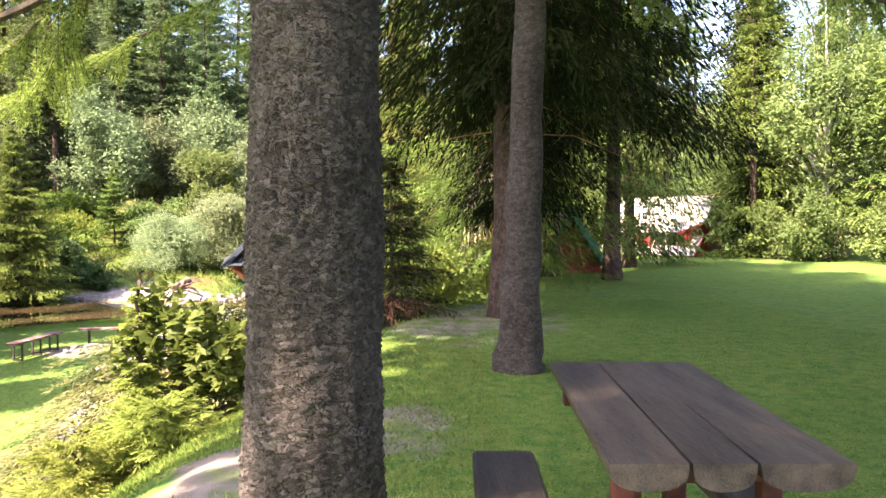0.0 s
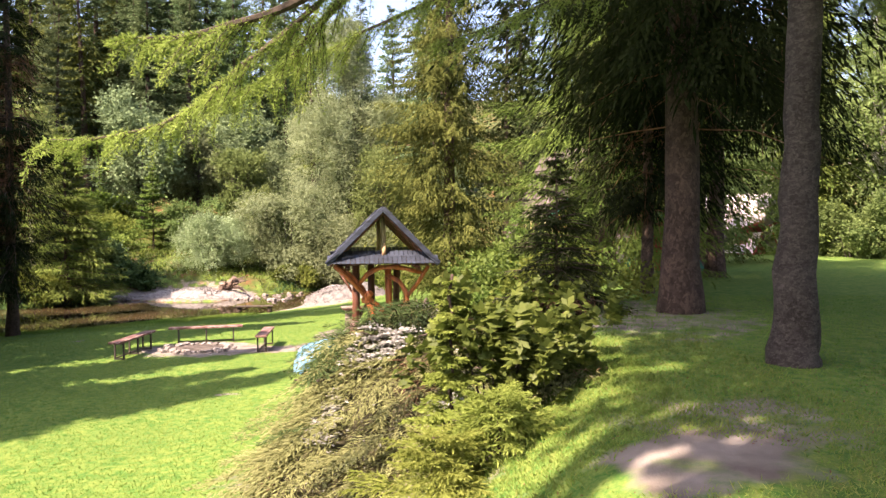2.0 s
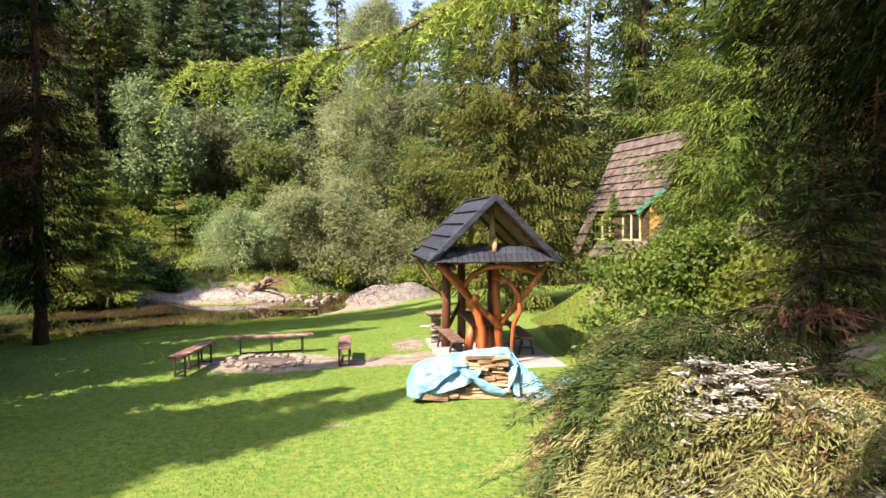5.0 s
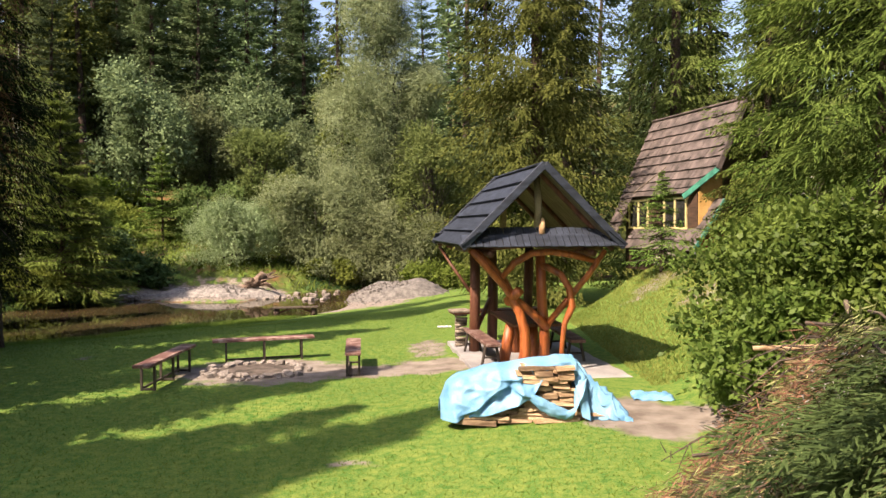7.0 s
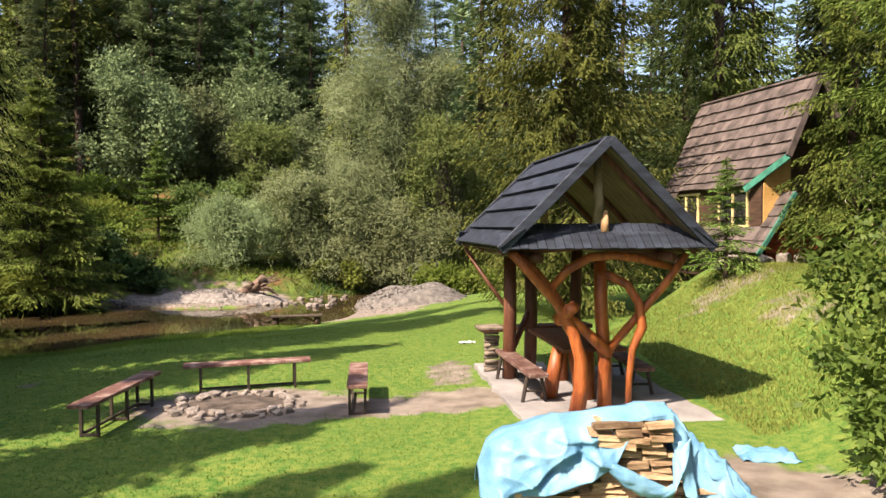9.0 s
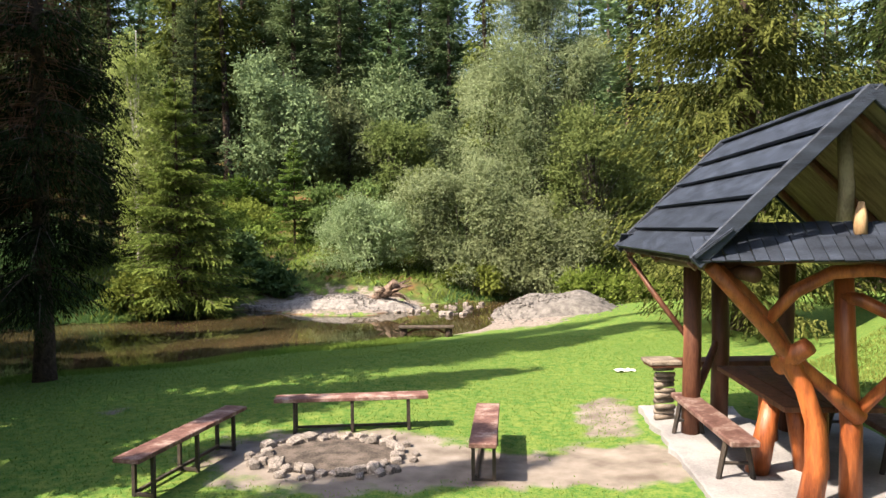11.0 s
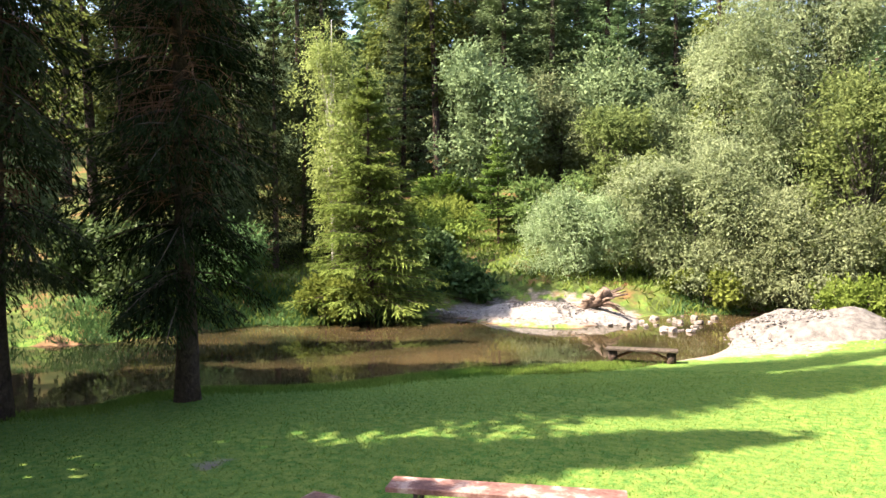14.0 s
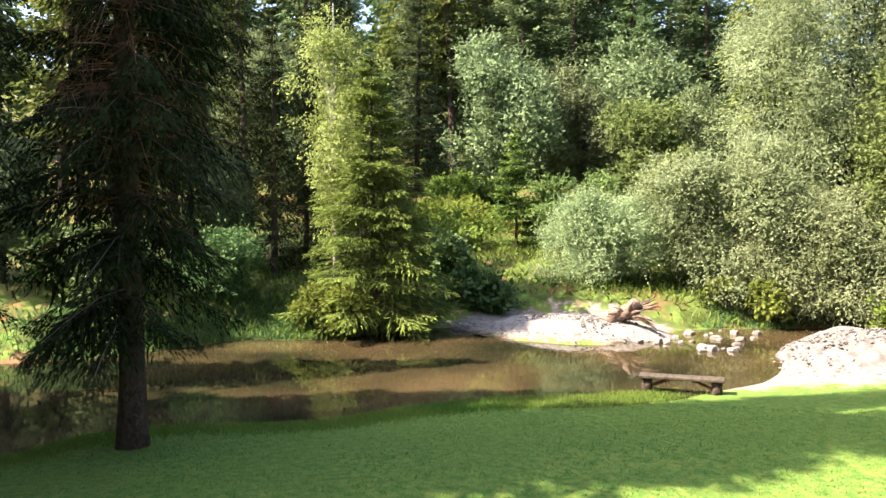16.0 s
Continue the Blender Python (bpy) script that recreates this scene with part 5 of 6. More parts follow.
    part("king_post_tip", Shape().tube([(0.02, -1.5, eave + 0.2), (0.03, -1.47, eave + 0.34), (0.05, -1.45, eave + 0.46)], [0.05, 0.05, 0.02], 9, 0.1), M_pale, ob, "pale bare wood post end", smooth=True)
    # crooked posts
    def post(pts, r, name="post", stain=M_wood_red):
        part(name, Shape().tube(pts, r, 12, 0.22, len(ob.children)), stain, ob, smooth=True)
    post([(-0.22, -1.20, 0), (-0.17, -1.22, 0.35), (-0.18, -1.20, 0.7), (-0.26, -1.18, 0.98), (-0.37, -1.16, 1.2), (-0.40, -1.15, 1.28)], [0.098, 0.088, 0.08, 0.08, 0.088, 0.085])
    post([(-0.44, -1.08, 1.16), (-0.36, -1.20, 1.27), (-0.29, -1.31, 1.36)], [0.088, 0.086, 0.075], "post_stub")
    post([(-0.33, -1.17, 1.14), (-0.52, -1.15, 1.5), (-0.76, -1.2, 1.78), (-1.05, -1.35, 2.02)], [0.085, 0.07, 0.06, 0.055], "brace")
    post([(0.20, -0.99, 0), (0.21, -0.98, 0.6), (0.17, -0.98, 1.2), (0.14, -0.98, 2.0)], [0.096, 0.09, 0.084, 0.08])
    post([(0.41, -1.27, 0), (0.42, -1.27, 0.45), (0.46, -1.27, 0.8), (0.60, -1.25, 1.08), (0.55, -1.25, 1.38), (0.42, -1.2, 1.6), (0.22, -1.1, 1.72), (0.12, -1.0, 1.74)], [0.038, 0.042, 0.045, 0.065, 0.06, 0.055, 0.055, 0.05], "crooked_brace")
    post([(0.24, -1.05, 0.72), (-0.05, -1.12, 0.98), (-0.38, -1.18, 1.26), (-0.72, -1.3, 1.62), (-1.12, -1.5, 2.02)], [0.08, 0.065, 0.055, 0.055, 0.05], "brace")
    post([(0.22, -1.05, 0.75), (0.55, -1.2, 1.2), (0.85, -1.35, 1.62), (1.08, -1.45, 2.0)], [0.05, 0.05, 0.048, 0.045], "brace")
    post([(-0.56, -1.2, 1.56), (-0.36, -1.22, 1.80), (-0.08, -1.25, 1.95), (0.22, -1.28, 1.98), (0.55, -1.3, 1.93), (1.02, -1.3, 1.80)], [0.045, 0.055, 0.055, 0.055, 0.05, 0.045], "brace")
    # Rear posts and braces take the painted shade tone instead of the red
    dark = M_wood_dark_shade
    post([(-0.62, 0.95, 0), (-0.6, 0.95, 1.0), (-0.6, 0.95, 2.0)], [0.10, 0.095, 0.09], "post", dark)
    post([(-0.2, 1.3, 0), (-0.18, 1.3, 1.0), (-0.2, 1.3, 2.0)], [0.10, 0.095, 0.09], "post", dark)
    post([(0.5, 1.1, 0), (0.48, 1.1, 1.0), (0.5, 1.1, 2.0)], [0.10, 0.095, 0.09], "post", dark)
    post([(-0.62, 0.98, 1.05), (-0.95, 1.25, 1.55), (-1.2, 1.5, 2.0)], [0.032, 0.032, 0.03], "brace", dark)
    post([(-0.6, 0.95, 0.35), (-0.4, 1.1, 0.7), (-0.2, 1.3, 1.05)], [0.045, 0.045, 0.04], "brace", dark)
    post([(-0.35, -0.35, 0), (-0.22, -0.38, 0.7)], [0.11, 0.085], "table_prop")
    post([(0.15, -0.25, 0), (0.0, -0.3, 0.7)], [0.11, 0.085], "table_prop")
    return ob


shelter()


def shelter_things():
    z = 0.205
    # table under the roof
    t = thing("table", pose(-3.85, 18.5, z, 0, 0, 7.5), "dark wooden table inside the shelter", "table")
    for k in range(4):
        part("board", plank(Shape(), (-0.33 + 0.22 * k, -0.95, 0.74), (-0.33 + 0.22 * k, 0.95, 0.74), 0.21, 0.05), M_wood_dark_shade, t)
    for yy in (-0.6, 0.6):
        part("trestle", Shape().tube([(0, yy, 0), (0, yy, 0.69)], [0.11, 0.09], 10, 0.1), M_wood_red, t, smooth=True)
    # benches along both sides
    for x, y, x2, y2, lab in ((-4.47, 17.5, -4.78, 19.4, "narrow red bench on dark splayed legs along the shelter"), (-2.98, 17.9, -3.1, 19.6, "narrow red bench on dark splayed legs along the shelter")):
        a, b = Vector((x, y, z)), Vector((x2, y2, z))
        o = (a + b) / 2
        ob = thing("bench", pose(*o), lab, "bench", "benches of the shelter")
        h = Vector((0, 0, 0.42))
        part("seat", plank(Shape(), a - o + h, b - o + h, 0.27, 0.06, 0.012), M_bench, ob)
        d = (b - a).normalized()
        w = Vector((-d.y, d.x, 0))
        for f in (-0.38, 0.38):
            c = d * (b - a).length * f
            for side in (-1, 1):
                part("leg", Shape().tube([c + w * side * 0.16, c + w * side * 0.09 + Vector((0, 0, 0.36))], [0.025, 0.028], 6), M_steel, ob)
            part("crosspiece", Shape().tube([c - w * 0.12 + Vector((0, 0, 0.15)), c + w * 0.12 + Vector((0, 0, 0.15))], [0.018, 0.018], 6), M_steel, ob)
    # counter on stacked logs at the back
    ob = thing("counter", pose(-4.95, 19.75, z, 0, 0, 12), "weathered plank counter resting on stacked short logs", "counter")
    part("top", plank(Shape(), (-0.2, 0, 0.72), (1.7, 0.1, 0.72), 0.34, 0.07, 0.01), M_wood_dark_shade, ob)
    part("end_board", plank(Shape(), (-0.22, 0, 0.735), (0.16, 0.02, 0.735), 0.36, 0.05, 0.01), M_cut, ob, "pale weathered board")
    for k in range(10):
        part("log", Shape().tube([(-0.12, -0.04 + 0.03 * (k % 2), 0.035 + 0.065 * k), (0.12, 0.03 - 0.03 * (k % 3), 0.035 + 0.065 * k)], [0.034, 0.03], 9, 0.1, k), M_cut, ob, smooth=True)


shelter_things()

# ---------------- firewood and tarpaulin ----------------
def woodpile():
    cx, cy, turn = -4.2, 14.62, 4.0
    z = z_at(cx, cy)
    ob = thing("woodpile", pose(cx, cy, z, 0, 0, turn), "stack of split pale firewood, partly under a tarpaulin", "woodpile")
    rng = random.Random(4)
    def split(x, y, zz, L, w, h):
        m = pose(x, y, zz, rng.uniform(-14, 14), rng.uniform(-6, 6), rng.uniform(-10, 10))
        prof = [(-w / 2, -h / 2), (w / 2, -h / 2 * rng.uniform(0.4, 1)), (w * rng.uniform(0.1, 0.45), h / 2), (-w * rng.uniform(0.1, 0.48), h / 2 * rng.uniform(0.6, 1))]
        v = [m @ Vector((xx, a, b)) for xx in (-L / 2, L / 2) for a, b in prof]
        part("split_log", Shape().add(v, [(3, 2, 1, 0), (4, 5, 6, 7), (0, 1, 5, 4), (1, 2, 6, 5), (2, 3, 7, 6), (3, 0, 4, 7)]), M_log, ob)
    zz = 0.03
    while zz < 0.66:                                     # the open face: billets laid lengthwise
        h = rng.uniform(0.032, 0.06)
        for y in (-0.27, -0.13):
            x = -0.22 + rng.uniform(-0.08, 0.05)
            while x < 0.34:
                L = rng.choice([0.22, 0.34, 0.42]) * rng.uniform(0.9, 1.1)
                L = min(L, 0.47 + rng.uniform(-0.05, 0.03) - x)
                split(x + L / 2, y + rng.uniform(-0.03, 0.03), zz + h / 2, L, rng.uniform(0.09, 0.13), h)
                x += L + 0.012
        zz += h + 0.004
    for k in range(3):                                   # long foot planks along the front
        x = -1.02 + 0.1 * k
        while x < 0.5:
            L = rng.uniform(0.35, 0.6)
            split(x + L / 2, -0.36 + 0.04 * k + rng.uniform(-0.02, 0.02), 0.03 + 0.045 * k, L, 0.1, 0.05)
            x += L + 0.015
    for k in range(5):                                   # small ends under the tail
        split(0.58 + 0.05 * (k % 2), -0.28 + 0.03 * k, 0.025 + 0.035 * k, 0.16, 0.08, 0.035)
    # tarpaulin: one creased sheet; its front hem is drawn up where the billets show
    nx, ny = 150, 100
    crest_x, crest_z = [-1.2, -1.1, -0.95, -0.6, -0.1, 0.3, 0.5, 0.62], [0.22, 0.44, 0.54, 0.63, 0.70, 0.745, 0.735, 0.56]
    hem_x, hem_z = [-1.2, -1.05, -0.95, -0.6, -0.3, -0.12, -0.06, 0.10, 0.18, 0.42, 0.47, 0.52, 0.62], [0.02, 0.03, 0.08, 0.12, 0.20, 0.27, 0.34, 0.58, 0.665, 0.67, 0.40, 0.06, 0.02]
    folds = [[(-1.0, 0.10), (-0.72, 0.22), (-0.50, 0.40), (-0.38, 0.43), (-0.30, 0.41)], [(-0.34, 0.40), (-0.2, 0.33), (0.0, 0.27)], [(-0.62, 0.52), (-0.3, 0.50), (0.06, 0.56)]]
    def fold_out(x, zc):
        k = 0.0
        for n, f in enumerate(folds):
            if f[0][0] < x < f[-1][0]:
                fade = min(1, (x - f[0][0]) / 0.1, (f[-1][0] - x) / 0.1)
                d = zc - np.interp(x, [p[0] for p in f], [p[1] for p in f])
                k += fade * (0.085, 0.07, 0.04)[n] * (math.exp(-d / 0.09) if d > 0 else math.exp(d / 0.012))
        return k
    v = []
    for j in range(ny + 1):
        for i in range(nx + 1):
            x, w = -1.2 + 1.82 * i / nx, j / ny * 2 - 1
            crest = np.interp(x, crest_x, crest_z)
            low = np.interp(x, hem_x, hem_z) if w < 0 else 0.02
            f = abs(w)
            top = 0.3
            if f < top:
                y, zc = 0.15 * f / top, crest - 0.03 * (f / top) ** 2
            else:
                ff = (f - top) / (1 - top)
                zc = (crest - 0.03) + (low - (crest - 0.03)) * ff
                y = 0.15 + 0.27 * ((crest - zc) / max(crest, 0.3)) ** 0.9
            hangs = min(1.0, max(0.0, f - 0.2) / 0.3)
            n1 = noise.noise((x * 2.1, y * 2.5 + zc * 2.0, 0.3 + (w > 0)))
            r1 = 1 - 2.2 * abs(noise.noise((x * 2.6 + zc * 2.2, zc * 2.4 - x * 1.4, 2.0)))
            r2 = 1 - 2.0 * abs(noise.noise((x * 5.5 - zc * 4.1, zc * 6.0 + x, 4.0)))
            y += (0.05 * n1 + 0.062 * r1 + 0.02 * r2) * (0.1 + hangs)
            if w < 0:
                y += fold_out(x, zc)
            zc += 0.025 * n1 + 0.012 * r1 * (1 - hangs) + 0.008 * r2
            squeeze = 1 - 0.55 * max(0.0, (-1.0 - x) / 0.2) ** 1.5
            v.append((x, y * squeeze * (-1 if w < 0 else 1), max(0.012, zc)))
    def grid(v, nx, ny):
        return [(j * (nx + 1) + i, j * (nx + 1) + i + 1, (j + 1) * (nx + 1) + i + 1, (j + 1) * (nx + 1) + i) for j in range(ny) for i in range(nx)]
    cloth = Shape().add(v, grid(v, nx, ny))
    # the loose flap across the foot of the opening
    path = [(-0.12, -0.40, 0.33), (0.0, -0.44, 0.25), (0.16, -0.44, 0.16), (0.32, -0.43, 0.10), (0.42, -0.42, 0.12), (0.49, -0.38, 0.26), (0.54, -0.28, 0.46)]
    wide = [0.10, 0.15, 0.17, 0.13, 0.15, 0.20, 0.20]
    v, n, m = [], 48, 10
    for j in range(m + 1):
        for i in range(n + 1):
            t = i / n * (len(path) - 1)
            c = [np.interp(t, range(len(path)), [p[k] for p in path]) for k in range(3)]
            w = np.interp(t, range(len(wide)), wide)
            s = j / m * 2 - 1
            tilt = 0.35 + 0.5 * (t > 4) * (t - 4) / 2
            v.append((c[0] + s * w * 0.5 * tilt, c[1] - 0.03 * (1 - s * s) + 0.012 * noise.noise((t * 2, s * 2, 5)), max(0.02, c[2] + s * w * 0.5 * (1 - 0.3 * tilt) + 0.012 * noise.noise((t * 3, s * 3, 1)))))
    cloth.add(v, grid(v, n, m))
    # the crumpled tail on the ground
    ridge = [(0.50, -0.05, 0.66), (0.60, -0.12, 0.55), (0.72, -0.18, 0.40), (0.86, -0.22, 0.36), (0.95, -0.26, 0.22), (1.07, -0.32, 0.05)]
    v, n, m = [], 56, 40
    for j in range(m + 1):
        for i in range(n + 1):
            t = i / n * (len(ridge) - 1)
            c = [np.interp(t, range(len(ridge)), [p[k] for p in ridge]) for k in range(3)]
            s = j / m * 2 - 1
            spread = 0.26 - 0.015 * t
            r = (1 - 2.4 * abs(noise.noise((t * 0.9 + s * 1.2, s * 1.7 - t * 0.5, 8.0)))) * 0.07
            zc = c[2] * (1 - abs(s) ** 1.2) + r * (1 - abs(s) ** 3) * 0.8
            v.append((c[0] + r * 0.6 + 0.06 * abs(s), c[1] + s * spread + 0.5 * r, max(0.014 + 0.01 * abs(r), zc)))
    cloth.add(v, grid(v, n, m))
    tarp = part("tarpaulin", cloth, M_tarp, None, smooth=True)
    tarp.matrix_basis = pose(cx, cy, z, 0, 0, turn)
    md = tarp.modifiers.new("thickness", "SOLIDIFY"); md.thickness = 0.005
    tagged(tarp, "creased light blue tarpaulin draped over the woodpile", "tarpaulin")
    # a folded sheet by the hazel
    s = Shape()
    n = 16
    v = [(0.28 * (i / n * 2 - 1), 0.22 * (j / n * 2 - 1), 0.02 + 0.05 * (1 - max(abs(i / n * 2 - 1), abs(j / n * 2 - 1)) ** 3) + 0.06 * noise.noise((i * 0.35, j * 0.45, 3))) for j in range(n + 1) for i in range(n + 1)]
    s.add(v, [(j * (n + 1) + i, j * (n + 1) + i + 1, (j + 1) * (n + 1) + i + 1, (j + 1) * (n + 1) + i) for j in range(n) for i in range(n)])
    ob = part("tarpaulin", s, M_tarp, None, smooth=True)
    ob.matrix_basis = pose(-2.42, 15.5, z_at(-2.42, 15.5) - 0.01, 0, 0, -8)
    md = ob.modifiers.new("thickness", "SOLIDIFY"); md.thickness = 0.006
    tagged(ob, "crumpled light blue tarpaulin on the bare ground", "tarpaulin")


woodpile()

# ---------------- picnic table on the upper lawn ----------------
def picnic():
    z = 1.92
    ob = thing("picnic_table", pose(0, 0, z), "dark weathered picnic table with thick half-log planks", "table")
    a = [(0.354, 1.53), (0.534, 1.53), (0.680, 1.53), (0.894, 1.53)]
    b = [(0.40, 2.70), (0.58, 2.70), (0.727, 2.70), (0.914, 2.70)]
    for k in range(3):
        w0 = (a[k + 1][0] - a[k][0]) - 0.008
        s = Shape()
        n = 9
        v = []
        for (p, q) in ((a[k], a[k + 1]), (b[k], b[k + 1])):
            c = (p[0] + q[0]) / 2
            v += [(c - w0 / 2, p[1], 0.75), (c + w0 / 2, p[1], 0.75)]
            v += [(c + w0 / 2 * math.cos(math.pi * j / n), p[1], 0.738 - 0.05 * math.sin(math.pi * j / n) ** 0.7) for j in range(n + 1)]
        m = n + 3
        s.add(v, [tuple(range(m)), tuple(range(m, 2 * m))[::-1]] + [(j, m + j, m + (j + 1) % m, (j + 1) % m) for j in range(m)])
        part("plank", s, M_table, ob)
    for x, y in ((0.44, 1.75), (0.80, 1.75), (0.667, 2.5), (0.80, 2.5)):
        part("leg", Shape().box((0.05, 0.05, 0.95), pose(x, y, 0.215), 0.005), M_redpost, ob)
    for y in (1.75, 2.5):
        part("cross_beam", Shape().box((0.44, 0.04, 0.05), pose(0.64, y, 0.66), 0.005), M_redpost, ob)
    for x, w, y0, y1, lab in ((0.20, 0.225, 1.5, 2.62, "dark weathered bench plank on posts beside the picnic table"), (0.94, 0.19, 2.0, 3.0, "dark weathered bench plank on posts beside the picnic table")):
        bo = thing("bench", pose(x, (y0 + y1) / 2, z), lab, "bench", "benches of the picnic table")
        L = y1 - y0
        part("seat", plank(Shape(), (0, -L / 2, 0.44), (0.02, L / 2, 0.44), w, 0.06, 0.012), M_table, bo)
        for yy in (-L * 0.36, L * 0.36):
            part("leg", Shape().box((0.06, 0.06, 0.7), pose(0, yy, 0.03), 0.006), M_redpost, bo)


picnic()

# ---------------- cabins ----------------
def cabin(m, ridge_len, h, half, label, roof, wall, trim, courses=10):
    """A steep roof down to the ground; its own y runs along the ridge, the gable front at -y."""
    ob = thing("cabin", m, label, "cabin")
    L = ridge_len / 2
    slope = math.atan2(h, half)
    # walls
    for y, nm in ((-L + 0.35, "front_gable"), (L - 0.25, "back_gable")):
        v = [(-half * 0.93, y, 0), (half * 0.93, y, 0), (0, y, h * 0.95), (-half * 0.93, y + 0.12, 0), (half * 0.93, y + 0.12, 0), (0, y + 0.12, h * 0.95)]
        part(nm, Shape().add(v, [(0, 1, 2), (3, 5, 4), (0, 3, 4, 1), (1, 4, 5, 2), (2, 5, 3, 0)]), wall, ob)
    for side in (-1, 1):
        for k in range(courses):
            f0, f1 = k / courses - (0.02 if k else 0), (k + 1) / courses
            flare = lambda f: 0.28 * max(0.0, 0.22 - f) ** 1.0
            p0 = Vector((side * (half * (1 - f0) + flare(f0)), 0, h * f0 + 0.12))
            p1 = Vector((side * (half * (1 - f1) + flare(f1)), 0, h * f1 + 0.12))
            out = Vector((side * math.sin(slope), 0, math.cos(slope)))
            spans = [(-L, L)]
            for ya, yb in spans:
                if yb - ya < 0.05:
                    continue
                v = []
                for yy in (ya, yb):
                    v += [p0 + out * 0.07 + Vector((0, yy, 0)), p0 + out * 0.03 + Vector((0, yy, 0)), p1 + out * 0.0 + Vector((0, yy, 0)), p1 + out * 0.035 + Vector((0, yy, 0))]
                part("roof_course", Shape().add(v, [(0, 1, 2, 3), (7, 6, 5, 4), (0, 3, 7, 4), (1, 5, 6, 2), (0, 4, 5, 1), (3, 2, 6, 7)]), roof, ob)
        for y in (-L, L):
            part("verge_board", plank(Shape(), (side * (half + 0.05), y, 0.10), (0, y, h + 0.16), 0.04, 0.16), trim, ob)
    part("ridge_cap", Shape().box((0.22, 2 * L + 0.06, 0.05), pose(0, 0, h + 0.17), 0.01), roof, ob)
    return ob


def hut(m, label, roof, lower, trim, wall_mat, panel_mat, windows=((-1.45, 1.15), (0.55, 1.15))):
    """A steep-roofed hut: main slopes, a window wall under the eave, a flared skirt roof below it. Ridge along its y, front at -y."""
    ob = thing("cabin", m, label, "cabin")
    back, front, eave, top, k = 2.0, -2.55, 2.0, 4.47, 0.46
    def slope_x(z):
        return (top - z) * k
    def course(side, z0, z1, ya0, ya1, yb, lift=0.085, xs=None):
        """One row of boards from z0 up to z1; its front end runs from ya0 (below) to ya1 (above)."""
        x0, x1 = (slope_x(z0), slope_x(z1)) if xs is None else xs
        out = Vector((side * 0.90, 0, 0.43))
        dice = random.Random(int(z0 * 1000) + (side > 0))
        y, first = ya0, True
        while y < yb - 0.02:                            # single boards, butted, a little uneven at the foot
            w = min(dice.uniform(0.16, 0.30), yb - y)
            if yb - y - w < 0.1:
                w = yb - y
            drop, up = dice.uniform(-0.015, 0.012), dice.uniform(-0.006, 0.01)
            v = []
            for ye, yt in ((y + 0.004, max(y + 0.004, ya1) if not first else ya1), (y + w - 0.004, max(y + w - 0.004, ya1 + 0.01))):
                a, b = Vector((side * x0, ye, z0 + drop)), Vector((side * x1, yt, z1))
                v += [a + out * (lift + up), a + out * (lift - 0.045 + up), b, b + out * 0.03]
            if v[4].y - v[0].y > 0.02:
                part("roof_board", Shape().add(v, [(0, 1, 2, 3), (7, 6, 5, 4), (0, 3, 7, 4), (1, 5, 6, 2), (0, 4, 5, 1), (3, 2, 6, 7)]), roof, ob)
            y, first = y + w, False
    n = 9
    cuts = [eave + (top - eave) * (i / n) ** 1.12 for i in range(n + 1)]
    def end_y(z):                                       # the eave's front corner is cut back
        return np.interp(z, [eave, eave + 0.68], [-1.47, front])
    for side in (-1, 1):
        for i in range(n):
            z0, z1 = cuts[i] - (0.03 if i else 0), cuts[i + 1]
            course(side, z0, z1, end_y(z0), end_y(z1), back)
        for z0, z1, y in ((eave - 0.02, eave + 0.68, -1), (eave + 0.68, top, 0)):
            a, b = (Vector((side * (slope_x(z) + 0.05), end_y(z) - 0.02, z + 0.03)) for z in (z0, z1))
            part("verge_board", plank(Shape(), a, b, 0.05, 0.15), trim if y else roof, ob)
        part("verge_board", plank(Shape(), (side * slope_x(eave), back, eave), (0, back, top), 0.05, 0.12), roof, ob)
    part("ridge_cap", Shape().box((0.16, back - front + 0.04, 0.05), pose(0, (back + front) / 2, top + 0.05), 0.01), roof, ob)
    # body
    for side in (-1, 1):
        part("side_wall", Shape().box((0.09, 3.8, 1.25), pose(side * 0.98, 0.02, 1.55)), wall_mat, ob)
        part("base_wall", Shape().box((0.10, 3.7, 1.3), pose(side * 1.0, 0.05, 0.45)), lower, ob)
        rows = [(0.46, 0.76, 1.47, 1.24), (0.74, 1.06, 1.25, 1.03), (1.04, 1.32, 1.04, 0.84), (1.30, 1.58, 0.86, 0.67), (1.56, 1.86, 0.69, 0.49)]
        for z0, z1, x0, x1 in rows:
            course(side, z0, z1, -2.4, -2.4, 1.35 if z1 < 1.1 else -1.93, 0.07, (x0, x1))
            part("verge_board", plank(Shape(), (side * (x0 + 0.06), -2.42, z0 + 0.03), (side * (x1 + 0.06), -2.42, z1 + 0.03), 0.05, 0.10), trim, ob)
        for z0, z1 in ((0.46, 0.86), (0.84, 1.24), (1.22, 1.62), (1.60, 2.02)):
            course(side, z0, z1, 1.35, 1.35, back)
    for y, nm in ((-1.92, "front_gable"), (1.90, "back_gable")):
        v = [(x, yy, zz) for yy in (y, y + 0.08) for x, zz in ((-0.94, -0.2), (0.94, -0.2), (0.94, 2.2), (0, 4.3), (-0.94, 2.2))]
        part(nm, Shape().add(v, [(4, 3, 2, 1, 0), (5, 6, 7, 8, 9)] + [(i, (i + 1) % 5, 5 + (i + 1) % 5, 5 + i) for i in range(5)]), wall_mat, ob)
    v = [(x, yy, zz) for yy in (-1.95, -1.926) for x, zz in ((-1.02, 1.02), (-0.30, 1.02), (-0.30, 3.5), (-0.46, 3.3), (-1.02, 2.05))]
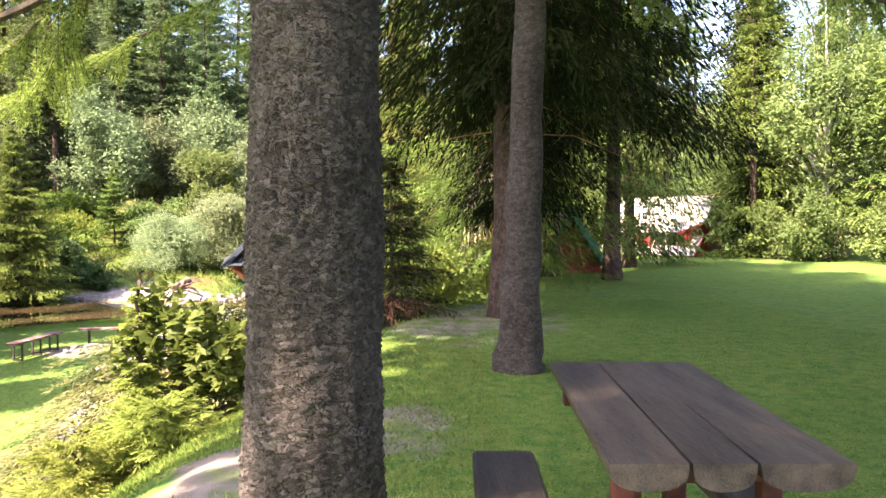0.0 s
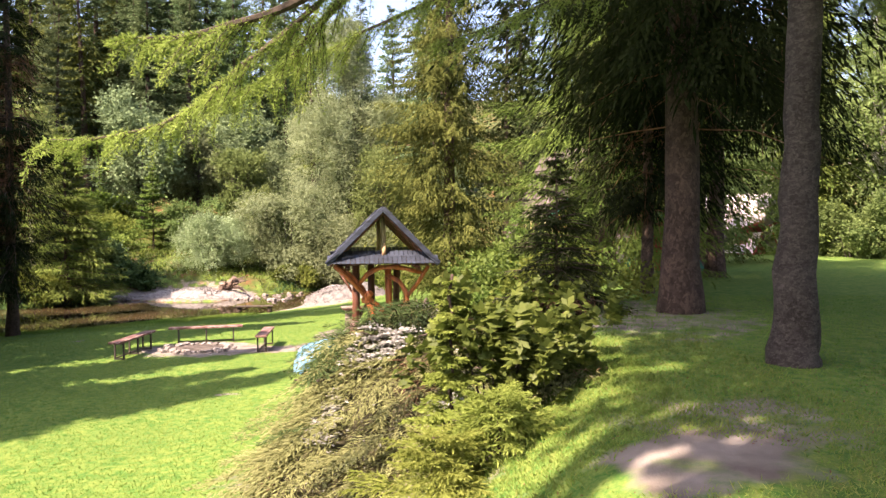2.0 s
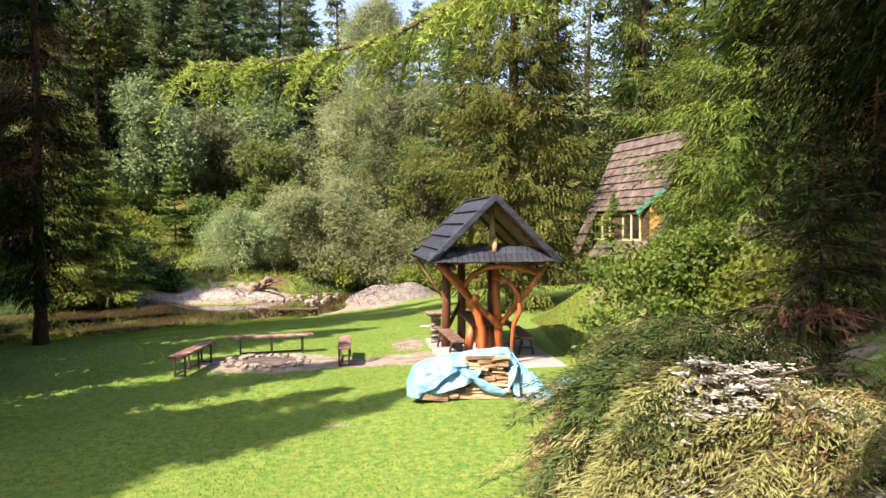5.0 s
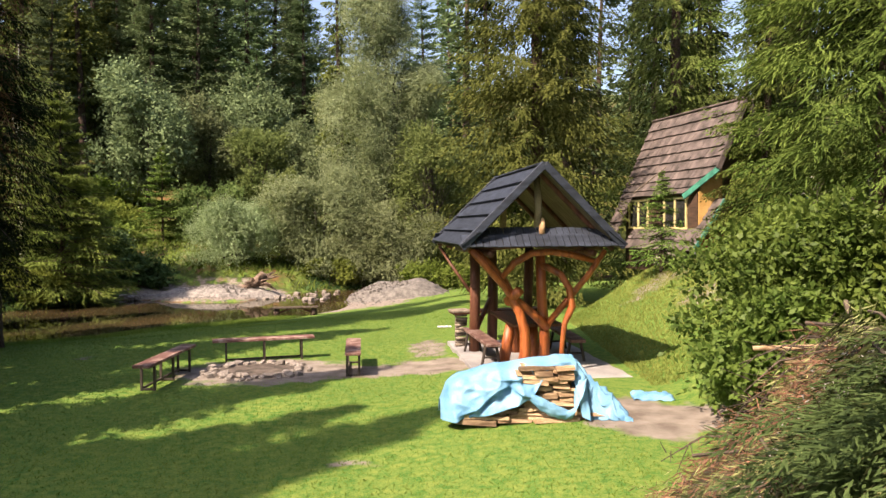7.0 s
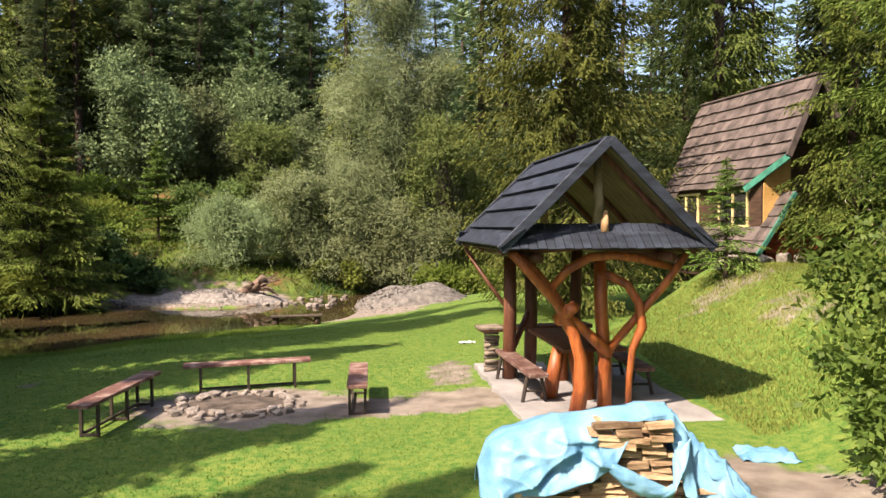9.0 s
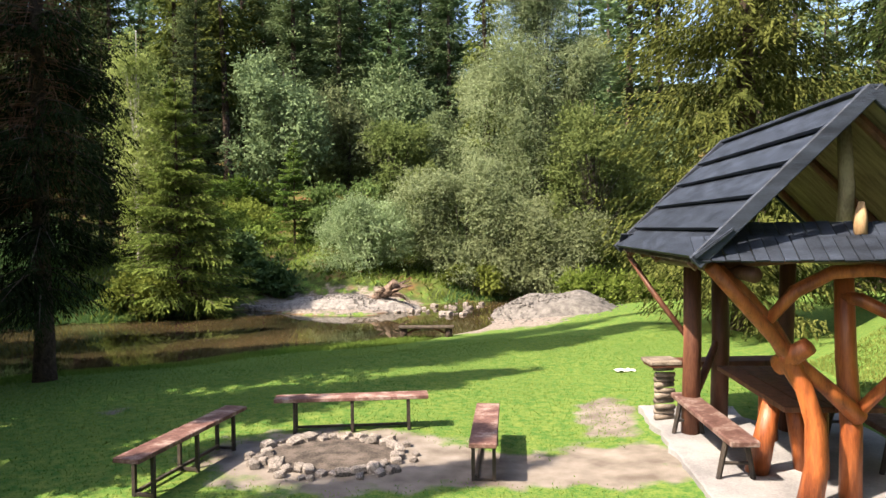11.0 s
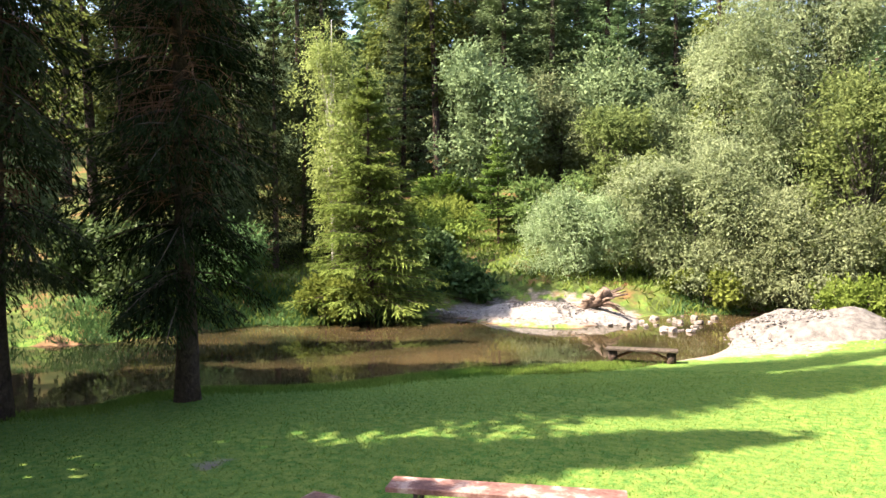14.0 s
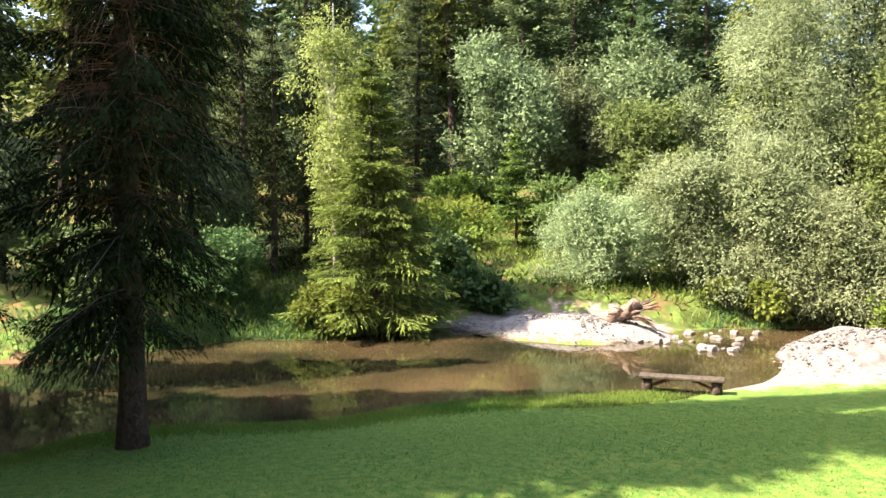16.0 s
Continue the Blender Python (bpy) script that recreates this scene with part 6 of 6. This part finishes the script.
    part("gable_panel", Shape().add(v, [(4, 3, 2, 1, 0), (5, 6, 7, 8, 9)] + [(i, (i + 1) % 5, 5 + (i + 1) % 5, 5 + i) for i in range(5)]), panel_mat, ob, "plain board panel")
    for i in range(4):
        part("base_board", Shape().box((1.9, 0.04, 0.22), pose(0, -1.95, 0.1 + 0.235 * i), 0.006), M_redwall, ob, "dark red board")
    for c, ww in windows:
        win = part("window", Shape().box((0.02, ww, 0.80), pose(-1.035, c + ww / 2, 1.50)), M_glass, ob, "dark glass")
        fr = Shape()
        for dy in (0.03, ww / 2, ww - 0.03):
            fr.box((0.05, 0.06, 0.86), pose(-1.05, c + dy, 1.50))
        for dz in (1.08, 1.92):
            fr.box((0.052, ww + 0.06, 0.06), pose(-1.05, c + ww / 2, dz))
        part("window_frame", fr, M_yellow, win, "cream painted frame")
    return ob


brown = hut(pose(2.13, 27.0, 1.42, 0, 0, 14.3), "small brown cabin with steep board roof and cream windows", M_roof, M_darkwall, M_green, M_darkwall, M_ochre)
pole = Shape().tube([(-1.15, 1.25, 2.16), (-0.83, -0.05, 2.88)], [0.016, 0.014], 6)
part("pole", pole, M_cut, brown, "pale pole lying on the roof")
white = hut(pose(9.35, 31.2, 1.72, 0, 0, 45), "distant cabin with a pale roof and red gable on the lawn", M_roof_white, M_redwall, M_redwall, M_redwall, M_redwall)
white.scale = (0.95, 0.95, 0.60)
cabin(pose(3.35, 20.4, 1.93, 0, 0, 2), 3.0, 1.5, 1.0, "low red cabin with green verge boards under spruces", M_roof, M_redwall, M_green, 5)
for k, (x, y, r) in enumerate([(0.9, 24.3, 0.3), (1.35, 24.1, 0.22), (1.8, 24.2, 0.26), (2.3, 24.4, 0.2), (0.35, 24.0, 0.2)]):
    stone(x, y, r, k + 1, "grey foot stone before the brown cabin", "stones before the cabin")

# ---------------- stream side ----------------
def stream_side():
    nx, ny = 70, 36
    def hump(name, cx, cy, lx, ly, hgt, turn, seed, label):
        v = []
        for j in range(ny + 1):
            for i in range(nx + 1):
                u, w = i / nx * 2 - 1, j / ny * 2 - 1
                r = math.hypot(u, w)
                k = max(0.0, 1 - r ** 2.2)
                z = hgt * k ** 0.5 * (0.85 + 0.4 * noise.noise((u * 2.2 + seed, w * 2, seed))) + 0.03 * noise.noise((u * 14, w * 9, seed)) - 0.25 * (1 - k)
                v.append((u * lx, w * ly, z))
        me = Shape().add(v, [(j * (nx + 1) + i, j * (nx + 1) + i + 1, (j + 1) * (nx + 1) + i + 1, (j + 1) * (nx + 1) + i) for j in range(ny) for i in range(nx)])
        ob = part(name, me, M_gravel, None, smooth=True)
        ob.matrix_basis = pose(cx, cy, -0.35, 0, 0, turn)
        tagged(ob, label, "gravel", kind="structure")
    hump("gravel_bar", -14.7, 36.3, 3.0, 1.4, 0.50, 4, 1.0, "pale gravel bar at the far side of the stream")
    hump("gravel_heap", -6.7, 34.8, 2.5, 1.7, 0.80, -10, 4.0, "heap of pale gravel beside the lawn")
    rng = random.Random(11)
    s = Shape()
    for k in range(1100):
        on_bar = k < 700
        x = rng.gauss(-14.7, 1.4) if on_bar else rng.gauss(-7.6, 1.3)
        y = rng.gauss(35.9, 0.75) if on_bar else rng.gauss(34.0, 0.9)
        cx, cy, lx, ly, hg = (-14.7, 36.3, 3.0, 1.4, 0.5) if on_bar else (-6.7, 34.8, 2.5, 1.7, 0.80)
        q = max(0.0, 1 - math.hypot((x - cx) / lx, (y - cy) / ly) ** 2.2)
        zz = max(z_at(x, y), -0.35 + hg * q ** 0.5 * 0.85 - 0.25 * (1 - q))
        r = rng.uniform(0.02, 0.06)
        v = [(x + r * a * rng.uniform(0.7, 1.2), y + r * b * rng.uniform(0.7, 1.2), zz + r * c * 0.7) for a, b, c in ((1, 0, 0), (0, 1, 0), (-1, 0, 0), (0, -1, 0), (0.2, 0.1, 1), (0, 0, -1))]
        s.add(v, [(0, 1, 4), (1, 2, 4), (2, 3, 4), (3, 0, 4), (1, 0, 5), (2, 1, 5), (3, 2, 5), (0, 3, 5)])
    tagged(part("pebbles", s, M_gravel), "grey and pale pebbles scattered over the gravel", "gravel", kind="stuff")
    for k in range(38):
        x, y = rng.uniform(-12.6, -9.6), rng.uniform(34.5, 38.5)
        stone(x, y, rng.uniform(0.06, 0.19), k, "grey river stone in the shallow stream", "stones of the stream", z=WATER - 0.02)
    for k in range(14):
        a = rng.uniform(0, 1)
        stone(-18.6 + 1.2 * a + rng.uniform(-.3, .3), 35.6 + rng.uniform(-0.4, 0.5), rng.uniform(0.1, 0.25), k + 2, "pale stone at the foot of the gravel bar", "stones of the stream", z=WATER)
    # driftwood root
    ob = thing("driftwood_stump", pose(-13.1, 36.2, -0.25), "bleached upturned tree root lying on the gravel", "driftwood")
    part("stump", Shape().tube([(-1.2, 0.3, 0.1), (-0.5, 0.1, 0.22), (0.1, 0, 0.45), (0.35, -0.05, 0.8)], [0.09, 0.15, 0.22, 0.14], 14, 0.9, 3), M_root, ob, smooth=True)
    for k in range(26):
        a = rng.uniform(0, 2 * math.pi)
        e = Vector((0.2 + 0.8 * math.cos(a), -0.1 + 0.35 * math.sin(a), 0.35 + 0.55 * math.sin(a * 1.7)))
        e.z = max(0.0, e.z)
        part("root", Shape().tube([(0.05, 0, 0.35), Vector((0.1, 0, 0.4)).lerp(e, 0.5) + Vector((0, -0.1, 0.08)), e], [0.08, 0.045, 0.012], 7, 0.6, k), M_root, ob, smooth=True)
    # bench by the stream
    b = thing("bench", pose(-10.22, 29.9, z_at(-10.22, 29.9), 0, 0, 10), "grey plank bench on log blocks at the stream's edge", "bench")
    part("seat", plank(Shape(), (-0.76, 0, 0.33), (0.76, 0, 0.33), 0.3, 0.06, 0.012), M_table, b)
    for x in (-0.62, 0.62):
        part("log_block", Shape().tube([(x, 0, -0.05), (x, 0, 0.27)], [0.11, 0.1], 10, 0.1), M_bark_red, b, smooth=True)
    part("brace", Shape().tube([(-0.6, 0, 0.1), (-0.15, 0, 0.28), (0.15, 0, 0.28), (0.6, 0, 0.1)], [0.03] * 4, 6), M_wood_dark_shade, b)


stream_side()

# ---------------- brush heap on the slope ----------------
def brush_heap():
    rng = np.random.default_rng(15)
    line = np.array([(-2.7, 6.2, 1.35), (-3.0, 7.4, 1.75), (-2.8, 8.6, 2.05), (-2.65, 9.8, 1.85), (-2.3, 11.1, 1.6)])
    ob = thing("brush_heap", pose(0, 0, 0), "long heap of cut conifer branches and dead brushwood on the slope", "brush heap")
    nu, nv = 60, 28
    v = []
    for i in range(nu + 1):
        t = i / nu * (len(line) - 1)
        c = np.array([np.interp(t, range(len(line)), line[:, k]) for k in range(3)])
        end = min(1, min(i, nu - i) / 8)
        for j in range(nv + 1):
            a = (j / nv * 2 - 1)
            x = c[0] + a * (1.55 if a > 0 else 1.2)
            y = c[1] + (0.5 * a * a if i > nu / 2 else -0.5 * a * a)
            g = z_at(x, y)
            top = g + max(0, c[2] - g) * (1 - abs(a) ** 2.2) * end ** 0.6 + 0.36 * noise.noise((x * 1.7, y * 1.7, 1)) + 0.07 * noise.noise((x * 6, y * 6, 1))
            v.append((x, y, max(top, g - 0.1)))
    f = [(i * (nv + 1) + j, i * (nv + 1) + j + 1, (i + 1) * (nv + 1) + j + 1, (i + 1) * (nv + 1) + j) for i in range(nu) for j in range(nv)]
    # Core colour is darkened to read as shadowed hollows between the branches
    core = part("core", Shape().add(v, f), M_slash, ob, smooth=True)
    V = np.array(v)
    def layer(name, mat, n, ln, wd, lab, down=1.0, pickf=None, up=0.03):
        P = V[rng.integers(0, len(V), n * 3)] + rng.normal(size=(n * 3, 3)) * np.array([0.08, 0.08, 0.04]) + np.array([0, 0, up])
        if pickf is not None:
            P = P[pickf(P)]
        P = P[:n]
        D = rng.normal(size=P.shape) * 0.55 + np.array([-0.9, -0.35, -0.35]) * down
        part(name, np_mesh(name, *kites(P, D, rng.uniform(0.5, 1.4, len(P)) * ln, rng.uniform(0.6, 1.3, len(P)) * wd, rng), mat), None, ob, lab)["kind"] = "stuff"
    def patch(P, s, o):
        return np.array([noise.noise((p[0] * s + o, p[1] * s, 0.0)) for p in P])
    layer("wilted_sprays", M_slashneedle, 9000, 0.10, 0.012, "wilting yellow-green conifer sprays", up=0.04, pickf=lambda P: patch(P, 0.9, 3) * 1.2 > P[:, 1] - 8.2)
    layer("green_sprays", M_spruce, 26000, 0.10, 0.011, "dark green cut spruce sprays", pickf=lambda P: (patch(P, 0.8, 9) + (P[:, 1] - 7.9) * 0.5 > 0.0) & (patch(P, 1.1, 5) * 1.5 > P[:, 1] - 9.3), up=0.05)
    layer("grey_litter", M_ashgrey, 9000, 0.03, 0.010, "pale grey dry litter", down=0.3, pickf=lambda P: (patch(P, 1.1, 17) > 0.22) & (P[:, 1] < 9.5), up=0.06)
    layer("brown_sprays", M_dead, 12000, 0.14, 0.007, "browned needles", pickf=lambda P: patch(P, 1.3, 29) + np.clip(P[:, 1] - 9.4, 0, 1) * 0.4 > 0.15, up=0.05)
    layer("dry_sprays", M_slashneedle, 5000, 0.12, 0.010, "dried conifer sprays", pickf=lambda P: (patch(P, 1.5, 41) > 0.0) & (P[:, 1] > 9.6), up=0.05)
    # whole cut fronds lying down the slope
    for name, mat, count, lab in (("cut_frond", M_slashneedle, 300, "wilted yellow-green conifer frond"), ("cut_frond", M_butterbur, 260, "dark green conifer frond")):
        bl = []
        for k in range(count):
            while True:
                p = V[rng.integers(0, len(V))] + np.array([0, 0, 0.12])
                if p[1] < 9.1 and (p[1] > 8.1 + rng.normal() * 0.5) == (mat is M_butterbur):
                    break
            d = np.array([-0.6, -0.35, -0.34]) + rng.normal(size=3) * np.array([0.45, 0.45, 0.16])
            d /= np.linalg.norm(d)
            ln = rng.uniform(0.4, 1.0)
            t = np.repeat(np.linspace(0.05, 1, 30), 6)
            side = np.cross(d, [0, 0, 1.0]); side /= np.linalg.norm(side)
            sg = rng.choice([-1.0, 1.0], len(t))
            twig = np.tile(np.arange(6) / 6, 30)
            sg = np.repeat(np.where(np.arange(30) % 2 > 0, 1.0, -1.0), 6)
            off = sg * twig * (1.02 - t) * 0.34 * ln
            t = t + np.abs(off) / ln * 0.7
            P = p + d * (t * ln)[:, None] + side * off[:, None] + np.array([0, 0, -1.0]) * (0.12 * t ** 2 * ln)[:, None] + rng.normal(size=(len(t), 3)) * 0.008
            D = d * 0.9 + side * (sg * 0.7)[:, None] + rng.normal(size=P.shape) * 0.25
            bl.append(kites(P, D, rng.uniform(0.05, 0.10, len(t)), 0.013, rng, unit(np.array([0, 0, 1.0]) + rng.normal(size=P.shape) * 0.3)))
        part(name, np_mesh(name, *merge(*bl), mat), None, ob, lab)["kind"] = "stuff"
    # mounds of dark cut boughs on the back of the heap
    for cx, cy, top, rx, ry in ((-2.95, 8.0, 2.15, 0.55, 0.5), (-2.3, 8.5, 2.2, 0.65, 0.55), (-3.45, 7.6, 1.6, 0.5, 0.5), (-2.5, 7.3, 1.85, 0.45, 0.4), (-3.0, 9.1, 2.2, 0.5, 0.45)):
        n = 10000
        d = unit(rng.normal(size=(n, 3))); d[:, 2] = np.abs(d[:, 2])
        k = np.array([0.85 + 0.5 * noise.noise((p[0] * 2.2 + cx, p[1] * 2.2, p[2] * 2.2)) for p in d])[:, None]
        foot = z_at(cx, cy)
        P = np.array([cx, cy, foot]) + d * k * np.array([rx, ry, top - foot]) * rng.uniform(0.82, 1.03, (n, 1))
        D = d * np.array([1, 1, 0.2]) + rng.normal(size=(n, 3)) * 0.35 + np.array([-0.25, -0.15, -0.8])
        part("green_mound", np_mesh("green_mound", *kites(P, D, rng.uniform(0.06, 0.17, n), 0.014, rng), M_spruce), None, ob, "mound of dark green cut boughs")["kind"] = "stuff"
    # pale drifts of dry litter
    bl = []
    for cx, cy, rx, ry, n in ((-3.05, 7.25, 0.36, 0.20, 3000), (-2.35, 6.3, 0.18, 0.24, 1700), (-3.5, 6.7, 0.18, 0.22, 900)):
        q = V[np.argmin((V[:, 0] - cx) ** 2 + (V[:, 1] - cy) ** 2)]
        P = np.stack([cx + rng.normal(size=n) * rx * 0.45, cy + rng.normal(size=n) * ry * 0.45, np.zeros(n)], 1)
        idx = [int(np.argmin((V[:, 0] - a[0]) ** 2 + (V[:, 1] - a[1]) ** 2)) for a in P]
        P[:, 2] = V[idx, 2] + 0.17 + rng.random(n) * 0.03
        bl.append(kites(P, rng.normal(size=P.shape) * np.array([1, 1, 0.15]), rng.uniform(0.025, 0.055, n), 0.028, rng, unit(np.array([0, 0, 1.0]) + rng.normal(size=P.shape) * 0.2)))
    part("pale_litter", np_mesh("pale_litter", *merge(*bl), M_ashgrey), None, ob, "pale grey dry litter")["kind"] = "stuff"
    s = Shape()
    for k in range(60):
        p = Vector(V[rng.integers(0, len(V))])
        d = Vector(rng.normal(size=3)); d.z *= 0.25; d.normalize()
        ln = rng.uniform(0.3, 1.1)
        s.tube([p - d * ln / 2 + Vector((0, 0, 0.03)), p + Vector((0, 0, 0.07)), p + d * ln / 2 + Vector((0, 0, 0.05))], [0.014 * rng.uniform(0.5, 1.4), 0.011, 0.006], 5)
    part("stick_litter", s, M_twig, ob, "bare broken sticks")["kind"] = "stuff"
    s = Shape()
    for k in range(45):                                 # brown dead branches at the lower end
        p = Vector((rng.uniform(-3.3, -2.2), rng.uniform(10.2, 11.6), 0))
        p.z = float(V[np.argmin((V[:, 0] - p.x) ** 2 + (V[:, 1] - p.y) ** 2), 2]) + 0.08
        d = Vector((-0.7, -0.5 + rng.normal() * 0.5, -0.5 + rng.normal() * 0.3)).normalized() * rng.uniform(0.3, 0.7)
        s.tube([p, p + d * 0.5 + Vector((0, 0, 0.08)), p + d], [0.012, 0.008, 0.003], 4)
        for j in range(5):
            q = p + d * rng.uniform(0.2, 0.95) + Vector((0, 0, 0.05))
            s.tube([q, q + d * 0.2 + Vector(rng.normal(size=3)) * 0.09], [0.005, 0.002], 3)
    part("dead_branchwork", s, M_twig, ob, "bare brown dead branches")["kind"] = "stuff"
    for a, b, r in (((-2.85, 11.35, 1.60), (-2.1, 11.05, 1.66), 0.026), ((-2.66, 11.2, 1.52), (-2.0, 11.1, 1.54), 0.022)):
        part("pole", Shape().tube([a, Vector(a).lerp(Vector(b), 0.5), b], [r * 0.8, r, r * 1.1], 8, 0.1), M_log, ob, "peeled pale pole", smooth=True)


brush_heap()


def grass():
    """Short blades over the lawn where the walk passes, and taller weeds along the edges."""
    rng = np.random.default_rng(33)
    def lay(name, x, y, hgt, wid, mat, label, lean=0.5):
        keep = ~in_river(x, y)
        x, y = x[keep], y[keep]
        z = height(x, y)
        n = len(x)
        D = np.stack([rng.normal(size=n) * lean, rng.normal(size=n) * lean, np.ones(n)], 1)
        hv = hgt * rng.uniform(0.5, 1.3, n)
        me = np_mesh(name, *kites(np.stack([x, y, z - 0.005], 1), D, hv, wid * rng.uniform(0.7, 1.3, n), rng, None, 0.35), mat)
        tagged(new(name, me), label, "grass", kind="stuff")
    def clear(x, y):
        bare = np.maximum.reduce([blob(x, y, -8.5, 18.2, 1.42, 0.98), blob(x, y, -6.7, 18.1, 0.95, 0.5), blob(x, y, -5.6, 18.3, 0.75, 0.6), blob(x, y, -2.7, 14.4, 0.78, 0.85), blob(x, y, -1.05, 3.72, 0.6, 0.4), blob(x, y, -8.2, 33.3, 1.7, 1.9), blob(x, y, -9.6, 31.4, 0.9, 0.9)])
        slab = (np.abs(x + 4.0) < 1.35) & (np.abs(y - 18.35) < 2.05)
        return (bare + rng.normal(size=len(x)) * 0.15 < 0.5) & ~slab
    n = 150000
    x, y = rng.uniform(-17, -3.2, n), 8 + 21 * rng.random(n) ** 1.2
    k = clear(x, y)
    lay("lawn_grass", x[k], y[k], 0.028, 0.012, M_grass, "short mown lawn grass", 0.7)
    n = 90000
    x, y = rng.uniform(-3.4, 5, n), 2.2 + 10 * rng.random(n) ** 1.7
    k = clear(x, y)
    lay("lawn_grass", x[k], y[k], 0.03, 0.009, M_grass, "short lawn grass on the upper terrace", 0.9)
    n = 42000
    x, y = rng.uniform(-2.2, 1.8, n), rng.uniform(16.2, 24, n)
    lay("slope_grass", x, y, 0.07, 0.012, M_dry, "long grass on the slope by the cabin")
    n = 45000
    x, y = rng.uniform(-3.9, -0.7, n), rng.uniform(3.4, 9.0, n)
    k = clear(x, y)
    lay("slope_weeds", x[k], y[k], 0.045, 0.006, M_weed, "sunlit weeds and long grass on the slope", 0.8)
    n = 26000
    x, y = rng.uniform(-3.9, 0.4, n), rng.uniform(3.2, 8.0, n)
    k = clear(x, y)
    lay("slope_grass", x[k], y[k], 0.05, 0.005, M_dry, "dry yellow grass among the weeds of the slope", 1.0)
    n = 3500
    x, y = rng.uniform(-2.8, 1.5, n), rng.uniform(3.0, 6.5, n)
    k = clear(x, y)
    lay("leaf_litter", x[k], y[k], 0.02, 0.012, M_dead, "brown fallen leaves and twigs on the slope", 3.0)
    n = 30000
    x, y = rng.uniform(-27, 2, n), rng.uniform(28, 54, n)
    d = dist_to(FAR, x, y)
    k = (dist_to(NEAR, x, y) > d) & (d < 13) & ~((np.abs(x + 15.2) < 4.2) & (np.abs(y - 36.0) < 2.6))
    lay("far_slope_weeds", x[k], y[k], 0.34, 0.065, M_weed, "rank weeds on the slope beyond the stream", 0.7)
    # bank edge
    t = rng.random(34000) * (len(NEAR) - 10) + 2
    i = t.astype(int)
    p = NEAR[i] + (NEAR[i + 1] - NEAR[i]) * (t - i)[:, None] + rng.normal(size=(len(t), 2)) * 0.3 + np.array([0.3, -0.3])
    lay("bank_grass", p[:, 0], p[:, 1], 0.09, 0.012, M_grass, "long grass along the stream bank")
    t = rng.random(26000) * (len(FAR) - 6) + 2
    i = t.astype(int)
    p = FAR[i] + (FAR[i + 1] - FAR[i]) * (t - i)[:, None] + np.abs(rng.normal(size=(len(t), 1))) * np.array([[-0.7, 1.0]]) + rng.normal(size=(len(t), 2)) * 0.3
    k = ~((p[:, 0] > -19) & (p[:, 0] < -11.5))
    # Darker butterbur colour on these weeds stands in for the bank's shade
    lay("far_bank_weeds", p[k, 0], p[k, 1], 0.22, 0.035, M_butterbur, "weeds on the far bank")


grass()
